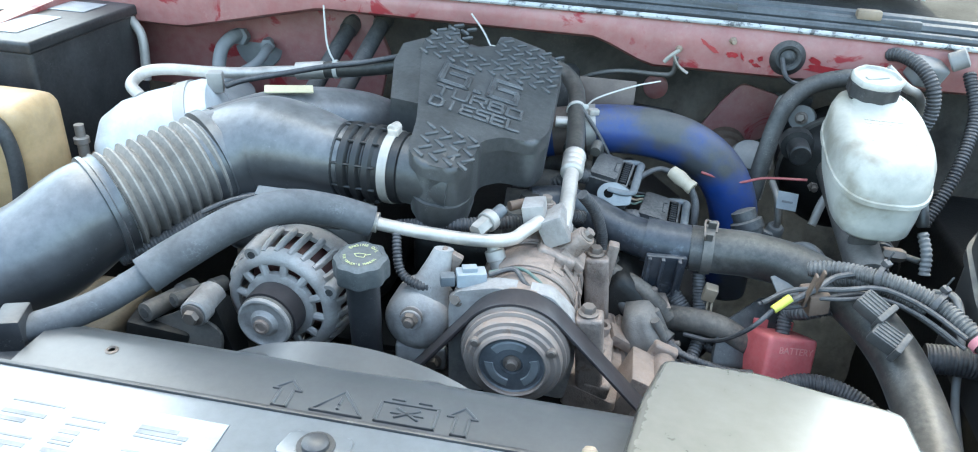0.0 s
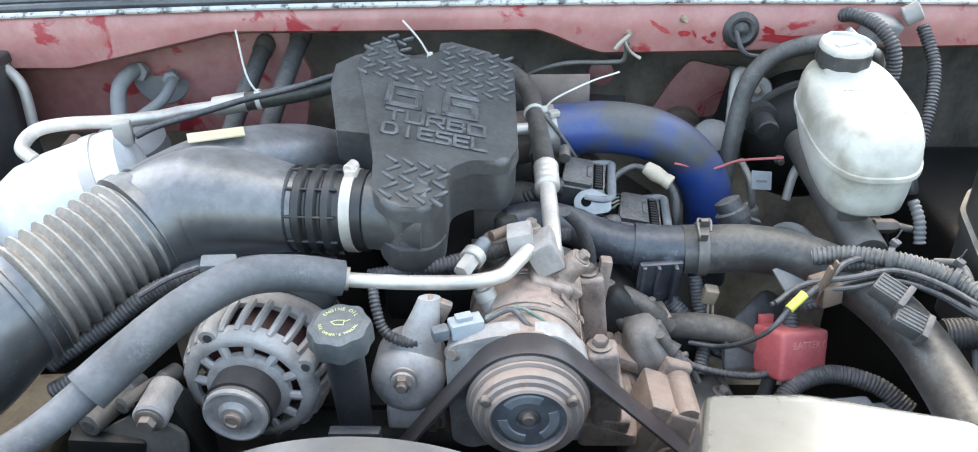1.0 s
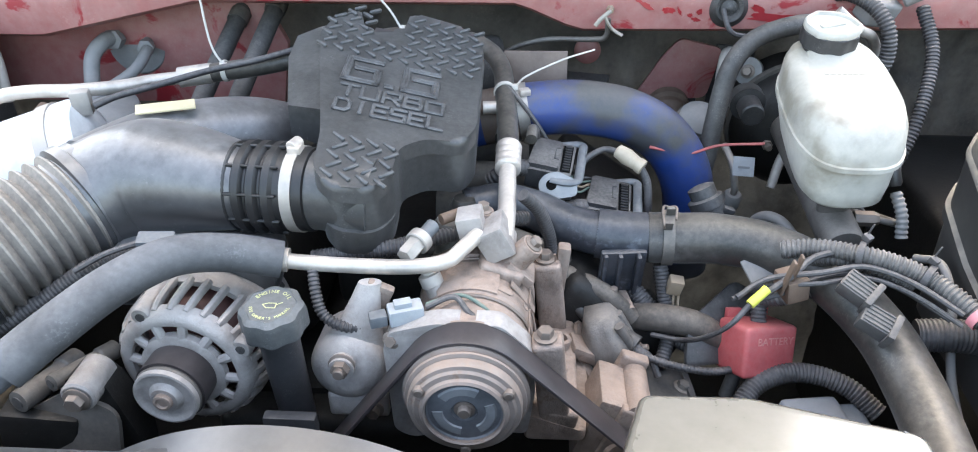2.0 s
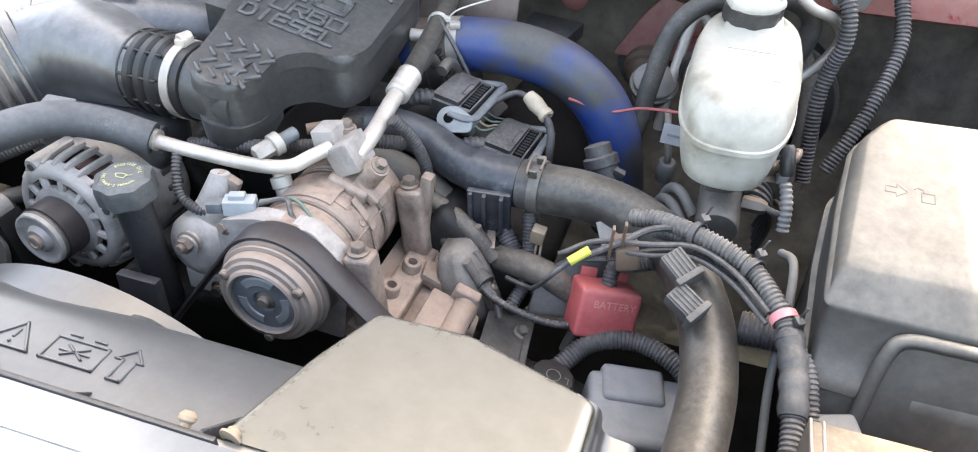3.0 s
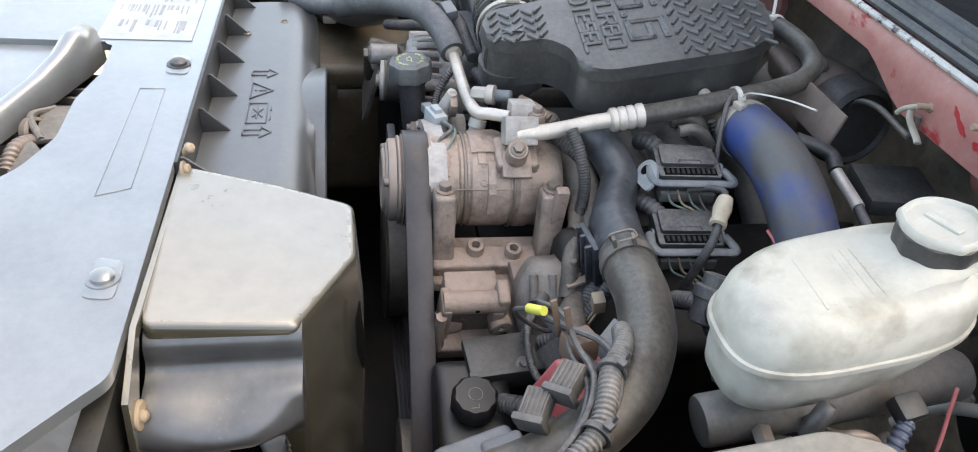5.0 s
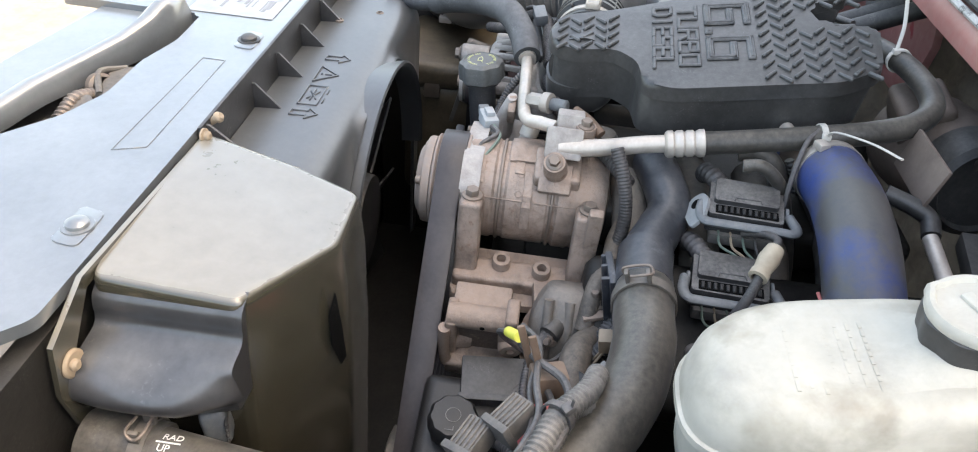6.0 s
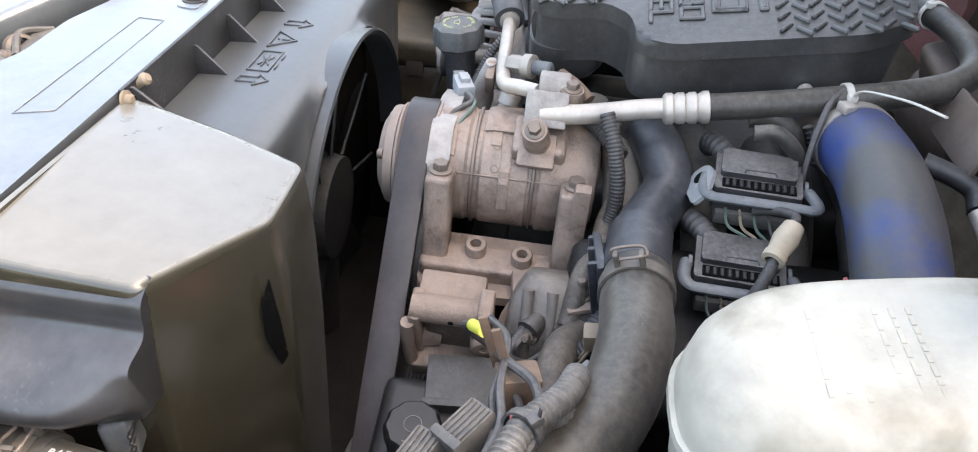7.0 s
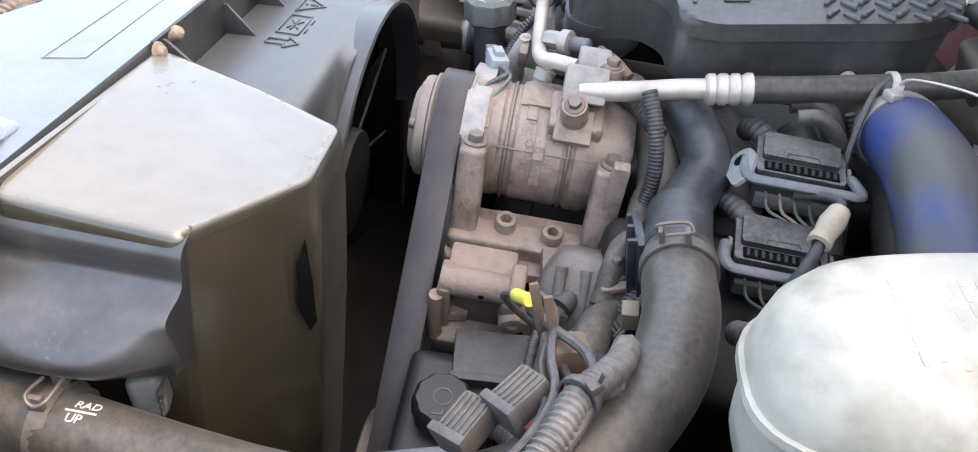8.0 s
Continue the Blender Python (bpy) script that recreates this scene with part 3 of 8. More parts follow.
build_bulkhead_details()
build_firewall()
build_cowl()
build_body()


# ---- front of the bay: closing panel, fan shroud, corner duct, hoses ----
def text_mesh(words, size, depth=0.001, align="CENTER", bold=0.0):
    """Raised letters as a bmesh, lying in the xy plane."""
    cu = bpy.data.curves.new("letters", "FONT")
    cu.body, cu.size, cu.extrude, cu.align_x, cu.align_y = words, size, depth, align, "CENTER"
    cu.resolution_u = 3
    cu.offset = bold
    ob = new("letters", cu)
    me = bpy.data.meshes.new_from_object(ob)
    bm = bmesh.new()
    bm.from_mesh(me)
    bpy.data.objects.remove(ob)
    bpy.data.curves.remove(cu)
    bpy.data.meshes.remove(me)
    return bm


def strokes(lines, width, height, m, bm=None):
    """Raised ribs along polylines in a plane."""
    bm = bm or bmesh.new()
    for line in lines:
        for a, b in zip(line, line[1:]):
            a, b = Vector(a), Vector(b)
            d = b - a
            mid = (a + b) / 2
            box((d.length + width, width, height), m @ pose(mid.x, mid.y, height / 2, 0, 0, math.degrees(math.atan2(d.y, d.x))), width * 0.25, 1, bm)
    return bm


def build_panel():
    panel = thing("radiator_cover", (0, -0.3, 1.14), "dusty grey plastic closing cover over the radiator", "radiator cover")
    edge = [(-0.75, -0.60), (-0.172, -0.52), (-0.168, -0.325), (-0.083, -0.321), (-0.020, -0.334), (0.060, -0.332), (0.116, -0.350), (0.172, -0.390), (0.30, -0.46), (0.60, -0.53), (0.585, -0.40), (0.47, -0.285), (0.405, -0.228), (0.388, -0.212), (0.10, -0.212), (-0.75, -0.212)]
    part("sheet", slab(edge, 1.134, 1.146, None, 0.005, 3, round_corners=0.01), M_PANEL, panel)
    bm = bmesh.new()
    for r in ((-0.046, -0.245), ):
        strokes([[(-0.046, -0.245), (0.153, -0.243), (0.165, -0.272), (-0.046, -0.272), (-0.046, -0.245)]], 0.0012, 0.0008, pose(0, 0, 1.146), bm)
    part("raised_border", bm, M_PANEL, panel)
    for x in (-0.107, 0.282, -0.49):
        b = part("rivet", lathe([(0.014, 0.0), (0.014, 0.0015), (0.0135, 0.003), (0.010, 0.003), (0.0095, 0.006), (0.006, 0.0085), (0.001, 0.009)], (x, -0.239, 1.1455), (0, 0, 1), 24), M_PANEL if x > 0 else M_PLASTIC, panel, "domed push rivet")
        part("recess", slab([(x - 0.028, -0.250), (x + 0.022, -0.252), (x + 0.026, -0.226), (x - 0.022, -0.226)], 1.1452, 1.1472, None, 0.0008, round_corners=0.008), M_PANEL, panel)
    # rear upstand with gusset ribs down to the shroud
    up = panel
    bm = box((0.86, 0.004, 0.05), pose(-0.32, -0.2095, 1.123), 0.001)
    part("upstand", bm, M_PLASTIC, up, "black upstand with gussets")
    for x in (0.095, -0.03, -0.115, -0.21, -0.30, -0.40):
        h = 0.048 if x > 0.05 else 0.034
        w = 0.06 if x > 0.05 else 0.036
        m = Matrix(((0, 0, 1, x), (1, 0, 0, -0.208), (0, 1, 0, 1.097), (0, 0, 0, 1)))
        part("gusset", slab([(0, 0), (w, 0.002), (0.004, h), (0, h)], 0, 0.003, m, 0.0008), M_PLASTIC, up)
    for x in (0.083,):
        part("clip", lathe([(0.004, -0.01), (0.004, 0.0), (0.006, 0.002), (0.006, 0.005), (0.0035, 0.008)], (x, -0.203, 1.145), (0, 0.8, 0.6), 12), M_CREAM, up, "cream plastic clip")
    part("lip", loft([[(x, y - 0.012, 1.120), (x, y - 0.014, z - 0.006), (x, y - 0.006, z), (x, y + 0.004, z), (x, y + 0.012, z - 0.008), (x, y + 0.013, 1.120)] for x, y, z in ((-0.172, -0.352, 1.150), (-0.160, -0.352, 1.172), (-0.130, -0.358, 1.174), (-0.105, -0.366, 1.162), (-0.060, -0.380, 1.154), (-0.010, -0.398, 1.150), (0.060, -0.42, 1.147), (0.15, -0.435, 1.142))]), M_PANEL, panel, "raised lip round the latch opening", smooth=60)
    # hood latch and grille shell in front of it
    latch = thing("hood_latch", (0.0, -0.37, 1.11), "dirty steel hood latch", "latch")
    part("plate", box((0.07, 0.03, 0.006), pose(0.005, -0.352, 1.128, 0, 0, 12), 0.002), M_DARKSTEEL, latch)
    part("hook", lathe([(0.012, -0.006), (0.016, -0.004), (0.016, 0.004), (0.012, 0.006)], (0.01, -0.372, 1.122), (0.5, 1, 0.3), 20, hole=True), M_STEEL, latch)
    part("tray", box((0.29, 0.10, 0.006), pose(-0.02, -0.375, 1.100, 0, 0, -6), 0.002), M_BLACKCAP, latch, "black ribbed tray")
    for k in range(7):
        part("tray_rib", box((0.004, 0.05, 0.010), pose(-0.11 + 0.022 * k, -0.372 - 0.003 * k, 1.107, 0, 0, -6), 0.001, 1), M_DARKSTEEL, latch)
    part("spring", corrugated([(0.03, -0.368, 1.122), (0.055, -0.375, 1.128), (0.085, -0.378, 1.118)], 0.009, 0.006, 0.002), M_STEEL, latch)
    part("pawl", slab([(-0.02, -0.014), (0.018, -0.018), (0.026, 0.004), (0.004, 0.018), (-0.022, 0.010)], 0, 0.005, pose(0.07, -0.362, 1.124, 12, 8, 20), 0.001, round_corners=0.005), M_DARKSTEEL, latch)
    part("lever", tube([(-0.03, -0.36, 1.128), (0.0, -0.375, 1.135), (0.04, -0.355, 1.130)], 0.004, 8), M_DARKSTEEL, latch)
    bm = bmesh.new()
    loft([[(x, y - 0.02 * k - (0.09 if k else 0), 1.138 - 0.09 * k) for x, y in [(-0.75, -0.47), (-0.45, -0.41), (-0.20, -0.355), (0.3, -0.47), (0.7, -0.52), (0.7, -0.56), (0.3, -0.52), (-0.2, -0.46), (-0.75, -0.53)]] for k in (0, 1, 3)], bm)
    grille = thing("grille_shell", (0, -0.50, 0.80), "pale sunlit grille shell in front of the radiator cover", "grille")
    part("shell", bm, M_PANEL, grille)
    part("rim", tube([(-0.75, -0.475, 1.139), (-0.45, -0.415, 1.139), (-0.20, -0.36, 1.139), (0.05, -0.415, 1.138), (0.30, -0.475, 1.137), (0.70, -0.525, 1.134)], 0.006, 10), M_PANEL, grille)
    for k in range(4):
        part("slat", tube([(-0.60, -0.60 - 0.012 * k, 1.03 - 0.06 * k), (0.0, -0.565 - 0.012 * k, 1.03 - 0.06 * k), (0.60, -0.62 - 0.012 * k, 1.03 - 0.06 * k)], 0.010, 8), M_PANEL, grille)


def build_shroud():
    shroud = thing("fan_shroud", (-0.13, -0.1, 0.7), "grey-black plastic fan shroud with raised warning symbols", "fan shroud")
    bm = bmesh.new()
    prof = [(-0.207, 1.100), (-0.18, 1.102), (-0.15, 1.104), (-0.12, 1.104), (-0.105, 1.101), (-0.092, 1.093), (-0.085, 1.08), (-0.082, 1.06)]
    left, right = -0.42, 0.135
    c = Vector((-0.145, 0, 0.860))

    def skirt(x):
        # the rear edge follows the fan opening
        if abs(x - c.x) < 0.245:
            return max(0.70, c.z + math.sqrt(0.246 ** 2 - (x - c.x) ** 2) - 0.004)
        return 0.66
    secs = []
    for k in range(57):
        x = left + (right - left) * k / 56
        low = min(skirt(x), 1.085)
        outer = [(y, max(z, low + 0.002)) for y, z in prof] + [(-0.080, low)]
        secs.append([(x, y, z) for y, z in outer] + [(x, y + (0.0 if y < -0.2 else -0.005), z - 0.005) for y, z in reversed(outer)])
    loft(secs, bm)
    part("body", bm, M_SHROUD, shroud, smooth=50)
    # lip round the fan opening
    ring = bmesh.new()
    secs = []
    for k in range(49):
        a = radians(2 + 176 * k / 48)
        d = Vector((math.cos(a), 0, math.sin(a)))
        secs.append([c + d * r + Vector((0, y, 0)) for r, y in ((0.229, -0.100), (0.237, -0.100), (0.2400, -0.078), (0.2415, -0.068), (0.2385, -0.066), (0.2335, -0.070), (0.230, -0.09))])
    loft(secs, ring)
    part("fan_ring", ring, M_SHROUD, shroud, "curved lip of the fan opening")
    fan = thing("cooling_fan", (-0.145, -0.12, 0.86), "black cooling fan inside the shroud", "fan")
    part("hub", lathe([(0.03, -0.02), (0.07, -0.018), (0.075, 0.0), (0.07, 0.03), (0.03, 0.035)], (-0.145, -0.13, 0.86), (0, 1, 0), 32), M_BLACKCAP, fan)
    for k in range(9):
        part("blade", box((0.06, 0.004, 0.15), Matrix.Translation((-0.145, -0.125, 0.86)) @ Matrix.Rotation(radians(40 * k + 12), 4, "Y") @ pose(0, 0, 0.145, 0, 0, 28), 0.001), M_BLACKCAP, fan)
    # symbols
    m = pose(0.00606, -0.0391, 1.1025) @ Matrix.Diagonal((0.933, 0.76, 1, 1))

    def arrow(x, y):
        s = 0.9
        return [[(x - 0.006, y - 0.020), (x - 0.006, y + 0.006), (x - 0.013, y + 0.006), (x, y + 0.022), (x + 0.013, y + 0.006), (x + 0.006, y + 0.006), (x + 0.006, y - 0.020), (x - 0.006, y - 0.020)]]
    y0 = -0.142
    part("symbol", strokes(arrow(-0.192, y0), 0.0028, 0.003, m), M_SHROUD, shroud, "raised arrow")
    part("symbol", strokes(arrow(-0.029, y0 + 0.001), 0.0028, 0.003, m), M_SHROUD, shroud, "raised arrow")
    tri = strokes([[(-0.163, y0 - 0.017), (-0.117, y0 - 0.017), (-0.140, y0 + 0.018), (-0.163, y0 - 0.017)], [(-0.140, y0 - 0.003), (-0.140, y0 + 0.007)], [(-0.140, y0 - 0.010), (-0.140, y0 - 0.009)]], 0.0028, 0.003, m)
    part("symbol", tri, M_SHROUD, shroud, "raised warning triangle")
    bat = strokes([[(-0.104, y0 - 0.017), (-0.052, y0 - 0.017), (-0.052, y0 + 0.013), (-0.104, y0 + 0.013), (-0.104, y0 - 0.017)], [(-0.095, y0 + 0.019), (-0.085, y0 + 0.019)], [(-0.070, y0 + 0.019), (-0.060, y0 + 0.019)], [(-0.088, y0 - 0.008), (-0.068, y0 + 0.006)], [(-0.088, y0 + 0.006), (-0.068, y0 - 0.008)], [(-0.092, y0 - 0.002), (-0.064, y0 - 0.002)]], 0.0028, 0.003, m)
    part("symbol", bat, M_SHROUD, shroud, "raised battery sign")
    for x, y in ((-0.345, -0.13), (-0.30, -0.18)):
        part("rivet", lathe([(0.006, 0), (0.006, 0.002), (0.004, 0.003), (0.003, 0.0015)], (x, y, 1.1025), (0, 0, 1), 16), M_STEEL, shroud)
    # sticker
    st = thing("instruction_sticker", (-0.3, -0.2, 1.11), "white instruction sticker with worn print", "sticker")
    tilt = Matrix(((1, 0, 0, 0), (0, 1, 0, -0.233), (0, 0, 1, 1.1468), (0, 0, 0, 1)))
    part("sheet", box((0.215, 0.115, 0.0008), tilt @ pose(-0.282, -0.058, 0), 0.0002, 1), M_PAPER, st)
    bars = bmesh.new()
    rnd = random.Random(3)
    for c0 in range(4):
        y = -0.012
        while y > -0.105:
            x = -0.39 + 0.052 * c0
            w = rnd.uniform(0.015, 0.042)
            if rnd.random() < 0.75:
                box((w, rnd.choice((0.0018, 0.0018, 0.004)), 0.0004), tilt @ pose(x + w / 2, y, 0.0006), 0, 1, bars)
            y -= rnd.choice((0.0045, 0.007))
    tagged(part("print", bars, M_INK, st, "grey bars of print"), kind="stuff")
    part("stripe", box((0.03, 0.006, 0.0004), tilt @ pose(-0.385, -0.006, 0.0007), 0, 1), M_PALEBLUE, st)


def build_corner_duct():
    duct = thing("corner_duct", (0.22, -0.1, 0.7), "dusty beige-grey moulded plastic corner duct beside the shroud", "air duct")
    # crown with a flat top, angled towards the engine, folded down at the outer side
    top = [(0.104, -0.203, 1.142), (0.120, -0.110, 1.130), (0.142, -0.036, 1.119), (0.225, -0.034, 1.119), (0.333, -0.084, 1.125), (0.332, -0.203, 1.144)]
    ctr = Vector((0.23, -0.12, 1.0))

    def ring(z_off, grow, flat=None):
        out = []
        pts = rounded([(p[0], p[1]) for p in top], 0.008, 4)
        for x, y in pts:
            # height of the sloping crown
            z = 1.119 + 0.023 * max(0.0, (-0.036 - y) / 0.167) + 0.010 * max(0.0, (x - 0.225) / 0.11) * max(0.0, min(1.0, (y + 0.2) / 0.12))
            dx, dy = x - ctr.x, y - ctr.y
            d = math.hypot(dx, dy)
            z2 = (z + z_off) if flat is None else flat
            out.append(Vector((x + grow * dx / d, y + grow * dy / d if y > -0.19 else y, z2)))
        return out
    bm = bmesh.new()
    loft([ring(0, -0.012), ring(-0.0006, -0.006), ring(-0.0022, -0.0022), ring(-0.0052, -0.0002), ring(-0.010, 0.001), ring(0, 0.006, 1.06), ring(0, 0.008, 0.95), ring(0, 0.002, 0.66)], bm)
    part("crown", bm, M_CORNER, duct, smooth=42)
    # stepped scoop on the outer side: a hollow, then a rounded shelf with a curling lower edge
    scoop = bmesh.new()
    secs = []
    for k in range(17):
        t = k / 16
        y = -0.203 + 0.122 * t
        w = math.sin(math.pi * (0.22 + 0.72 * t)) ** 0.6
        d = 0.012 * max(0.0, t - 0.7) / 0.3
        rib = 0.0025 * math.sin(7 * t + 1.0)
        prof = [(0.318, 1.134), (0.334, 1.126), (0.3385, 1.115), (0.339, 1.106), (0.345, 1.0985), (0.360 + 0.010 * w, 1.092 + rib), (0.373 + 0.018 * w - d, 1.080 + rib), (0.377 + 0.020 * w - d, 1.066), (0.371 + 0.016 * w - d, 1.053), (0.356 + 0.010 * w, 1.045 - 0.006 * w), (0.320, 1.040)]
        secs.append([Vector((p.x, y, p.y)) for p in curve([(a, b, 0) for a, b in prof], 4)])
    loft(secs, scoop)
    # same moulding as the crown; its shade is put into a darker colour
    part("scoop", scoop, M_SCOOP_SHADE, duct, "glossy scoop, coloured darker for the shade on it", smooth=60)
    plug = part("grey_plug", box((0.028, 0.022, 0.034), pose(0.352, -0.110, 1.010, 10, -15, 20), 0.006, 3), M_GREYCONN, duct, "grey plug hanging below the scoop")
    for k in range(4):
        part("rib", box((0.030, 0.003, 0.004), pose(0.352, -0.100, 0.998 + 0.007 * k, 10, -15, 20), 0.001, 1), M_BLACKCAP, plug)
    # flange where it meets the closing panel
    fl = slab([(0.09, 1.138), (0.34, 1.147), (0.392, 1.120), (0.400, 1.075), (0.388, 1.02), (0.34, 1.0), (0.33, 1.03), (0.368, 1.06), (0.372, 1.095), (0.338, 1.135), (0.09, 1.130)], 0, 0.005, Matrix(((1, 0, 0, 0), (0, 0, -1, -0.203), (0, 1, 0, 0), (0, 0, 0, 1))), 0.001)
    part("flange", fl, M_CORNER, duct, "tan dusty flange")
    part("pin_seat", lathe([(0.012, 0.0), (0.012, 0.003), (0.010, 0.0045), (0.004, 0.004)], (0.379, -0.2035, 1.092), (0.1, 1, 0.1), 20), M_CREAM, duct, "tan moulded seat of the pin")
    for x, z in ((0.381, 1.093), (0.115, 1.143)):
        part("push_pin", lathe([(0.008, 0), (0.008, 0.002), (0.005, 0.003), (0.005, 0.006), (0.003, 0.008)], (x, -0.203, z), (0.1, 1, 0.1), 14), M_CREAM, duct, "cream push pin")
    # slot in the rear side, its inner shade set on as a black leaf
    part("slot", slab([(0.010, -0.040), (0.002, -0.045), (-0.007, -0.01), (-0.006, 0.025), (0.004, 0.045), (0.008, 0.0)], 0, 0.002, frame_on((0.252, -0.0335, 1.035), (0.45, 0.9, 0.05)), 0.0005), M_HOLESHADE, duct, "thin black leaf painted as the shade inside a slot")


def build_radiator_hose():
    hose = thing("radiator_hose", (0.39, 0.0, 0.98), "thick dusty black rubber upper radiator hose", "coolant hose")
    path = [(0.185, 0.252, 1.078), (0.220, 0.249, 1.080), (0.262, 0.247, 1.081), (0.318, 0.233, 1.077), (0.368, 0.200, 1.064), (0.404, 0.140, 1.045), (0.418, 0.075, 1.026), (0.416, 0.005, 1.016), (0.408, -0.06, 1.012), (0.400, -0.12, 1.012), (0.394, -0.17, 1.014)]
    part("rubber", tube(path, lambda t: 0.0285 - 0.003 * t, 28, 10), M_RUBBER, hose)
    clampring(hose, (0.205, 0.2500, 1.0795), (1, -0.06, 0.03), 0.0298, turn=20)
    ax = Vector((-0.02, -1, 0)).normalized()
    part("cuff", sweep([(0.394, -0.138, 1.0105), (0.392, -0.175, 1.0125), (0.392, -0.20, 1.013)], 0.0275, 28), M_RUBBER, hose, "dusty end cuff")
    clampring(hose, (0.393, -0.150, 1.011), (0, -1, 0), 0.0285)
    def on_hose(angle, y, lift=0.0264):
        c, s = math.cos(radians(angle)), math.sin(radians(angle))
        return Matrix(((0, -s, c, 0.4005 + lift * c), (1, 0, 0, y), (0, c, s, 1.012 + lift * s), (0, 0, 0, 1)))
    part("letters", merge(bmesh.new(), text_mesh("RAD", 0.0085, 0.0003), on_hose(104, -0.124)), M_TRIM, hose, "white printed letters")
    part("letters", merge(bmesh.new(), text_mesh("UP", 0.0085, 0.0003), on_hose(80, -0.128)), M_TRIM, hose, "white printed letters")
    part("dash", box((0.020, 0.0012, 0.0006), on_hose(92, -0.126), 0, 1), M_TRIM, hose)


def clampring(parent, at, axis, r, width=0.012, turn=0):
    """A spring band clamp with two raised ears."""
    m = frame_on(at, axis, turn)
    ring = part("hose_clamp", lathe([(r - 0.001, -width / 2), (r + 0.001, -width / 2), (r + 0.001, width / 2), (r - 0.001, width / 2)], at, axis, 36, hole=True), M_DARKSTEEL, parent, "dark steel band clamp")
    for s in (-1, 1):
        part("ear", box((0.004, 0.012, 0.010), m @ pose(s * 0.010, r + 0.004, s * 0.002), 0.001), M_DARKSTEEL, ring)
    part("loop", tube([m @ Vector(p) for p in ((-0.012, r + 0.002, -0.006), (-0.012, r + 0.010, -0.007), (0.010, r + 0.010, -0.007), (0.014, r + 0.006, 0.0), (0.010, r + 0.010, 0.007), (-0.006, r + 0.009, 0.006))], 0.0014, 8), M_STEEL, ring)
    return ring


def build_ac_hose():
    hose = thing("ac_hose", (-0.3, 0, 1.1), "grey foam-sleeved air-conditioning hose with bare metal pipe", "hose")
    sleeve = [(-0.362, -0.045, 1.127), (-0.335, -0.015, 1.143), (-0.300, 0.030, 1.158), (-0.262, 0.068, 1.163), (-0.220, 0.092, 1.152), (-0.178, 0.104, 1.138)]
    part("sleeve", tube(sleeve, lambda t: 0.0195 - 0.002 * t, 22, 10), M_FOAM, hose)
    thin = [(-0.66, -0.20, 1.075), (-0.56, -0.175, 1.085), (-0.485, -0.145, 1.095), (-0.44, -0.118, 1.101), (-0.395, -0.078, 1.110), (-0.35, -0.034, 1.134)]
    part("rubber", tube(thin, 0.0140, 18, 10), M_FOAM, hose)
    pipe = [(-0.182, 0.1035, 1.1385), (-0.165, 0.105, 1.135), (-0.12, 0.107, 1.131), (-0.06, 0.110, 1.129), (-0.025, 0.116, 1.132), (-0.010, 0.130, 1.138), (0.004, 0.150, 1.142)]
    part("pipe", tube(pipe, 0.0075, 16, 10), M_PIPE, hose, "bare aluminium pipe")
    part("collar", sweep([(-0.186, 0.1035, 1.1395), (-0.172, 0.1045, 1.137)], 0.0115, 18), M_PIPE, hose)
    clip = thing("hose_clip", (-0.445, -0.125, 1.085), "dark grey plastic clip holding the hose on the shroud", "clip")
    part("saddle", box((0.024, 0.034, 0.040), pose(-0.446, -0.124, 1.103, 0, 0, 20), 0.003), M_PLASTIC, clip)
    part("foot", box((0.030, 0.05, 0.008), pose(-0.443, -0.128, 1.088, 0, 0, 20), 0.002), M_PLASTIC, clip)


# darker copy of the corner duct plastic, for the scoop's shade
M_SCOOP_SHADE = surface("shaded_duct_plastic", (0.022, 0.022, 0.024), 0.3, dust=0.07, dust_colour=(0.33, 0.33, 0.34), bump=0.06, grain=80, grime=0.35, even=0.3, up=0.6, spec=0.7, coat=0.5, coat_rough=0.22, patch=0.64, patch_colour=(0.11, 0.095, 0.07), patch_scale=30, speck=0.1)
# near-black that paints the shade inside slots and holes
M_HOLESHADE = surface("hole_shade", (0.004, 0.004, 0.004), 0.9, dust=0.0, bump=0.0, spec=0.1)
build_panel()
build_shroud()
build_corner_duct()
build_radiator_hose()
build_ac_hose()


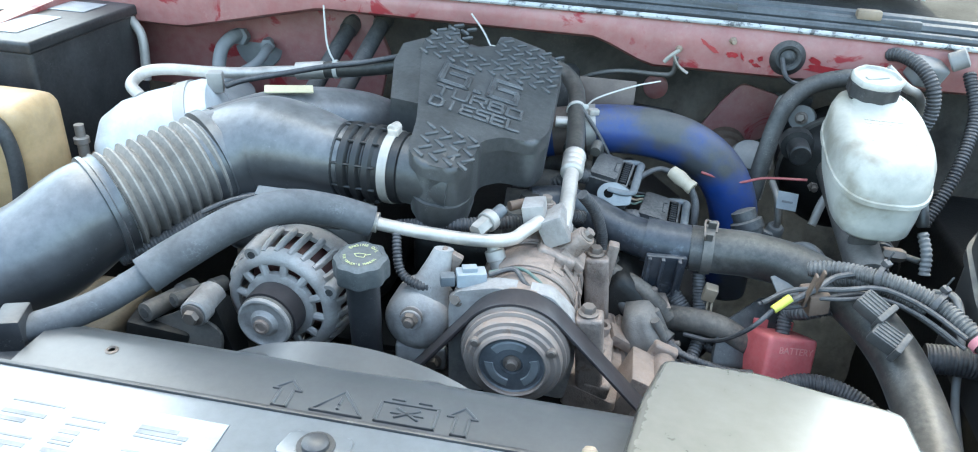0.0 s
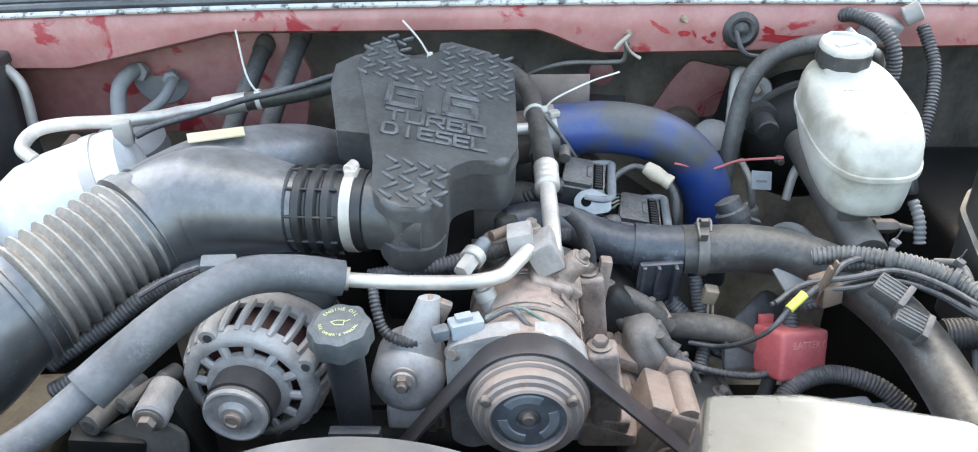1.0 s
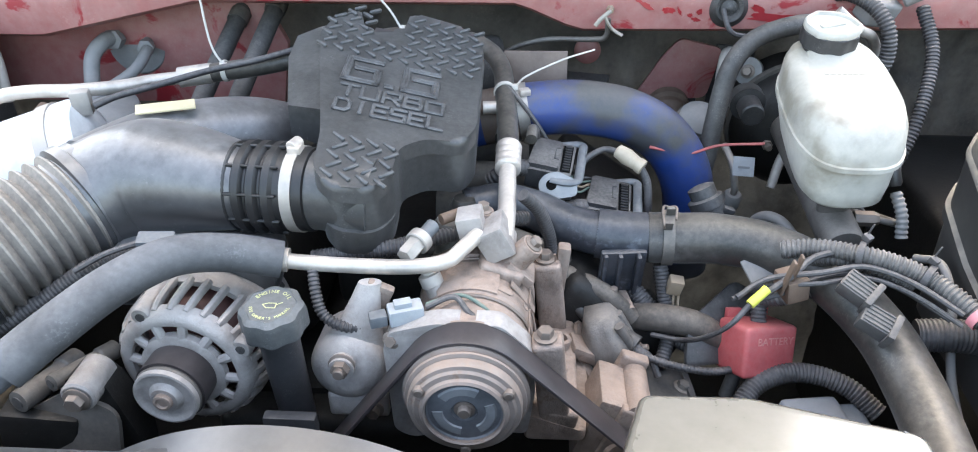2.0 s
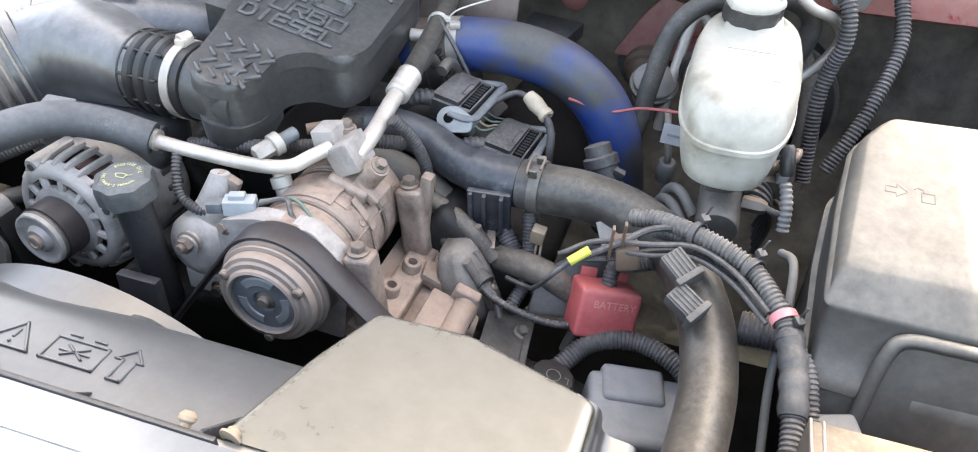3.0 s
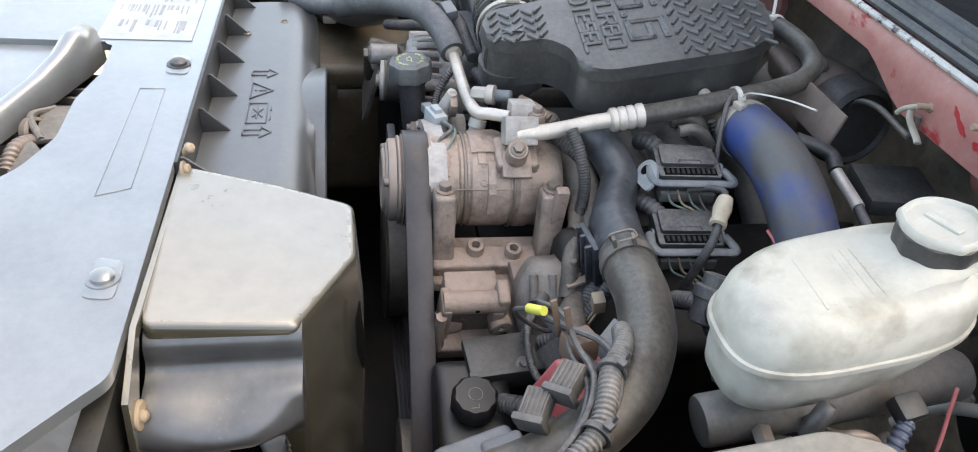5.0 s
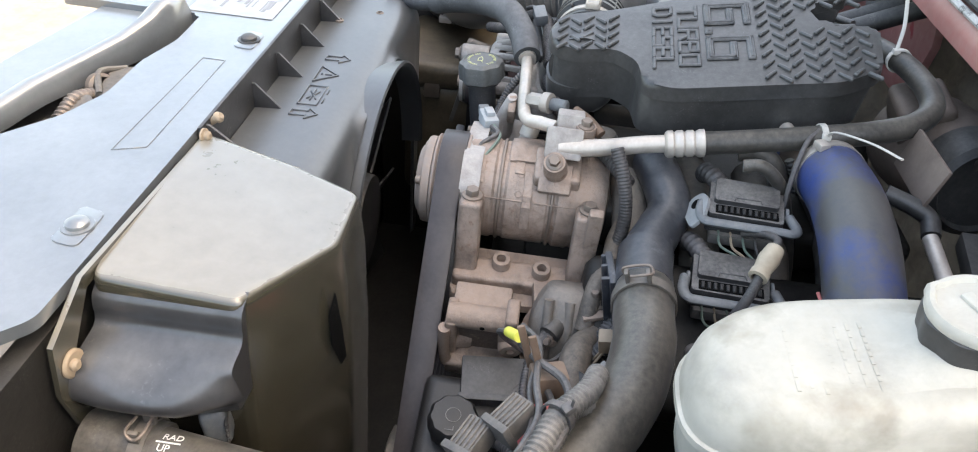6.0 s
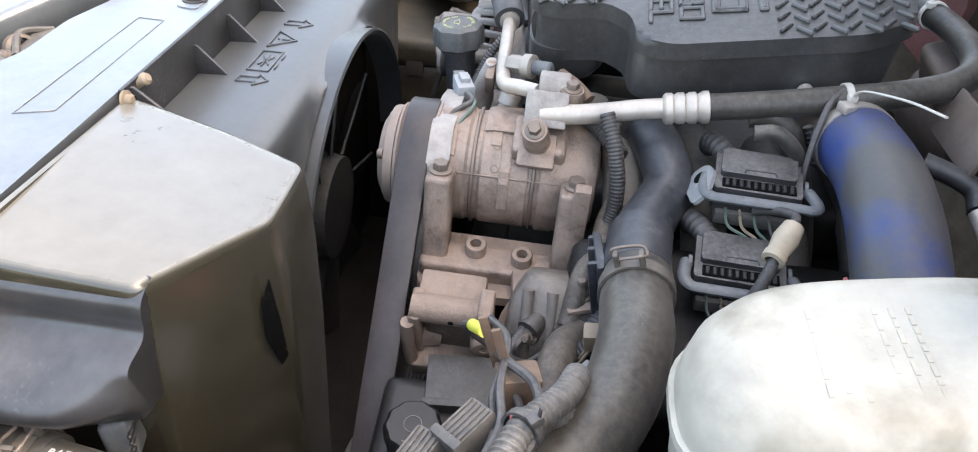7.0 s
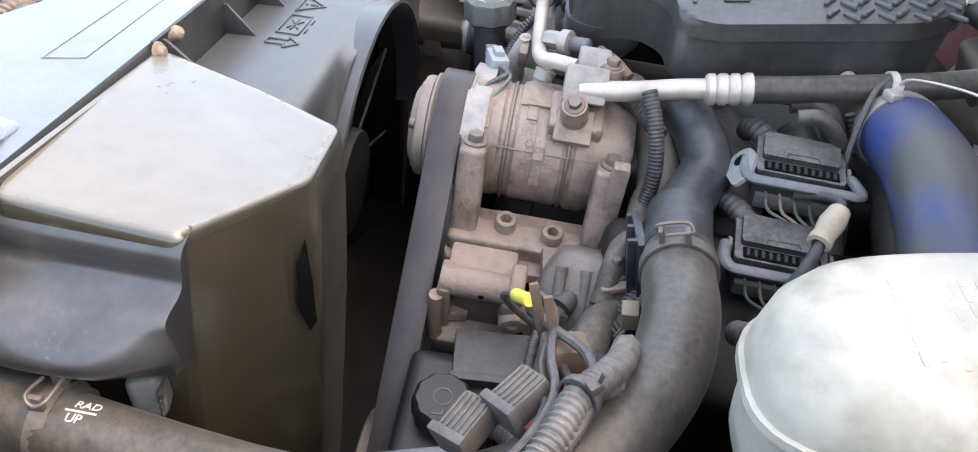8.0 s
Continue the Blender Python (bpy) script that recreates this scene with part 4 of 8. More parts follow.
# ---- engine front: compressor, belt, alternator, oil filler, brackets ----
def build_compressor():
    comp = thing("ac_compressor", (0, 0.1, 0.98), "dusty tan cast aluminium air-conditioning compressor", "compressor")
    Y = (0, 1, 0)
    body = lathe([(0.030, 0.045), (0.050, 0.047), (0.057, 0.052), (0.0585, 0.060), (0.0585, 0.088), (0.0565, 0.091), (0.0565, 0.102), (0.0585, 0.105), (0.0585, 0.150), (0.0570, 0.152), (0.0570, 0.160), (0.0600, 0.163), (0.0600, 0.178), (0.0585, 0.181), (0.0585, 0.208), (0.054, 0.216), (0.030, 0.220)], (0, 0, 1.05), Y, 56)
    part("body", body, M_ALU, comp, smooth=30)
    for y, r in ((0.0965, 0.0580), (0.1560, 0.0592)):
        part("seam", lathe([(r, -0.002), (r + 0.0012, -0.001), (r + 0.0012, 0.001), (r, 0.002)], (0, y, 1.05), Y, 48, hole=True), M_STEEL, comp)
    # ribs and cast lettering pads along the flank
    for a, y0, y1 in ((10, 0.108, 0.148), (35, 0.108, 0.148), (60, 0.108, 0.125), (20, 0.184, 0.206), (50, 0.06, 0.086)):
        d = Vector((math.cos(radians(a)), 0, math.sin(radians(a))))
        c = Vector((0, (y0 + y1) / 2, 1.05)) + d * 0.0588
        part("cast_pad", box((0.010, 0.002, y1 - y0), Matrix.Translation(c) @ d.to_track_quat("Y", "Z").to_matrix().to_4x4() @ pose(0, 0, 0), 0.0008), M_ALU, comp)
    pad = []
    for y in (0.104, 0.112, 0.138, 0.146):
        for_edge = 0.0015 if y in (0.104, 0.146) else 0.004
        pad.append([Vector((0.0585 * math.sin(radians(a)) + for_edge * math.sin(radians(a)), y, 1.05 + (0.0585 + for_edge) * math.cos(radians(a)))) for a in (-34, -26, -18, -10, 0, 10, 18, 24)] + [Vector((0.054 * math.sin(radians(a)), y, 1.05 + 0.054 * math.cos(radians(a)))) for a in (24, 0, -34)])
    part("top_pad", loft(pad), M_ALU, comp, "flat cast pad below the fittings")
    part("casting_seam", box((0.0016, 0.10, 0.0016), pose(0.0550, 0.132, 1.0725), 0.0004, 1), M_ALU, comp)
    for y, a in ((0.118, 52), (0.118, 30), (0.134, 40)):
        d = Vector((math.cos(radians(a)), 0, math.sin(radians(a))))
        part("cast_mark", lathe([(0.0040, 0.0), (0.0044, 0.0008), (0.0034, 0.0012), (0.0030, 0.0004)], Vector((0, y, 1.05)) + d * 0.0583, d, 14), M_ALU, comp)
    # clutch: front plate, pulley with grooves
    clutch = part("pulley", lathe([(0.030, 0.016), (0.049, 0.016), (0.0545, 0.018), (0.0550, 0.020), (0.0525, 0.0225), (0.0575, 0.024), (0.0545, 0.0258), (0.0575, 0.0275), (0.0545, 0.029), (0.0545, 0.053), (0.060, 0.054), (0.060, 0.057), (0.040, 0.058)], (0, 0, 1.05), Y, 64), M_RUSTPULLEY, comp, "rusty steel pulley", smooth=25)
    part("clutch_plate", lathe([(0.0345, 0.0085), (0.0345, 0.0005), (0.0360, -0.0010), (0.0385, 0.0004), (0.0400, 0.0030), (0.0445, 0.0036), (0.0465, 0.0060), (0.0500, 0.0068), (0.0512, 0.0095), (0.0512, 0.016), (0.044, 0.018), (0.02, 0.018)], (0, 0, 1.05), Y, 64), M_RUSTPULLEY, comp, "worn brown clutch plate", smooth=25)
    disc = part("clutch_face", lathe([(0.0115, 0.0075), (0.0120, 0.0045), (0.0325, 0.0045), (0.0340, 0.0030), (0.0344, 0.0040), (0.0344, 0.0080), (0.01, 0.0082)], (0, 0, 1.05), Y, 56), M_DARKBLUE, comp, "blue-grey dished clutch face", smooth=25)
    part("hub", lathe([(0.002, 0.0005), (0.0050, 0.0005), (0.0058, 0.0015), (0.0062, 0.0060), (0.0095, 0.0065), (0.0095, 0.0085)], (0, 0, 1.05), Y, 24), M_STEEL, disc)
    for k in range(3):
        arc = [[(r * math.cos(radians(a)), y, 1.05 + r * math.sin(radians(a))) for r, y in ((0.0190, 0.0046), (0.0200, 0.0030), (0.0275, 0.0030), (0.0290, 0.0046))] for a in range(62 + 120 * k, 143 + 120 * k, 8)]
        part("clutch_pad", loft(arc), M_CLUTCHPAD, disc, "pale raised crescent")
    for k in range(3):
        a = radians(30 + 120 * k)
        part("spring_rivet", lathe([(0.0035, 0.0000), (0.0050, 0.0012), (0.0055, 0.006)], (0.045 * math.cos(a), 0, 1.05 + 0.045 * math.sin(a)), Y, 12), M_STEEL, comp)
    # front flange plate, behind the pulley on the passenger side
    fl = slab([(-0.075, -0.075), (-0.058, -0.085), (0.0, -0.072), (0.055, -0.075), (0.062, -0.02), (0.058, 0.03), (0.03, 0.058), (-0.03, 0.058), (-0.072, 0.046), (-0.078, 0.03)], 0, 0.022, Matrix(((1, 0, 0, 0), (0, 0, 1, 0.052), (0, 1, 0, 1.05), (0, 0, 0, 1))), 0.003, round_corners=0.008)
    part("front_plate", fl, M_ALU_GREY, comp)
    part("bolt", bolt((-0.070, 0.056, 1.085), (-0.2, -1, 0.3), 0.006), M_STEEL, comp)
    # two mounting posts on the driver's side with bolts on top
    for y, w in ((0.069, 0.022), (0.197, 0.024)):
        m = pose(0.078, y, 1.022, 0, -6, 0)
        part("mounting_post", box((0.030, w + 0.004, 0.120), m, 0.006, 3), M_ALU, comp)
        part("bolt", bolt((0.070, y, 1.083), (0, 0, 1), 0.0078, 0.009), M_STEEL, comp, "hex bolt")
    part("mounting_foot", box((0.034, 0.155, 0.032), pose(0.086, 0.133, 0.984, 0, 10, 0), 0.006, 3), M_ALU, comp)
    # slotted ear at the rear
    part("rear_ear", box((0.014, 0.016, 0.09), pose(0.086, 0.203, 1.052, 0, 6, 0), 0.004), M_ALU, comp)
    # manifold block, bosses and bolts on top
    blk = part("manifold_block", box((0.030, 0.040, 0.034), pose(0.020, 0.160, 1.133, 0, -28, 0), 0.003), M_ALU_GREY, comp, "machined aluminium fitting block")
    part("block_step", box((0.026, 0.030, 0.030), pose(-0.004, 0.165, 1.143, 0, -12, 0), 0.003), M_ALU_GREY, blk)
    part("boss_foot", box((0.034, 0.036, 0.010), pose(0.044, 0.156, 1.1005, 0, 42, 0), 0.003), M_ALU, blk)
    part("boss", lathe([(0.0145, -0.042), (0.013, -0.020), (0.0125, -0.004), (0.0115, 0.0)], (0.057, 0.152, 1.130), (0.62, -0.1, 0.78), 24), M_ALU, blk)
    part("bolt", bolt((0.057, 0.152, 1.130), (0.62, -0.1, 0.78), 0.0065, 0.008), M_STEEL, blk, "hex bolt")
    part("boss", lathe([(0.012, -0.03), (0.0115, -0.002), (0.011, 0.0)], (0.006, 0.182, 1.150), (0.1, 0, 1), 24), M_ALU, blk)
    part("bolt", bolt((0.006, 0.182, 1.150), (0.1, 0, 1), 0.0065, 0.008), M_STEEL, blk, "hex bolt")
    part("saddle", box((0.046, 0.052, 0.026), pose(0.024, 0.158, 1.099, 0, 20, 0), 0.006, 3), M_ALU, comp)
    # discharge fitting with sensor
    part("relief_valve", lathe([(0.006, -0.022), (0.009, -0.020), (0.009, -0.004), (0.011, -0.003), (0.011, 0.008), (0.007, 0.009), (0.007, 0.016)], (-0.040, 0.120, 1.105), (-0.35, 0.25, 0.9), 18), M_PALEMETAL, comp)
    # plug with wires
    plug = part("clutch_plug", box((0.032, 0.018, 0.016), pose(-0.058, 0.070, 1.106, 0, 0, 20), 0.002), M_PALEBLUE, comp, "pale blue connector plug")
    part("latch", box((0.016, 0.010, 0.006), pose(-0.060, 0.070, 1.116, 0, 0, 20), 0.001), M_PALEBLUE, plug)
    part("nose", box((0.016, 0.013, 0.012), pose(-0.082, 0.062, 1.104, 0, 0, 20), 0.002), M_GREYCONN, plug)
    part("lead", tube([(-0.04, 0.076, 1.108), (-0.015, 0.085, 1.114), (0.0, 0.070, 1.108), (0.018, 0.06, 1.100)], 0.0028, 8), M_WIRE, plug)
    part("lead", tube([(-0.04, 0.078, 1.110), (-0.010, 0.088, 1.114), (0.012, 0.080, 1.108), (0.026, 0.07, 1.098)], 0.0018, 8), M_COPPER, plug)


def build_suction_hose():
    hose = thing("suction_hose", (0.02, 0.3, 1.15), "air-conditioning suction pipe with crimped ferrule and rubber hose", "hose")
    part("pipe", tube([(0.028, 0.155, 1.132), (0.029, 0.185, 1.136), (0.029, 0.215, 1.142), (0.028, 0.245, 1.149), (0.027, 0.28, 1.155)], 0.0095, 18, 8), M_PIPE, hose, "bare aluminium pipe")
    ax = Vector((-0.01, 1, 0.18)).normalized()
    prof = [(0.010, 0), (0.0125, 0.001)]
    for k in range(3):
        prof += [(0.0145, 0.003 + 0.0105 * k), (0.0145, 0.0085 + 0.0105 * k), (0.0125, 0.0105 + 0.0105 * k)]
    prof += [(0.0150, 0.036), (0.0150, 0.041), (0.012, 0.042)]
    part("ferrule", lathe(prof, (0.0275, 0.265, 1.152), ax, 28), M_PIPE, hose, "crimped aluminium ferrule")
    path = [(0.027, 0.30, 1.158), (0.024, 0.35, 1.166), (0.018, 0.42, 1.178), (0.012, 0.475, 1.188), (-0.004, 0.520, 1.196), (-0.034, 0.545, 1.204), (-0.080, 0.545, 1.212), (-0.14, 0.53, 1.214), (-0.22, 0.50, 1.205), (-0.30, 0.478, 1.192), (-0.375, 0.468, 1.183)]
    part("rubber", tube(path, 0.0125, 20, 10), M_RUBBER, hose, "black rubber hose")
    part("ferrule", sweep([(-0.372, 0.468, 1.1835), (-0.415, 0.462, 1.179)], 0.0135, 18), M_PIPE, hose)
    part("pipe", tube([(-0.41, 0.463, 1.179), (-0.45, 0.45, 1.178), (-0.475, 0.42, 1.182), (-0.52, 0.395, 1.186), (-0.58, 0.388, 1.186), (-0.614, 0.375, 1.182), (-0.618, 0.345, 1.172), (-0.60, 0.335, 1.160)], 0.0085, 16, 8), M_PIPE, hose, "bent aluminium pipe")
    # zip ties round the hose
    for at, axis, tail in (((0.0175, 0.424, 1.179), (-0.1, 1, 0.15), [(0.030, 0.424, 1.186), (0.045, 0.426, 1.200), (0.09, 0.442, 1.216), (0.128, 0.455, 1.224)]),
                           ((-0.355, 0.470, 1.186), (-1, -0.1, -0.1), [(-0.353, 0.463, 1.196), (-0.364, 0.462, 1.225), (-0.372, 0.475, 1.28)]),
                           ((-0.125, 0.533, 1.215), (-1, 0, 0), [(-0.125, 0.526, 1.225), (-0.14, 0.53, 1.25), (-0.16, 0.53, 1.275)])):
        tie = thing("cable_tie", at, "off-white nylon cable tie with its tail standing out", "cable tie", "ties on the suction hose")
        part("band", lathe([(0.0126, -0.003), (0.0142, -0.003), (0.0142, 0.003), (0.0126, 0.003)], at, axis, 24, hole=True), M_NYLON, tie)
        part("tail", tube([Vector(p) for p in tail], 0.0022, 8, 6, flat=0.5), M_NYLON, tie)
        part("head", box((0.008, 0.008, 0.006), pose(*tail[0]), 0.001), M_NYLON, tie)


def build_belt():
    # flat ribbed belt: up over the compressor pulley, down both sides
    c1, r1 = Vector((0.0, 1.05)), 0.0585
    c2, r2 = Vector((0.245, 0.80)), 0.06
    c3, r3 = Vector((-0.145, 0.80)), 0.09
    pts = []

    def arc(c, r, a0, a1, n):
        return [Vector((c.x + r * math.cos(radians(a0 + (a1 - a0) * k / n)), c.y + r * math.sin(radians(a0 + (a1 - a0) * k / n)))) for k in range(n + 1)]
    pts += arc(c1, r1, 142, 44, 20)
    pts += arc(c2, r2, 46, -100, 16)
    pts += arc(c3, r3, 260, 148, 16)
    bm = bmesh.new()
    prof = [(0.0, 0.0360), (0.0022, 0.0362), (0.0026, 0.037), (0.0026, 0.0648), (0.0022, 0.0656), (0.0, 0.0658), (-0.0008, 0.06), (-0.0008, 0.042)]
    rings = []
    n = len(pts)
    for i in range(n):
        t = (pts[(i + 1) % n] - pts[i - 1]).normalized()
        out = Vector((-t.y, t.x))
        rings.append([bm.verts.new((pts[i].x + out.x * o, y - 0.012, pts[i].y + out.y * o)) for o, y in prof])
    for i in range(n):
        a, b = rings[i], rings[(i + 1) % n]
        for k in range(len(prof)):
            j = (k + 1) % len(prof)
            bm.faces.new((a[k], a[j], b[j], b[k]))
    belt = thing("drive_belt", (0.0, 0.04, 0.71), "black ribbed drive belt over the compressor pulley", "belt")
    part("band", bm, M_BELT, belt)
    for k in range(5):
        y = 0.0280 + 0.0052 * k
        rib = bmesh.new()
        rows = []
        for i in range(n):
            t = (pts[(i + 1) % n] - pts[i - 1]).normalized()
            out = Vector((-t.y, t.x))
            rows.append([rib.verts.new((pts[i].x + out.x * o, y + d, pts[i].y + out.y * o)) for o, d in ((-0.0006, -0.0018), (-0.0022, -0.0006), (-0.0022, 0.0006), (-0.0006, 0.0018))])
        for i in range(n):
            a, b = rows[i], rows[(i + 1) % n]
            for j in range(4):
                rib.faces.new((a[j], a[(j + 1) % 4], b[(j + 1) % 4], b[j]))
        part("rib", rib, M_BELT, belt)
    pul = thing("idler_pulley", (0.245, 0.03, 0.80), "dark steel belt pulley low on the engine", "pulley", "belt pulleys")
    part("rim", lathe([(0.02, 0.012), (0.056, 0.012), (0.062, 0.014), (0.0595, 0.018), (0.0595, 0.044), (0.062, 0.046), (0.05, 0.048), (0.02, 0.05)], (0.245, 0, 0.80), (0, 1, 0), 40), M_DARKSTEEL, pul)
    part("hub", lathe([(0.008, -0.004), (0.010, 0.0), (0.022, 0.01), (0.022, 0.014)], (0.245, 0, 0.80), (0, 1, 0), 24), M_DARKSTEEL, pul)
    pul = thing("crank_pulley", (-0.145, 0.03, 0.80), "dark iron crankshaft pulley", "pulley", "belt pulleys")
    part("rim", lathe([(0.03, 0.012), (0.088, 0.012), (0.094, 0.014), (0.0895, 0.018), (0.0895, 0.044), (0.094, 0.046), (0.05, 0.048)], (-0.145, 0, 0.80), (0, 1, 0), 40), M_DARKSTEEL, pul)


def build_alternator():
    alt = thing("alternator", (-0.25, 0.08, 0.95), "dirty cast aluminium alternator with finned housing", "alternator")
    c = Vector((-0.272, 0.018, 1.046))
    Y = Vector((0.06, 1, 0)).normalized()
    m = frame_on(c, Y)
    part("core", lathe([(0.02, 0.060), (0.050, 0.062), (0.053, 0.068), (0.058, 0.135), (0.052, 0.145), (0.02, 0.147)], c, Y, 44), M_COPPERCOIL, alt, "dark stator windings")
    # cast bell: hub, shoulder band and mid band joined by rounded bars with open slots between them
    part("front_hub", lathe([(0.016, 0.028), (0.036, 0.028), (0.041, 0.030), (0.042, 0.036), (0.038, 0.042), (0.016, 0.044)], c, Y, 40), M_ALU_GREY, alt)
    part("shoulder_band", lathe([(0.0515, 0.0320), (0.0545, 0.0305), (0.0600, 0.0315), (0.0640, 0.0350), (0.0668, 0.0405), (0.0672, 0.0455), (0.0630, 0.0445), (0.0590, 0.0400), (0.0515, 0.0375)], c, Y, 64, hole=True), M_ALU_GREY, alt, smooth=60)
    part("mid_band", lathe([(0.0640, 0.078), (0.0705, 0.077), (0.0715, 0.081), (0.0715, 0.100), (0.0695, 0.104), (0.0640, 0.104)], c, Y, 64, hole=True), M_ALU_GREY, alt, smooth=50)
    for k in range(12):
        turn = m @ Matrix.Rotation(radians(30 * k + 9), 4, "Z")
        part("spoke", sweep([turn @ Vector((0.040, 0, 0.033)), turn @ Vector((0.048, 0, 0.034)), turn @ Vector((0.058, 0, 0.036))], 0.0042, 8, 1.2), M_ALU_GREY, alt)
    for k in range(26):
        turn = m @ Matrix.Rotation(radians(360 * k / 26 + 4), 4, "Z")
        part("bar", sweep([turn @ Vector(p) for p in ((0.0640, 0, 0.0400), (0.0670, 0.001, 0.0455), (0.0690, 0.002, 0.054), (0.0702, 0.003, 0.064), (0.0706, 0.004, 0.080))], 0.0037, 8, 1.3), M_ALU_GREY, alt)
    part("rear_housing", lathe([(0.062, 0.100), (0.069, 0.102), (0.0695, 0.106), (0.0695, 0.142), (0.064, 0.152), (0.03, 0.156)], c, Y, 56), M_ALU_GREY, alt)
    # black blocks set on the housing for the shade inside its vents
    for k in range(22):
        a = 360 * k / 22
        part("rear_slot_shade", box((0.0075, 0.004, 0.024), m @ Matrix.Rotation(radians(a), 4, "Z") @ pose(0, 0.0690, 0.126), 0.0015, 1), M_RUBBER2, alt)
    for a in (62, 155, 285):
        turn = m @ Matrix.Rotation(radians(a), 4, "Z")
        lug = part("lug", lathe([(0.0085, 0.034), (0.0100, 0.036), (0.0105, 0.044), (0.0105, 0.104), (0.008, 0.108)], turn @ Vector((0.0655, 0, 0)), Y, 18), M_ALU_GREY, alt)
        # black disc for the shaded inside of the lug
        part("bolt_hole_shade", lathe([(0.0045, 0.0330), (0.0045, 0.0345), (0.002, 0.0348)], turn @ Vector((0.0655, 0, 0)), Y, 12), M_RUBBER2, lug)
    # pulley
    pul = part("pulley", lathe([(0.010, -0.004), (0.0270, -0.004), (0.0310, -0.002), (0.0315, 0.0), (0.0300, 0.002), (0.0300, 0.027), (0.0325, 0.028), (0.0325, 0.030), (0.012, 0.031)], c, Y, 44), M_DARKSTEEL, alt, "grooved steel pulley")
    part("web", lathe([(0.004, -0.0095), (0.0125, -0.0095), (0.0150, -0.0065), (0.0165, -0.0045), (0.0235, -0.0042), (0.0260, -0.0058), (0.0280, -0.0075), (0.0302, -0.0070), (0.0308, 0.0)], c, Y, 44), M_ALU_GREY, pul, "pale dished pulley face")
    part("nut", lathe([(0.0085, 0.0), (0.0090, 0.001), (0.0085, 0.0045), (0.0060, 0.0050), (0.0050, 0.0030), (0.001, 0.0030)], c + Y * -0.0094, -Y, 24), M_BRACKET, pul)
    part("belt_wrap", lathe([(0.0301, 0.003), (0.0330, 0.003), (0.0330, 0.0275), (0.0301, 0.0275)], c, Y, 44, hole=True), M_BELT, alt, "belt on the pulley")
    # support bracket
    br = thing("alternator_bracket", (-0.36, 0.02, 0.93), "dark cast bracket beside the alternator", "bracket")
    part("arm", slab([(-0.05, -0.12), (0.03, -0.13), (0.038, -0.02), (0.02, 0.05), (-0.012, 0.055), (-0.05, -0.02)], 0, 0.03, Matrix(((1, 0, 0, -0.35), (0, 0, 1, 0.015), (0, 1, 0, 1.01), (0, 0, 0, 1))), 0.004, round_corners=0.01), M_GREASE, br)
    part("boss", lathe([(0.014, -0.012), (0.016, -0.01), (0.016, 0.03)], (-0.345, 0.01, 1.055), (0, 1, 0), 20), M_ALU_GREY, br)
    part("bolt", bolt((-0.345, -0.003, 1.055), (0, -1, 0), 0.0085, 0.009), M_STEEL, br)
    part("wing", box((0.07, 0.05, 0.06), pose(-0.40, 0.02, 1.0, 0, 12, 8), 0.006), M_GREASE, br)


def build_oil_filler():
    fil = thing("oil_filler", (-0.175, 0.05, 0.95), "black oil filler neck with a dusty ribbed cap", "oil filler")
    c = Vector((-0.172, 0.047, 1.108))
    up = Vector((0, -0.10, 1)).normalized()
    part("neck", lathe([(0.015, -0.16), (0.017, -0.15), (0.018, -0.05), (0.0185, -0.012), (0.023, -0.010), (0.023, -0.002)], c, up, 28), M_PLASTIC, fil)
    cap = part("cap", lathe([(0.025, -0.006), (0.0290, -0.003), (0.0290, 0.013), (0.0275, 0.019), (0.022, 0.0225), (0.021, 0.0215), (0.003, 0.0215)], c, up, 72, wave=lambda a: 1 + 0.045 * math.sin(8 * a)), M_OILCAP, fil, "ribbed black cap")
    m = frame_on(c + up * 0.0228, up)
    right = Vector((1, 0, 0))
    fwd = up.cross(right).normalized()
    base = Matrix((( right.x, fwd.x, up.x, c.x + up.x * 0.0222), (right.y, fwd.y, up.y, c.y + up.y * 0.0222), (right.z, fwd.z, up.z, c.z + up.z * 0.0222), (0, 0, 0, 1)))
    words = bmesh.new()
    for text, a0, sgn in (("ENGINE OIL", 90, -1), ("SEE OWNER'S MANUAL", 270, 1)):
        step = 12.5 if sgn < 0 else 9
        n = len(text)
        for k, ch in enumerate(text):
            if ch == " ":
                continue
            a = a0 + sgn * (k - (n - 1) / 2) * step
            r = 0.0172
            merge(words, text_mesh(ch, 0.0054 if sgn < 0 else 0.0042, 0.0002), base @ pose(r * math.cos(radians(a)), r * math.sin(radians(a)), 0, 0, 0, a - 90 if sgn < 0 else a + 90))
    part("letters", words, M_PRINTYELLOW, cap, "yellow printed letters")
    can = strokes([[(-0.007, 0.0), (-0.003, -0.004), (0.005, -0.004), (0.005, 0.002), (-0.002, 0.002), (-0.007, 0.0)], [(0.005, 0.0), (0.010, 0.003)]], 0.0009, 0.0005, base)
    part("oil_can_sign", can, M_PRINTYELLOW, cap)
    part("bracket", box((0.05, 0.012, 0.07), pose(-0.165, 0.022, 0.985, 0, 0, 0), 0.003), M_PLASTIC, fil)


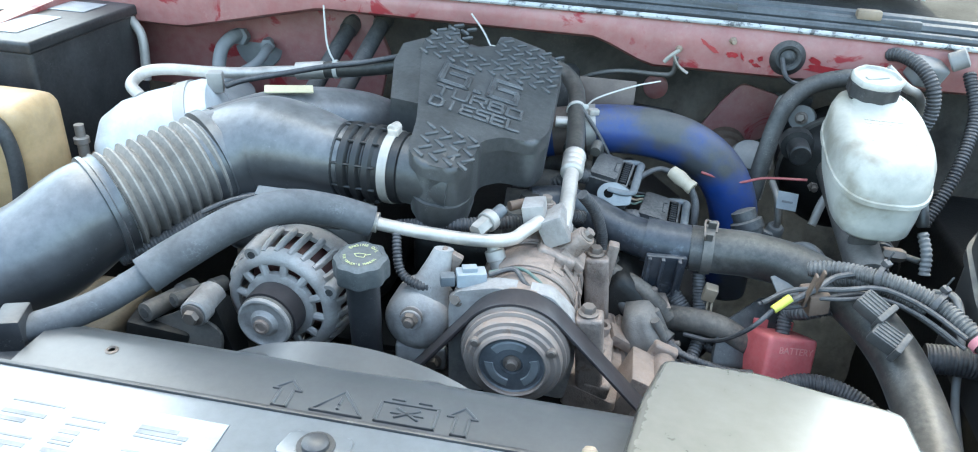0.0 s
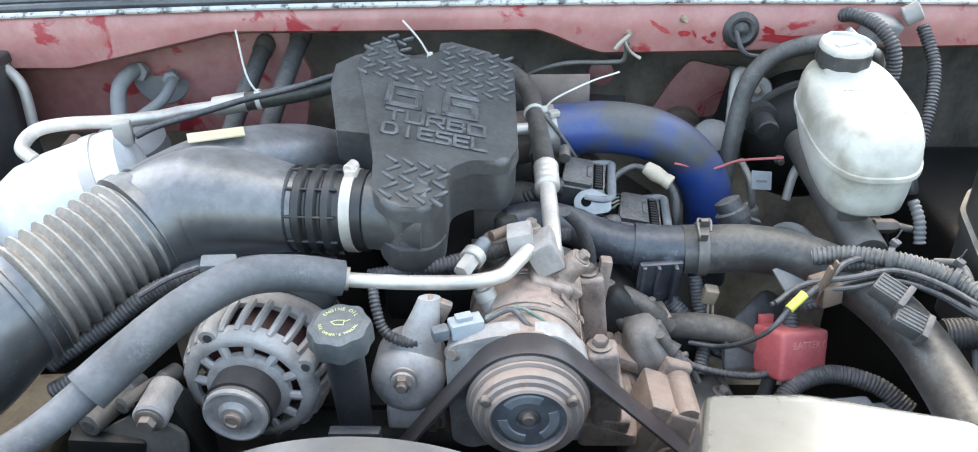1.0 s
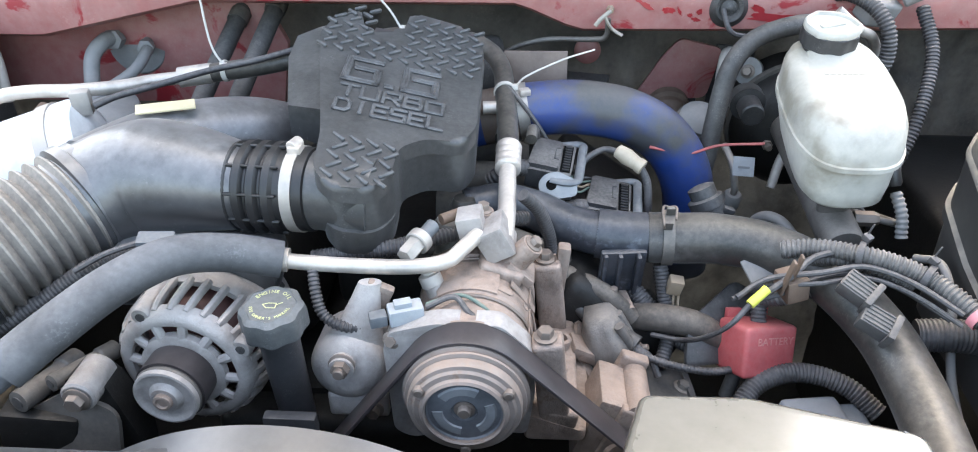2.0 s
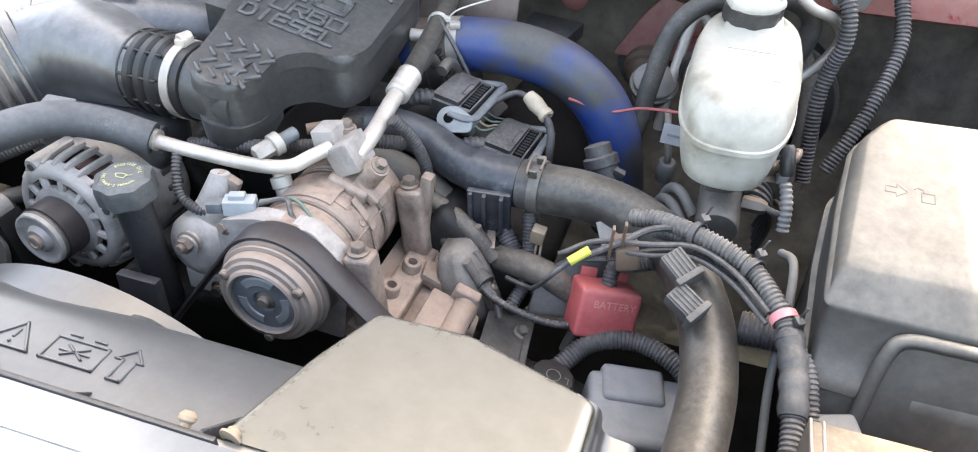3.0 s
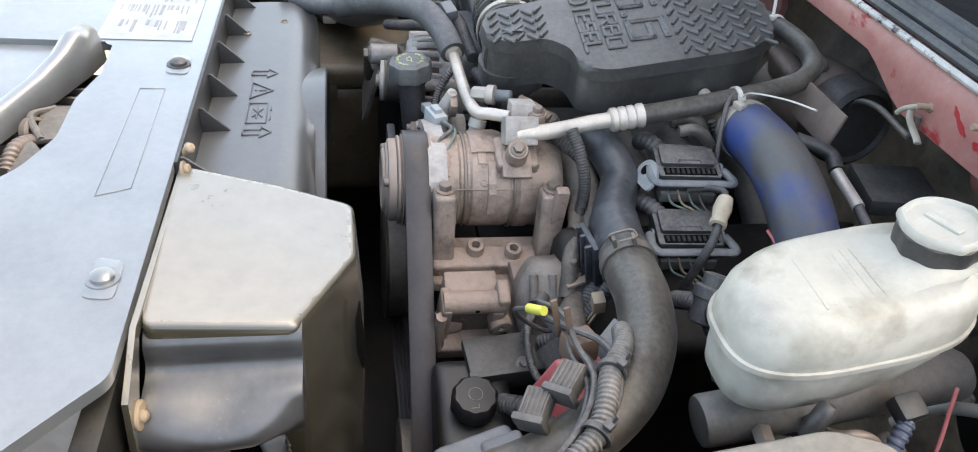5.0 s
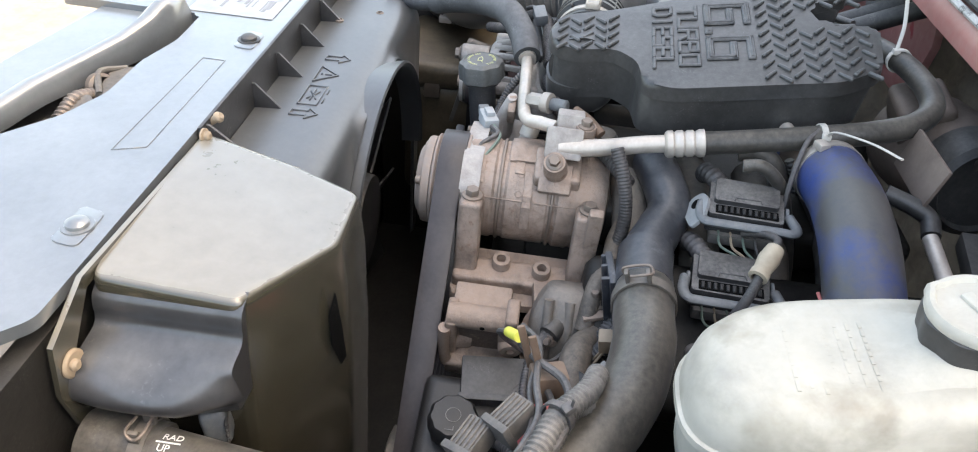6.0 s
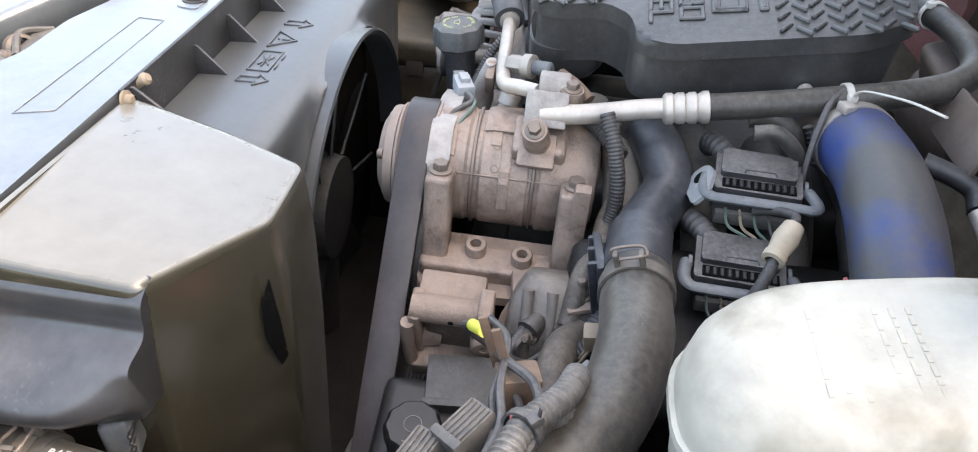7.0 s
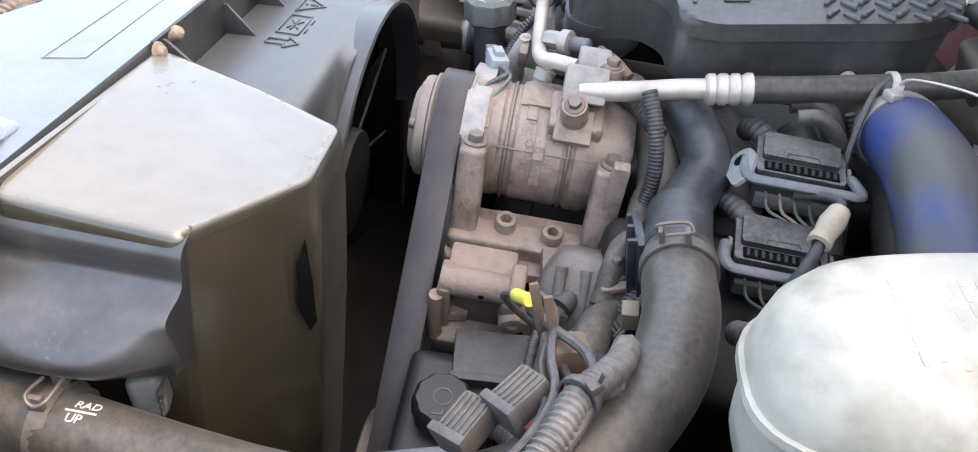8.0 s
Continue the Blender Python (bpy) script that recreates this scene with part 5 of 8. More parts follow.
def build_tensioner():
    ten = thing("belt_tensioner", (-0.12, 0.05, 0.97), "grey cast tensioner arm between alternator and compressor", "tensioner")
    ax = Vector((0.0, -1.0, 0.12)).normalized()
    part("drum", lathe([(0.037, -0.050), (0.037, -0.012), (0.0365, -0.006), (0.033, 0.0), (0.020, 0.005), (0.006, 0.006)], (-0.118, 0.064, 1.040), ax, 40), M_ALU_GREY, ten, "rounded cast drum", smooth=60)
    part("arm", loft([[Vector((x0 + w * math.cos(radians(a)), y0 + 0.55 * w * math.sin(radians(a)), z)) for a in range(0, 360, 20)] for x0, y0, z, w in ((-0.116, 0.085, 1.040, 0.034), (-0.112, 0.084, 1.066, 0.028), (-0.104, 0.086, 1.088, 0.019), (-0.098, 0.090, 1.108, 0.014), (-0.094, 0.094, 1.122, 0.011))]), M_ALU_GREY, ten, smooth=60)
    part("web", box((0.060, 0.012, 0.030), pose(-0.112, 0.070, 0.992), 0.005, 3), M_ALU_GREY, ten)
    part("conduit", corrugated([(-0.150, 0.105, 1.132), (-0.146, 0.090, 1.112), (-0.138, 0.080, 1.092), (-0.118, 0.076, 1.082), (-0.100, 0.080, 1.080)], 0.0056, 0.004, 0.001), M_WIRE, ten, "ribbed black conduit")
    part("bolt", bolt((-0.120, 0.056, 1.052), (0, -1, 0.1), 0.009, 0.012, shank=0.004), M_STEEL, ten, "hex bolt")
    part("bolt", bolt((-0.095, 0.058, 0.995), (0, -1, 0), 0.007, 0.009), M_STEEL, ten)
    part("boss", lathe([(0.012, -0.002), (0.0125, 0.002), (0.0125, 0.012)], (-0.120, 0.054, 1.050), (0, 1, 0), 24), M_ALU_GREY, ten)
    part("ear", box((0.026, 0.010, 0.024), pose(-0.088, 0.095, 1.108, 0, 25, 0), 0.003), M_BRACKET, ten)



def build_bracket():
    br = thing("engine_bracket", (0.13, 0.1, 0.9), "tan dusty cast bracket below the compressor", "bracket")
    # upper web with two hollow bosses
    part("web", slab([(0.052, 0.055), (0.052, 0.225), (0.112, 0.215), (0.118, 0.12), (0.112, 0.055)], 0.965, 0.998, None, 0.004, shift=lambda x, y: -0.35 * (x - 0.05), round_corners=0.008), M_BRACKET, br)
    for x, y, z in ((0.085, 0.109, 1.012), (0.090, 0.155, 1.010)):
        part("boss", lathe([(0.0105, -0.035), (0.0105, 0.0), (0.0095, 0.0015), (0.0055, 0.0015), (0.005, -0.01), (0.0005, -0.011)], (x, y, z), (0.25, 0, 1), 22), M_BRACKET, br)
    # open box casting lower down, with a recessed face
    m = pose(0.142, 0.096, 0.958, 0, 20, 0)
    part("pocket", box((0.040, 0.062, 0.085), m @ pose(-0.012, 0, 0), 0.004), M_BRACKET, br)
    barrel = part("frame_top", sweep([m @ Vector((0.008, -0.034, 0.040)), m @ Vector((0.008, 0.036, 0.040))], 0.0135, 20), M_BRACKET, br, "rounded casting boss")
    # black dot for the shade inside a drilled hole
    part("drill_hole", lathe([(0.0028, 0.0), (0.0028, 0.0006), (0.001, 0.0006)], m @ Vector((0.0212, 0.004, 0.042)), m.to_3x3() @ Vector((1, 0, 0.1)), 10), M_HOLESHADE, barrel)
    part("floor", box((0.004, 0.048, 0.060), m @ pose(0.0095, 0.002, 0.0), 0.001), M_ROUGHRUST, br, "rough brown casting floor")
    part("lip", sweep(curve([m @ Vector(p) for p in ((0.022, -0.036, 0.034), (0.025, -0.037, 0.0), (0.030, -0.034, -0.034))], 8), 0.0065, 12), M_BRACKET, br)
    part("side_boss", lathe([(0.013, -0.020), (0.0135, 0.0), (0.0115, 0.003), (0.005, 0.003), (0.0045, -0.004)], m @ Vector((0.026, 0.036, 0.010)), m.to_3x3() @ Vector((1, 0.15, 0.1)), 20), M_BRACKET, br)
    part("frame_left", box((0.034, 0.012, 0.088), m @ pose(0.006, -0.030, 0), 0.004, 3), M_BRACKET, br)
    part("frame_right", box((0.030, 0.014, 0.100), m @ pose(0.004, 0.034, 0.008), 0.004, 3), M_BRACKET, br)
    part("shelf", box((0.046, 0.074, 0.026), m @ pose(0.014, 0.002, -0.040), 0.005, 3), M_BRACKET, br)
    part("round_boss", lathe([(0.014, -0.03), (0.015, 0.0), (0.008, 0.001), (0.007, -0.006)], m @ Vector((0.010, -0.040, -0.012)), (0.3, -1, 0.1), 20), M_BRACKET, br)
    part("lug", box((0.022, 0.016, 0.040), m @ pose(0.012, 0.030, 0.016), 0.005, 3), M_BRACKET, br)
    part("tab", box((0.05, 0.03, 0.014), pose(0.120, 0.165, 0.985, 0, 30, 10), 0.004), M_BRACKET, br)
    # blackish housing behind with rounded cover
    hs = thing("pump_housing", (0.15, 0.2, 0.9), "grimy cast housing behind the bracket", "housing")
    lump = bmesh.new()
    secs = []
    for k in range(15):
        t = k / 14
        r = 0.047 * math.sin(math.pi * (0.10 + 0.82 * t)) ** 0.55
        c = Vector((0.128 + 0.040 * t, 0.188 + 0.010 * t, 1.022 - 0.115 * t))
        secs.append([c + Vector((0.62 * r * math.cos(a) * (1 + 0.10 * math.cos(3 * a + 4 * t)), r * math.sin(a) * (1 + 0.08 * math.sin(5 * a)), 0.15 * r * math.cos(a))) for a in (2 * math.pi * i / 28 for i in range(28))])
    loft(secs, lump)
    part("casting", lump, M_PUMP, hs, "grey lumpy casting", smooth=70)
    for dy in (-0.022, 0.0, 0.020):
        part("casting_rib", tube([(0.150, 0.188 + dy, 1.020), (0.166, 0.189 + dy, 0.990), (0.182, 0.191 + dy, 0.950), (0.184, 0.193 + dy, 0.925)], 0.0055, 10), M_PUMP, hs)
    part("stud", bolt((0.172, 0.172, 0.985), (0.8, -0.3, 0.4), 0.006, 0.007, shank=0.006), M_STEEL, hs)
    part("cover", lathe([(0.035, -0.05), (0.052, -0.045), (0.055, -0.01), (0.050, 0.006), (0.03, 0.014)], (0.142, 0.196, 0.952), (0.75, -0.2, 0.6), 32), M_PUMP, hs)
    part("rim", lathe([(0.050, -0.004), (0.0575, -0.002), (0.0575, 0.003), (0.050, 0.005)], (0.142, 0.196, 0.952), (0.75, -0.2, 0.6), 32, hole=True), M_BRACKET, hs)


def build_block():
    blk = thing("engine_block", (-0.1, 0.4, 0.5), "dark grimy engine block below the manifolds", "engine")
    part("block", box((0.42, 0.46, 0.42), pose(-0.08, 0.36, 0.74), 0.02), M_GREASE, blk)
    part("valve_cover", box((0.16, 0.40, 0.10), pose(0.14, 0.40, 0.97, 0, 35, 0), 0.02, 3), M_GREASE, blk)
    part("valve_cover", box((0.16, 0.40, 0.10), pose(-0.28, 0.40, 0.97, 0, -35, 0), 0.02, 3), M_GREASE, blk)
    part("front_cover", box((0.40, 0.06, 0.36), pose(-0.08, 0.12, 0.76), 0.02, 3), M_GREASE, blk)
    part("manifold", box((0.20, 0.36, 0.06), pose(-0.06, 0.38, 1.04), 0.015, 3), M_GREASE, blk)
    for x, y, r in ((-0.03, 0.205, 0.018), (-0.02, 0.25, 0.014)):
        part("stub", lathe([(r, 0.98), (r, 1.12), (r * 0.8, 1.125)], (x, y, 0), (0, 0, 1), 20), M_RUBBER, blk)


M_ROUGHRUST = surface("rough_rusty_casting", (0.14, 0.105, 0.085), 0.75, metal=0.2, dust=0.4, dust_colour=(0.22, 0.165, 0.13), bump=1.2, grain=200, patch=0.55, patch_colour=(0.25, 0.19, 0.14), patch_scale=80, grime=0.5, even=0.0)
M_PUMP = surface("grimy_pump", (0.19, 0.175, 0.16), 0.5, metal=0.3, dust=0.45, dust_colour=(0.25, 0.215, 0.185), bump=0.7, grain=220, grime=0.7, even=0.0, stain=24.0, patch=0.6, patch_colour=(0.07, 0.06, 0.055), patch_scale=30)
M_RUSTPULLEY = surface("rusty_pulley", (0.29, 0.26, 0.24), 0.45, metal=0.45, dust=0.5, dust_colour=(0.30, 0.21, 0.16), bump=0.25, patch=0.58, patch_colour=(0.2, 0.14, 0.105), patch_scale=45)
M_DARKBLUE = surface("blue_grey_steel", (0.095, 0.105, 0.115), 0.45, metal=0.4, dust=0.3, dust_colour=(0.25, 0.25, 0.26), bump=0.15)
M_PALEMETAL = surface("pale_fitting", (0.4, 0.37, 0.34), 0.4, metal=0.6, dust=0.4, dust_colour=(0.45, 0.40, 0.35), bump=0.15)
M_CLUTCHPAD = surface("worn_clutch_pad", (0.2, 0.215, 0.225), 0.5, metal=0.3, dust=0.3, dust_colour=(0.30, 0.29, 0.28), bump=0.2)
M_COPPERCOIL = surface("windings", (0.10, 0.04, 0.035), 0.5, dust=0.2, dust_colour=(0.15, 0.08, 0.07), bump=0.4)
build_compressor()
build_suction_hose()
build_belt()
build_alternator()
build_oil_filler()
build_tensioner()
build_bracket()
build_block()


# ---- rear of the bay: engine cover, intake, charge pipe, air-conditioning ----
COVER = Matrix(((1, 0, 0, 0), (0, 1, 0, 0), (-0.22, 0.17, 1, 1.1543), (0, 0, 0, 1)))


def build_cover():
    cov = thing("engine_cover", (-0.1, 0.3, 1.15), "black plastic engine cover with raised lettering and tread pattern", "engine cover")
    outline = [(-0.165, 0.470), (-0.149, 0.416), (-0.107, 0.431), (-0.104, 0.488), (-0.028, 0.478), (-0.009, 0.435), (-0.006, 0.268), (-0.019, 0.236), (-0.056, 0.229), (-0.079, 0.205), (-0.080, 0.160), (-0.096, 0.134), (-0.132, 0.128), (-0.150, 0.146), (-0.156, 0.205), (-0.166, 0.250), (-0.188, 0.345), (-0.198, 0.390), (-0.190, 0.430)]
    lid = part("lid", slab(outline, -0.016, 0.0, COVER, 0.007, 4, round_corners=0.012, shrink=0.99), M_COVER, cov, smooth=50)
    low = [(x * 0.985 - 0.0014, 0.3 + (y - 0.3) * 0.985) for x, y in outline]
    part("body", slab(low, -0.062, -0.014, COVER, 0.002, 1, round_corners=0.012, shrink=1.02), M_COVER, cov, smooth=50)
    part("flank", loft([[COVER @ Vector(p) for p in s] for s in (
        [(-0.166, 0.25, -0.006), (-0.204, 0.26, -0.016), (-0.205, 0.26, -0.05), (-0.166, 0.25, -0.05)],
        [(-0.188, 0.345, -0.004), (-0.226, 0.35, -0.016), (-0.226, 0.35, -0.055), (-0.188, 0.345, -0.05)],
        [(-0.197, 0.39, -0.004), (-0.228, 0.40, -0.016), (-0.228, 0.40, -0.055), (-0.198, 0.39, -0.05)],
        [(-0.188, 0.43, -0.006), (-0.21, 0.435, -0.018), (-0.21, 0.435, -0.05), (-0.188, 0.43, -0.05)])]), M_COVER, cov)
    # stub towards the coupler, and the rounded foot of the snout
    part("stub", sweep([(-0.100, 0.172, 1.168), (-0.150, 0.176, 1.173), (-0.176, 0.1765, 1.174)], 0.040, 40), M_COVER, cov)
    part("foot", loft([[COVER @ Vector((x0 + (x - x0) * f, y0 + (y - y0) * f, h)) for x, y in rounded([(-0.080, 0.215), (-0.080, 0.160), (-0.096, 0.134), (-0.132, 0.128), (-0.150, 0.146), (-0.156, 0.215)], 0.018)] for x0, y0, f, h in ((-0.117, 0.17, 0.99, -0.05), (-0.117, 0.17, 0.94, -0.075), (-0.117, 0.17, 0.72, -0.09))]), M_COVER, cov, smooth=60)
    # lettering
    glyphs = {"6": [[(1, 1), (0, 1), (0, 0), (1, 0), (1, 0.58), (0.32, 0.58)]], ".": [[(0.3, 0.0), (0.6, 0.0)]], "T": [[(0, 1), (1, 1)], [(0.5, 1), (0.5, 0)]], "U": [[(0, 1), (0, 0), (1, 0), (1, 1)]], "R": [[(0, 0), (0, 1), (1, 1), (1, 0.5), (0.1, 0.5)], [(0.55, 0.5), (1, 0)]],
              "B": [[(0, 0), (0, 1), (0.9, 1), (0.9, 0.54), (0.1, 0.54)], [(0.9, 0.5), (1, 0.42), (1, 0), (0, 0)]], "O": [[(0, 0), (0, 1), (1, 1), (1, 0), (0, 0)]], "D": [[(0, 0), (0, 1), (0.75, 1), (1, 0.75), (1, 0.25), (0.75, 0), (0, 0)]], "I": [[(0.5, 0), (0.5, 1)]], "E": [[(1, 1), (0, 1), (0, 0), (1, 0)], [(0, 0.5), (0.85, 0.5)]], "S": [[(1, 1), (0, 1), (0, 0.52), (1, 0.52), (1, 0), (0, 0)]], "L": [[(0, 1), (0, 0), (1, 0)]]}
    for words, x0, x1, y0, h, stroke in (("6.6", -0.153, -0.047, 0.307, 0.043, 0.0085), ("TURBO", -0.152, -0.043, 0.275, 0.0195, 0.0042), ("DIESEL", -0.152, -0.041, 0.247, 0.0195, 0.0042)):
        step = (x1 - x0) / (len(words) - (0.6 if "." in words else 0.22))
        x = x0
        for ch in words:
            wide = step * (0.45 if ch == "." else 1.0)
            glyph = [[(x + px * (step * 0.76 if ch != "." else wide * 0.5), y0 + py * h) for px, py in line] for line in glyphs[ch]]
            part("letters", strokes(glyph, stroke, 0.0026, COVER), M_LETTER, lid, "raised black letter", smooth=20)
            if stroke > 0.006:
                part("letter_rim", strokes([[(px, py) for px, py in line] for line in glyph], stroke * 0.35, 0.0036, COVER), M_LETTER, lid, smooth=20)
            x += wide
    # tread bars
    bar = bmesh.new()
    box((0.0172, 0.0044, 0.0052), None, 0.0014, 1, bar)
    first = None
    spots = []
    for i in range(10):
        for j in range(8):
            x, y = -0.190 + 0.0185 * i, 0.366 + 0.0145 * j
            inside = (x < -0.158 + 0.002 * j or x > -0.098 or y < 0.405) and not (x < -0.175 and y > 0.44) and x < -0.018
            if inside and y < 0.468:
                spots.append((x + (0.007 if j % 2 else 0), y, 42 if j % 2 else -42))
    for i in range(4):
        for j in range(5):
            spots.append((-0.137 + 0.0165 * i + (0.004 if j % 2 else 0), 0.144 + 0.0145 * j, 42 if j % 2 else -42))
    for x, y, a in spots:
        m = COVER @ pose(x, y, 0.0006, 0, 0, a)
        if first is None:
            first = part("tread_bar", bar, M_LETTER, lid)
            ob = first
        else:
            ob = new("tread_bar", first.data)
            ob.parent = lid
        ob.matrix_basis = m
    # rivet in the notch and its bracket
    part("notch_pad", box((0.045, 0.05, 0.01), COVER @ pose(-0.128, 0.455, -0.03), 0.003), M_PLASTIC, cov)
    part("pipe_stub", lathe([(0.008, 0.0), (0.008, 0.018), (0.010, 0.019), (0.010, 0.026), (0.006, 0.027)], (-0.008, 0.395, 1.17), (1, 0.1, 0), 18), M_PIPE, cov, "bright metal stub")


def build_intake():
    duct = thing("intake_duct", (-0.35, 0.2, 1.08), "grey-black plastic air intake duct with a bellows section", "intake duct")
    # elbow between bellows and coupler, with a lobe running behind
    elbow = part("elbow", tube([(-0.415, 0.170, 1.145), (-0.385, 0.192, 1.155), (-0.345, 0.205, 1.166), (-0.295, 0.197, 1.171), (-0.25, 0.184, 1.173), (-0.225, 0.181, 1.173)], lambda t: 0.058 + 0.004 * math.sin(math.pi * t) - 0.016 * max(0, t - 0.45) / 0.55, 40, 10), M_DUCT, duct)
    part("rear_lobe", tube([(-0.40, 0.20, 1.160), (-0.36, 0.255, 1.168), (-0.315, 0.295, 1.168), (-0.27, 0.325, 1.160), (-0.235, 0.345, 1.145)], lambda t: 0.052 - 0.008 * t, 32, 10), M_DUCT, duct)
    sign = part("label_plate", box((0.060, 0.020, 0.0025), pose(-0.338, 0.262, 1.2225, 6, 2, 24), 0.0006, 1), M_GOLD, elbow, "small gold label")
    # bellows with collars
    a, b = Vector((-0.478, 0.082, 1.128)), Vector((-0.408, 0.176, 1.150))
    ax = (b - a).normalized()
    L = (b - a).length
    prof = []
    n = 9
    for k in range(n):
        h = L * k / n
        prof += [(0.0535, h), (0.0545, h + 0.0012), (0.0610, h + L / n * 0.42), (0.0610, h + L / n * 0.58), (0.0545, h + L / n - 0.0012)]
    part("bellows", lathe(prof, a, ax, 56), M_BELLOWS, duct, "ribbed bellows", smooth=28)
    part("collar", lathe([(0.056, -0.018), (0.0640, -0.016), (0.0640, -0.011), (0.0605, -0.009), (0.0605, -0.003), (0.0625, 0.0), (0.056, 0.003)], a, ax, 56), M_DUCT, duct)
    part("collar", lathe([(0.056, -0.002), (0.0635, 0.0), (0.0635, 0.011), (0.060, 0.013), (0.060, 0.022), (0.052, 0.026)], b, ax, 56), M_DUCT, duct)
    # lower run to the air box
    part("snorkel", tube([tuple(a + ax * -0.004), tuple(a - ax * 0.03), (-0.535, 0.022, 1.090), (-0.595, -0.014, 1.060), (-0.650, -0.036, 1.045), (-0.690, -0.050, 1.038)], lambda t: 0.0585 + 0.008 * t, 40, 10), M_DUCT, duct)
    sx = Vector((-0.055, -0.022, -0.010)).normalized()
    sc = Vector((-0.655, -0.038, 1.044))
    band = part("hose_clamp", lathe([(0.066, -0.009), (0.0685, -0.008), (0.0685, 0.008), (0.066, 0.009)], sc, sx, 48, hole=True), M_PALEMETAL, duct, "pale worm-drive clamp at the air box end")
    part("lip", lathe([(0.065, -0.016), (0.0675, -0.014), (0.0675, -0.010), (0.065, -0.009)], sc, sx, 48, hole=True), M_DUCT, duct)
    part("clamp_screw", box((0.014, 0.024, 0.012), Matrix.Translation(sc + Vector((0.046, -0.030, -0.046))), 0.003, 2), M_PIPE, band)
    # rubber coupler and band clamp
    cpl = thing("intake_coupler", (-0.21, 0.175, 1.13), "black ribbed rubber coupler with a steel band clamp", "coupler")
    prof = [(0.040, 0.0), (0.0445, 0.001), (0.0455, 0.006), (0.0425, 0.009)]
    for k in range(3):
        prof += [(0.0425, 0.011 + 0.015 * k), (0.0465, 0.014 + 0.015 * k), (0.0465, 0.021 + 0.015 * k), (0.0425, 0.024 + 0.015 * k)]
    prof += [(0.0420, 0.057), (0.0420, 0.082), (0.040, 0.083)]
    c0, cx = Vector((-0.240, 0.183, 1.173)), Vector((1, -0.10, 0.01)).normalized()
    part("boot", lathe(prof, c0, cx, 48), M_LOWBLACK, cpl, smooth=28)
    m = frame_on(c0, cx)
    for k in range(10):
        part("rib", box((0.003, 0.004, 0.052), m @ Matrix.Rotation(radians(36 * k), 4, "Z") @ pose(0, 0.0445, 0.032), 0.001, 1), M_LOWBLACK, cpl)
    clamp = part("band_clamp", lathe([(0.0420, 0.061), (0.0434, 0.061), (0.0434, 0.072), (0.0420, 0.072)], c0, cx, 48, hole=True), M_PALEMETAL, cpl, "bright steel band clamp")
    part("screw", lathe([(0.005, -0.010), (0.006, -0.009), (0.006, 0.004), (0.004, 0.006)], c0 + cx * 0.067 + Vector((0, 0.004, 0.048)), (0.3, 1, 0), 12), M_PIPE, clamp)
    part("housing", box((0.013, 0.018, 0.008), Matrix.Translation(c0 + cx * 0.067 + Vector((0, 0.0, 0.045))), 0.002), M_PIPE, clamp)


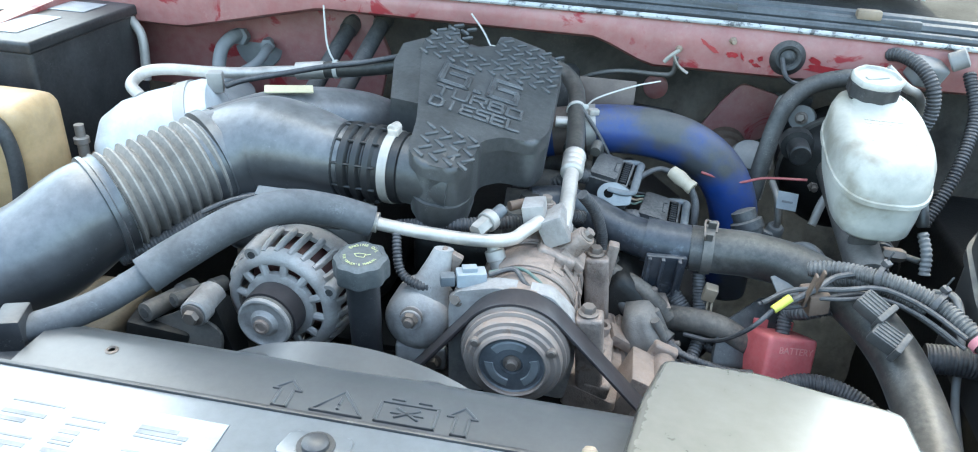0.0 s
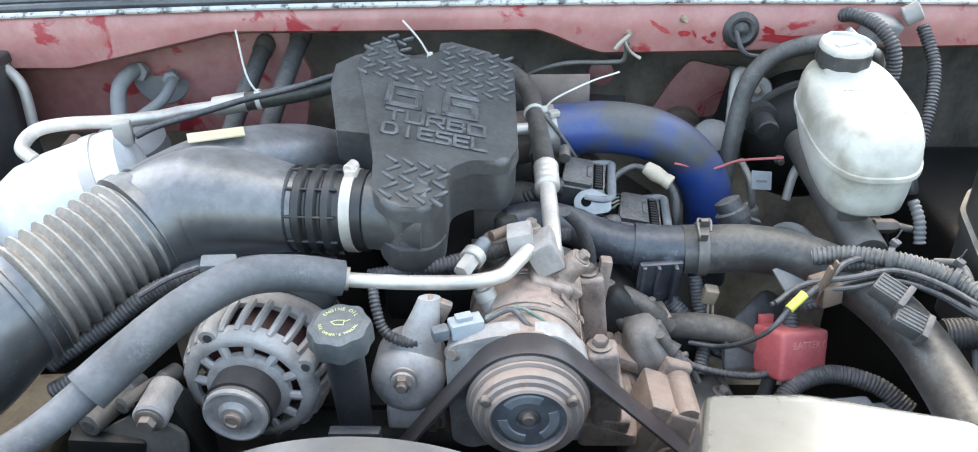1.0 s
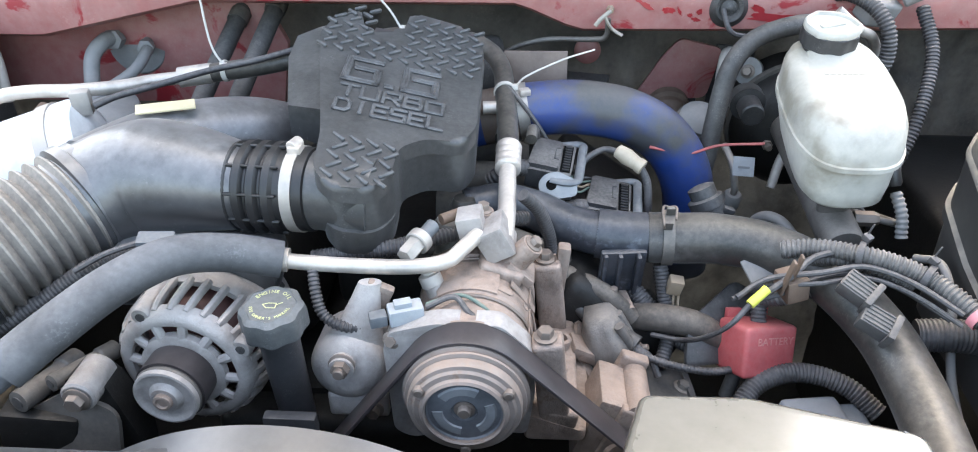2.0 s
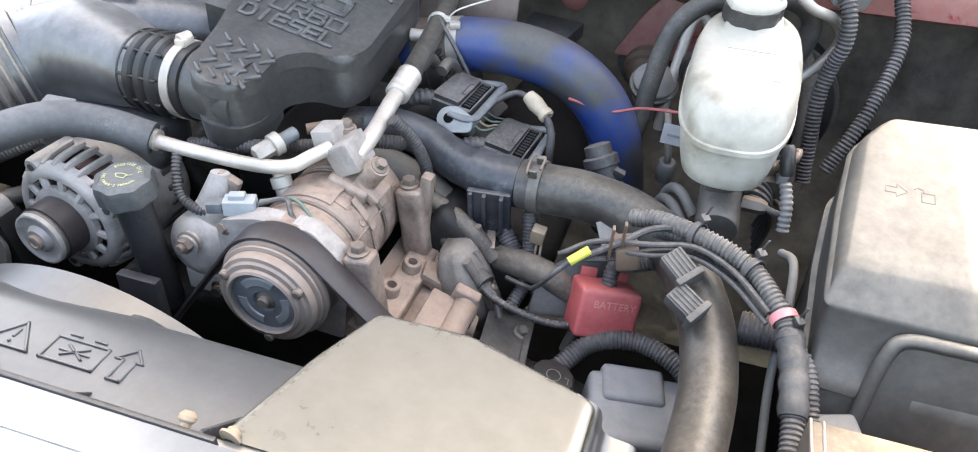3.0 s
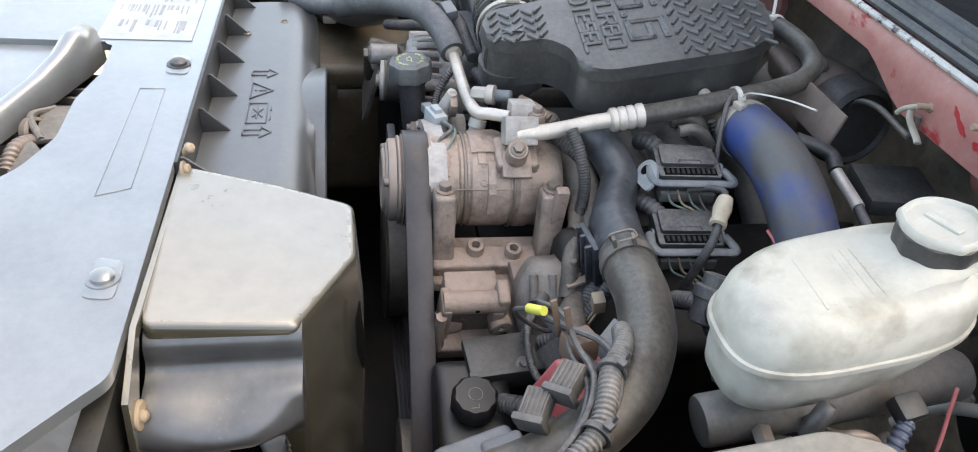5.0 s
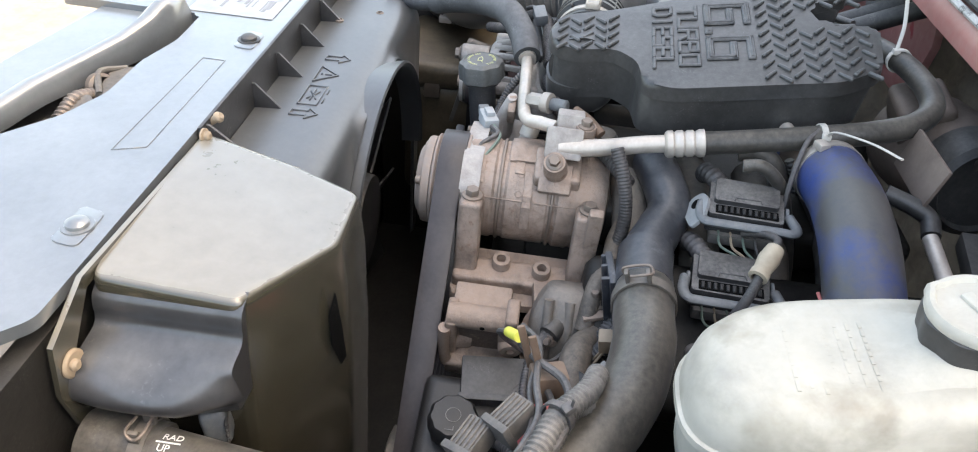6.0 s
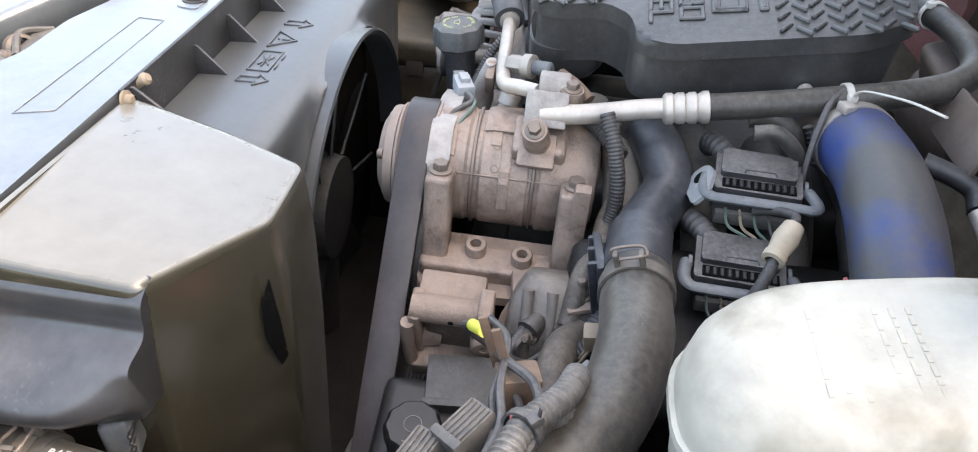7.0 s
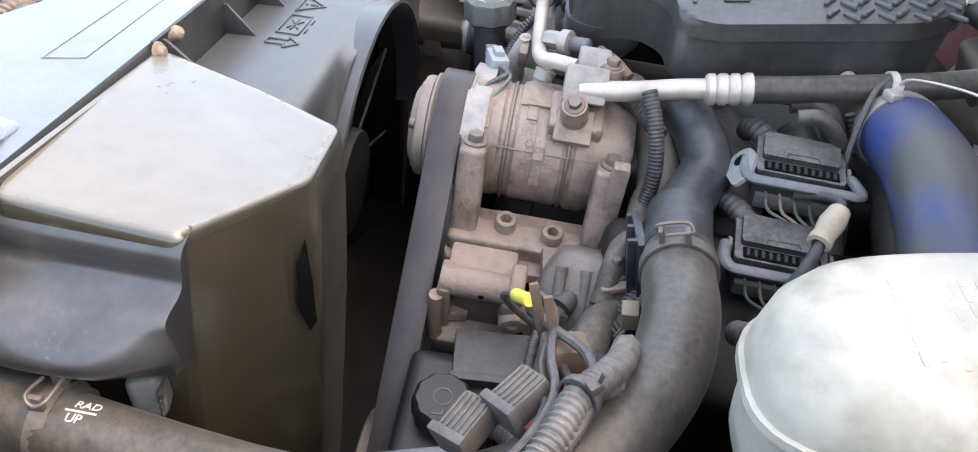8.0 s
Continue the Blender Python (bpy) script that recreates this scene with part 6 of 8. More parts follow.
def build_charge_pipe():
    pipe = thing("charge_pipe", (0.15, 0.43, 1.1), "large blue silicone charge pipe, worn and greasy grey", "charge pipe")
    part("tube", tube([(-0.030, 0.432, 1.135), (0.005, 0.434, 1.143), (0.060, 0.437, 1.152), (0.120, 0.437, 1.154), (0.180, 0.435, 1.142), (0.228, 0.437, 1.108), (0.258, 0.442, 1.055), (0.272, 0.455, 0.98), (0.275, 0.465, 0.90)], 0.0345, 36, 10), M_BLUE, pipe)
    part("band_clamp", sweep([(0.034, 0.4355, 1.1480), (0.048, 0.4364, 1.1502)], 0.0360, 36), M_PALEMETAL, pipe, "bright steel band clamp")
    part("cuff", sweep([(-0.012, 0.4330, 1.1400), (0.010, 0.4345, 1.1440), (0.034, 0.4355, 1.1480)], 0.0352, 36), M_TURBO, pipe, "dusty brown metal cuff")
    part("clamp_screw", box((0.014, 0.012, 0.008), pose(0.042, 0.418, 1.182, 0, 0, 20), 0.002), M_PIPE, pipe)
    part("stub", sweep([(-0.07, 0.43, 1.125), (-0.006, 0.4335, 1.1415)], 0.031, 28), M_STEEL, pipe)
    turbo = thing("turbo_housing", (0.0, 0.62, 1.05), "brown heat-shielded turbocharger duct behind the engine", "turbocharger")
    part("can", lathe([(0.03, -0.09), (0.058, -0.085), (0.062, -0.06), (0.062, 0.01), (0.055, 0.03), (0.03, 0.04)], (-0.060, 0.605, 1.125), (1, 0.1, 0.12), 36), M_TURBO, turbo)
    part("outlet", lathe([(0.04, -0.02), (0.0575, -0.018), (0.0585, 0.012), (0.056, 0.026), (0.048, 0.032), (0.044, 0.026), (0.02, 0.024)], (-0.020, 0.610, 1.130), (1, 0.1, 0.1), 36), M_RUBBER2, turbo)
    part("web", box((0.07, 0.06, 0.05), pose(-0.09, 0.565, 1.170, 20, 10, 0), 0.012, 3), M_TURBO, turbo)
    mod = thing("control_module", (0.11, 0.56, 1.1), "dark dusty flat control module with a hard line", "module")
    part("case", box((0.085, 0.085, 0.022), pose(0.117, 0.609, 1.110, 4, 0, -13), 0.004), M_RUBBER2, mod)
    part("plug", tube([(0.078, 0.480, 1.158), (0.090, 0.505, 1.154), (0.100, 0.520, 1.148), (0.120, 0.518, 1.141)], 0.009, 12), M_BLACKCAP, mod)
    part("ferrule", tube([(0.122, 0.517, 1.140), (0.150, 0.517, 1.135), (0.178, 0.517, 1.130)], 0.0075, 12), M_PIPE, mod, "bright crimped ferrule")
    part("line", tube([(0.178, 0.517, 1.130), (0.21, 0.518, 1.115), (0.24, 0.52, 1.08), (0.26, 0.53, 1.02)], 0.006, 12), M_WIRE, mod)
    shield = thing("heat_shield", (0.06, 0.5, 1.1), "small brown-grey metal shield plate", "shield")
    part("plate", box((0.085, 0.004, 0.045), pose(0.055, 0.515, 1.178, -12, 0, 0), 0.001), M_TURBO, shield)


def build_passenger_side():
    bat = thing("battery", (-0.85, 0.46, 1.0), "black battery with worn white stickers", "battery")
    part("case", box((0.19, 0.27, 0.23), pose(-0.855, 0.465, 1.095), 0.008, 3), M_BLACKCAP, bat)
    part("lid", box((0.198, 0.278, 0.018), pose(-0.855, 0.465, 1.214), 0.005, 3), M_BLACKCAP, bat)
    for x, y, w, d in ((-0.865, 0.415, 0.12, 0.10), (-0.85, 0.535, 0.11, 0.06)):
        part("sticker", box((w, d, 0.001), pose(x, y, 1.2238), 0.0002, 1), M_PAPER, bat, "white sticker")
    part("terminal", lathe([(0.012, 0), (0.012, 0.012), (0.009, 0.02)], (-0.775, 0.58, 1.195), (0.4, 0, 1), 14), M_PALEMETAL, bat)
    part("cable", tube([(-0.765, 0.58, 1.20), (-0.742, 0.57, 1.17), (-0.74, 0.56, 1.10)], 0.008, 12), M_PALEMETAL, bat)
    tank = thing("coolant_tank", (-0.72, 0.24, 0.95), "yellowed translucent plastic coolant tank", "tank")
    part("shell", box((0.15, 0.10, 0.26), pose(-0.755, 0.235, 1.05, 0, 0, 0), 0.03, 4), M_TAN, tank)
    part("strap", tube([(-0.80, 0.19, 1.18), (-0.755, 0.178, 1.188), (-0.70, 0.18, 1.16), (-0.685, 0.175, 1.10), (-0.70, 0.17, 1.03), (-0.76, 0.16, 0.99)], 0.0095, 14), M_RUBBER2, tank, "black rubber hose over the tank")
    br = thing("battery_tray_arm", (-0.68, 0.35, 1.0), "rusty brown support bar beside the battery", "support bar")
    part("bar", tube([(-0.72, 0.15, 1.00), (-0.69, 0.30, 1.05), (-0.66, 0.42, 1.09), (-0.64, 0.50, 1.12)], 0.011, 10, flat=0.6), M_RUST, br)
    part("stud", lathe([(0.008, 0), (0.008, 0.02), (0.011, 0.022), (0.011, 0.03), (0.007, 0.032), (0.007, 0.05)], (-0.69, 0.31, 1.065), (0, 0, 1), 14), M_PALEMETAL, br)
    can = thing("accumulator_canister", (-0.56, 0.33, 1.0), "large white metal air-conditioning canister lying on its side", "canister")
    part("shell", lathe([(0.004, -0.125), (0.035, -0.118), (0.062, -0.098), (0.076, -0.066), (0.080, -0.03), (0.080, 0.05), (0.076, 0.062), (0.05, 0.07)], (-0.545, 0.345, 1.095), (0.93, 0.30, 0.25), 44), M_CAN, can)
    part("band", lathe([(0.0800, 0.018), (0.0825, 0.018), (0.0825, 0.034), (0.0800, 0.034)], (-0.545, 0.345, 1.095), (0.93, 0.30, 0.25), 44, hole=True), M_PALEMETAL, can, "grey metal strap")
    part("lug", box((0.022, 0.018, 0.03), pose(-0.497, 0.365, 1.183, 0, 0, 20), 0.003), M_PALEMETAL, can)
    # air-conditioning lines on the red bulkhead
    ac = thing("ac_lines", (-0.57, 0.66, 1.1), "grey air-conditioning lines entering through an oval plate", "pipes")
    part("plate", lathe([(0.048, 0), (0.050, 0.004), (0.046, 0.010), (0.02, 0.011)], (-0.575, 0.674, 1.155), (0, -1, 0.1), 32), M_GREYDUST, ac)
    part("pipe", tube([(-0.60, 0.665, 1.165), (-0.605, 0.635, 1.172), (-0.618, 0.61, 1.155), (-0.62, 0.59, 1.115), (-0.62, 0.57, 1.07)], 0.0115, 16), M_GREYDUST, ac)
    part("pipe", tube([(-0.555, 0.665, 1.160), (-0.545, 0.635, 1.155), (-0.555, 0.60, 1.135), (-0.60, 0.56, 1.11), (-0.64, 0.52, 1.09)], 0.0085, 16), M_GREYDUST, ac)
    part("nut", lathe([(0.014, 0), (0.016, 0.002), (0.016, 0.014), (0.012, 0.016)], (-0.60, 0.655, 1.167), (0, -1, 0.2), 6), M_GREYDUST, ac)
    part("nut", lathe([(0.011, 0), (0.013, 0.002), (0.013, 0.012), (0.010, 0.014)], (-0.550, 0.650, 1.158), (0.2, -1, 0), 6), M_GREYDUST, ac)
    part("dome", lathe([(0.06, 0), (0.058, 0.02), (0.04, 0.035), (0.01, 0.04)], (-0.60, 0.56, 1.07), (0, -0.2, 1), 28), M_GREYDUST, ac)
    for x, lab in ((-0.393, 0), (-0.333, 1)):
        hh = thing("heater_hose", (x, 0.6, 1.1), "dusty black heater hose clamped at the bulkhead", "hose", "heater hoses")
        z = 1.204 if lab == 0 else 1.219
        part("rubber", tube([(x, 0.68, z + 0.012), (x - 0.004, 0.645, z - 0.004), (x - 0.014, 0.58, z - 0.04), (x - 0.025, 0.50, z - 0.085), (x - 0.03, 0.42, z - 0.14)], 0.0135, 18), M_RUBBER2, hh)
        part("band_clamp", sweep([(x - 0.002, 0.662, z + 0.004), (x - 0.005, 0.645, z - 0.005)], 0.0155, 20), M_DARKSTEEL, hh)
    vac = thing("vacuum_line", (-0.4, 0.45, 1.15), "thin black vacuum line along the pipes", "line")
    part("line", tube([(-0.21, 0.50, 1.222), (-0.30, 0.46, 1.206), (-0.36, 0.44, 1.198), (-0.42, 0.405, 1.190), (-0.46, 0.38, 1.185), (-0.48, 0.36, 1.18)], 0.0042, 10), M_WIRE, vac)


def build_air_box():
    ab = thing("air_filter_box", (-0.62, 0.02, 0.60), "dusty air filter box low beside the radiator, coloured brown for sunlight", "air filter box")
    part("case", box((0.26, 0.30, 0.24), pose(-0.63, 0.02, 0.80, 0, 0, 4), 0.03, 4), M_AIRBOX, ab)
    part("lid", box((0.27, 0.31, 0.05), pose(-0.63, 0.02, 0.935, 0, 0, 4), 0.018, 3), M_AIRBOX, ab)
    for s in (-1, 1):
        part("clip", box((0.012, 0.03, 0.05), pose(-0.495, 0.02 + 0.09 * s, 0.92, 0, 0, 4), 0.003), M_STEEL, ab, "steel spring clip")
    # sunlit upper housing that takes the intake duct
    part("neck", lathe([(0.060, -0.01), (0.071, -0.008), (0.071, 0.018), (0.078, 0.026), (0.080, 0.07), (0.05, 0.075)], (-0.672, -0.044, 1.041), Vector((-0.055, -0.022, -0.010)).normalized(), 44), M_DUCT, ab, "black round inlet neck")
    part("upper_housing", box((0.17, 0.30, 0.16), pose(-0.80, -0.06, 1.00, 0, 6, 8), 0.035, 5), M_DUCT, ab, "black upper housing")
    for k in range(3):
        part("rib", box((0.13, 0.006, 0.010), pose(-0.80, -0.13 + 0.07 * k, 1.081, 0, 6, 8), 0.002), M_DUCT, ab)


# brown put in for the warm sunlight that does not reach this box
M_AIRBOX = surface("brown_box_plastic", (0.055, 0.044, 0.03), 0.4, dust=0.3, dust_colour=(0.21, 0.165, 0.11), bump=0.1, grime=0.4)
M_LETTER = surface("letter_plastic", (0.022, 0.022, 0.022), 0.36, dust=0.22, dust_colour=(0.27, 0.27, 0.27), bump=0.15)
M_BELLOWS = surface("bellows_plastic", (0.11, 0.10, 0.095), 0.45, dust=0.5, dust_colour=(0.38, 0.335, 0.285), bump=0.1)
M_TURBO = surface("turbo_shield", (0.16, 0.12, 0.10), 0.6, metal=0.3, dust=0.4, dust_colour=(0.22, 0.17, 0.14), bump=0.3)
M_GREYDUST = surface("dusty_grey_metal", (0.22, 0.22, 0.22), 0.6, dust=0.5, dust_colour=(0.28, 0.26, 0.24), bump=0.2)
M_RUST = surface("rusty_bar", (0.15, 0.09, 0.06), 0.7, dust=0.4, dust_colour=(0.22, 0.16, 0.12), bump=0.4)


def build_under_intake():
    # dark parts below the intake, between it and the alternator
    res = thing("resonator", (-0.28, 0.15, 1.08), "dark plastic resonator under the intake elbow", "resonator")
    part("shell", box((0.17, 0.085, 0.060), pose(-0.285, 0.155, 1.098, 0, 0, 8), 0.025, 4), M_DUCT, res)
    part("lip", box((0.13, 0.012, 0.012), pose(-0.285, 0.115, 1.118, 0, 0, 8), 0.004), M_PLASTIC, res)
    for pts, r, lab in (([(-0.46, 0.05, 1.075), (-0.41, 0.085, 1.098), (-0.36, 0.11, 1.125), (-0.30, 0.125, 1.135), (-0.24, 0.130, 1.132), (-0.19, 0.135, 1.125)], 0.011, "ribbed black conduit under the intake"),
                        ([(-0.45, 0.03, 1.06), (-0.39, 0.055, 1.085), (-0.345, 0.075, 1.105), (-0.32, 0.095, 1.115)], 0.010, "second ribbed conduit under the intake"),
                        ([(-0.16, 0.135, 1.118), (-0.12, 0.142, 1.122), (-0.075, 0.150, 1.125), (-0.045, 0.165, 1.128)], 0.0105, "ribbed conduit in front of the cover"),
                        ([(-0.08, 0.175, 1.110), (-0.03, 0.19, 1.115), (0.02, 0.215, 1.118), (0.05, 0.235, 1.11)], 0.010, "ribbed conduit behind the compressor")):
        ob = thing("ribbed_conduit", pts[0], lab, "conduit", "conduits round the engine")
        part("conduit", corrugated(pts, r * 0.85, 0.0040, 0.0010), M_WIRE, ob)
    plug = thing("grey_sensor_plug", (-0.30, 0.12, 1.14), "dusty grey sensor plug under the elbow", "plug")
    part("shell", box((0.034, 0.018, 0.016), pose(-0.300, 0.112, 1.148, 10, 6, 12), 0.003), M_GREYCONN, plug)
    part("tail", tube([(-0.318, 0.110, 1.148), (-0.345, 0.10, 1.142), (-0.375, 0.09, 1.128)], 0.003, 8), M_WIRE, plug)
    for x, y, z, ax, r in ((-0.405, 0.02, 1.045, (-0.3, -1, 0.1), 0.011), (-0.375, 0.03, 1.06, (-0.4, -1, 0.2), 0.008)):
        st = thing("pipe_end", (x, y, z), "grey open pipe end beside the alternator", "pipe end", "pipe ends")
        part("tube", lathe([(r * 0.6, 0.0), (r, 0.001), (r, 0.05), (r * 1.2, 0.052), (r * 1.2, 0.07)], (x, y - 0.02, z), (-Vector(ax)).normalized(), 20), M_DARKSTEEL, st)
        # black disc painting the shade inside the open pipe
        part("bore", lathe([(r * 0.55, -0.0008), (r * 0.55, 0.0008)], (x, y - 0.02, z), (-Vector(ax)).normalized(), 16), M_RUBBER2, st)
    shield = thing("dark_bracket", (-0.36, 0.05, 0.95), "dark stamped bracket low beside the alternator", "bracket")
    part("plate", slab([(-0.06, -0.05), (0.05, -0.06), (0.055, 0.03), (0.01, 0.05), (-0.05, 0.02)], 0, 0.006, Matrix(((1, 0, 0, -0.375), (0, 0.25, 0.97, 0.0), (0, 0.97, -0.25, 1.00), (0, 0, 0, 1))), 0.002, round_corners=0.012), M_DARKSTEEL, shield)
    # sensor and fittings on the compressor's passenger side
    sen = thing("pressure_sensor", (-0.045, 0.135, 1.135), "pale pressure sensor fitting with a black plug", "sensor")
    part("hex", lathe([(0.008, -0.02), (0.0095, -0.018), (0.0095, 0.0), (0.007, 0.001)], (-0.055, 0.132, 1.140), (0.5, 1, 0.2), 6), M_PALEMETAL, sen)
    part("collar", lathe([(0.0115, 0.0), (0.0125, 0.001), (0.0125, 0.010), (0.009, 0.011)], (-0.055, 0.132, 1.140), (0.5, 1, 0.2), 20), M_PALEMETAL, sen)
    part("plug", lathe([(0.006, 0.010), (0.0075, 0.012), (0.0075, 0.030), (0.005, 0.032)], (-0.055, 0.132, 1.140), (0.5, 1, 0.2), 14), M_GREYCONN, sen)
    part("pipe", tube([(-0.035, 0.17, 1.145), (-0.015, 0.185, 1.145), (0.0, 0.2, 1.138)], 0.006, 10), M_RUST, sen)
    # fuel lines and bracket behind the compressor
    for k, (x, r) in enumerate(((0.024, 0.0115), (0.056, 0.007))):
        fl = thing("fuel_line", (x, 0.36, 1.1), "dusty brown hose rising behind the connectors", "line", "lines behind the connectors")
        part("line", tube([(x - 0.004, 0.345, 1.152), (x - 0.002, 0.365, 1.155), (x, 0.388, 1.135), (x, 0.404, 1.10), (x + 0.004, 0.42, 1.05), (x + 0.01, 0.43, 1.0)], r, 14), M_RUBBER, fl)
    sw = thing("spring_fitting", (0.03, 0.40, 1.12), "small ribbed fitting beside the pipe", "fitting")
    part("body", corrugated([(0.034, 0.414, 1.118), (0.030, 0.405, 1.140), (0.026, 0.398, 1.153)], 0.006, 0.005, 0.0014), M_BLACKCAP, sw)
    lead = thing("tie_lead", (0.025, 0.42, 1.1), "thin black lead hanging from the hose tie", "lead")
    part("lead", tube([(0.020, 0.418, 1.188), (0.035, 0.405, 1.178), (0.058, 0.395, 1.15), (0.075, 0.392, 1.12), (0.09, 0.395, 1.07)], 0.0028, 8), M_WIRE, lead)
    man = thing("intake_manifold", (-0.02, 0.35, 1.02), "grey dusty intake manifold runners", "manifold")
    for k in range(4):
        part("runner", tube([(-0.06, 0.24 + 0.075 * k, 1.075), (0.02, 0.245 + 0.075 * k, 1.070), (0.09, 0.25 + 0.075 * k, 1.03), (0.13, 0.25 + 0.075 * k, 0.98)], 0.022, 14), M_GREASE2, man)


M_GREASE2 = surface("dusty_manifold", (0.10, 0.095, 0.09), 0.6, metal=0.3, dust=0.5, dust_colour=(0.20, 0.17, 0.14), bump=0.4)
build_cover()
build_air_box()
build_under_intake()
build_intake()
build_charge_pipe()
build_passenger_side()


# ---- driver's side: brake reservoir, fuse box, connectors, looms ----
def build_reservoir():
    res = thing("brake_fluid_reservoir", (0.395, 0.34, 1.09), "translucent white plastic brake fluid reservoir, stained", "reservoir")
    cx, cy = 0.395, 0.343

    def ring(h, hx, hy, dy=0.0, n=48):
        out = []
        for k in range(n):
            a = 2 * math.pi * k / n
            c, s = math.cos(a), math.sin(a)
            e = 0.68
            x = cx + hx * math.copysign(abs(c) ** e, c)
            y = cy + dy + hy * math.copysign(abs(s) ** e, s)
            out.append(Vector((x, y, 1.168 + 0.22 * (y - 0.247) + h)))
        return out
    top = loft([ring(0.002, 0.0580, 0.096), ring(0.010, 0.0585, 0.0955), ring(0.028, 0.0570, 0.093, 0.001), ring(0.039, 0.0530, 0.087, 0.003), ring(0.0445, 0.0470, 0.077, 0.006), ring(0.0465, 0.0390, 0.056, 0.022), ring(0.0452, 0.0310, 0.034, 0.053), ring(0.052, 0.0275, 0.028, 0.060)])
    body = part("upper_shell", top, M_WHITE, res, smooth=60)
    part("lower_shell", loft([ring(-0.002, 0.0560, 0.093), ring(-0.018, 0.0550, 0.090, -0.001), ring(-0.034, 0.0525, 0.080, -0.010), ring(-0.050, 0.0470, 0.062, -0.026), ring(-0.059, 0.0380, 0.046, -0.032), ring(-0.063, 0.02, 0.03, -0.034)]), M_WHITE, res, smooth=60)
    part("seam", loft([ring(-0.0035, 0.0560, 0.0935), ring(-0.0025, 0.0600, 0.0985), ring(0.0025, 0.0600, 0.0985), ring(0.0035, 0.0570, 0.0945)]), M_WHITE, res)
    up = Vector((0.0, -0.16, 1)).normalized()
    c = Vector((0.390, 0.404, 1.256))
    cap = part("cap", lathe([(0.026, -0.014), (0.0285, -0.012), (0.0290, -0.006), (0.0312, -0.004), (0.0316, 0.004), (0.0312, 0.0125), (0.030, 0.0135), (0.020, 0.014)], c, up, 90, wave=lambda a: 1 + 0.025 * math.cos(9 * a)), M_BLACKCAP, res, "black ribbed screw cap")
    disc = part("cap_top", lathe([(0.026, 0.0125), (0.0305, 0.0132), (0.0312, 0.0150), (0.0308, 0.0190), (0.0290, 0.0212), (0.0262, 0.0210), (0.0248, 0.0180), (0.0120, 0.0172), (0.002, 0.0172)], c, up, 84, wave=lambda a: 1 + 0.07 * max(0.0, math.cos(3 * a + 0.6)) ** 10), M_WHITE2, cap, "off-white dished cap top with lugs")
    part("grip", box((0.030, 0.008, 0.003), frame_on(c + up * 0.0182, up, 20), 0.0014, 2), M_WHITE2, disc, "dirty raised grip")
    # moulded notes on the sloping top, unreadable
    bars = bmesh.new()
    rnd = random.Random(5)
    for k in range(7):
        y = 0.302 + 0.0075 * k
        x = 0.372
        while x < 0.425:
            w = rnd.uniform(0.003, 0.009)
            z = 1.168 + 0.22 * (y - 0.247) + 0.0458
            box((w, 0.0022, 0.0009), pose(x + w / 2, y, z, 12, 0, 0), 0, 1, bars)
            x += w + 0.002
    tagged(part("moulded_note", bars, M_WHITE, body), kind="stuff")
    mast = thing("master_cylinder", (0.395, 0.35, 1.05), "grey-black brake master cylinder under the reservoir", "master cylinder")
    part("bore", lathe([(0.012, -0.004), (0.022, -0.003), (0.0235, 0.0), (0.0235, 0.24), (0.02, 0.245)], (0.402, 0.258, 1.068), (-0.02, 1, 0.16), 32), M_DARKSTEEL, mast)
    for y, r in ((0.30, 0.017), (0.375, 0.015)):
        part("neck", lathe([(r, -0.045), (r, 0.01)], (0.398, y, 1.112 + 0.2 * (y - 0.3)), (0, -0.16, 1), 20), M_DARKSTEEL, mast)
    part("line_nut", lathe([(0.009, 0), (0.009, 0.02), (0.006, 0.026)], (0.425, 0.30, 1.08), (1, -0.2, 0.1), 6), M_STEEL, mast)
    part("brake_line", tube([(0.445, 0.295, 1.083), (0.465, 0.29, 1.08), (0.475, 0.31, 1.07), (0.47, 0.36, 1.05), (0.46, 0.42, 1.02)], 0.004, 10), M_DARKSTEEL, mast)
    part("brake_line", tube([(0.425, 0.34, 1.09), (0.462, 0.33, 1.12), (0.472, 0.345, 1.130), (0.468, 0.37, 1.11), (0.455, 0.40, 1.06)], 0.0045, 10), M_STEEL, mast)
    boo = thing("brake_booster", (0.40, 0.6, 1.0), "black brake booster drum on the bulkhead", "brake booster")
    part("drum", lathe([(0.03, -0.02), (0.07, -0.01), (0.090, 0.012), (0.095, 0.04), (0.095, 0.09), (0.08, 0.10)], (0.44, 0.56, 1.06), (0, 1, 0.1), 44), M_GREASE, boo)
    part("rim", lathe([(0.092, 0.036), (0.100, 0.036), (0.100, 0.046), (0.092, 0.046)], (0.44, 0.56, 1.06), (0, 1, 0.1), 44, hole=True), M_DARKSTEEL, boo)
    part("check_valve", lathe([(0.014, -0.05), (0.016, -0.048), (0.016, -0.02), (0.024, -0.018), (0.024, 0.0)], (0.345, 0.535, 1.13), (0, 1, 0.1), 20), M_BLACKCAP, boo)
    for dx in (-0.05, 0.05):
        part("nut", bolt((0.44 + dx, 0.553, 1.055), (0, -1, 0), 0.008, 0.012, shank=0.008), M_STEEL, boo)
    vv = thing("vacuum_valve", (0.27, 0.55, 1.0), "dusty round vacuum valve below the bulkhead gusset", "valve")
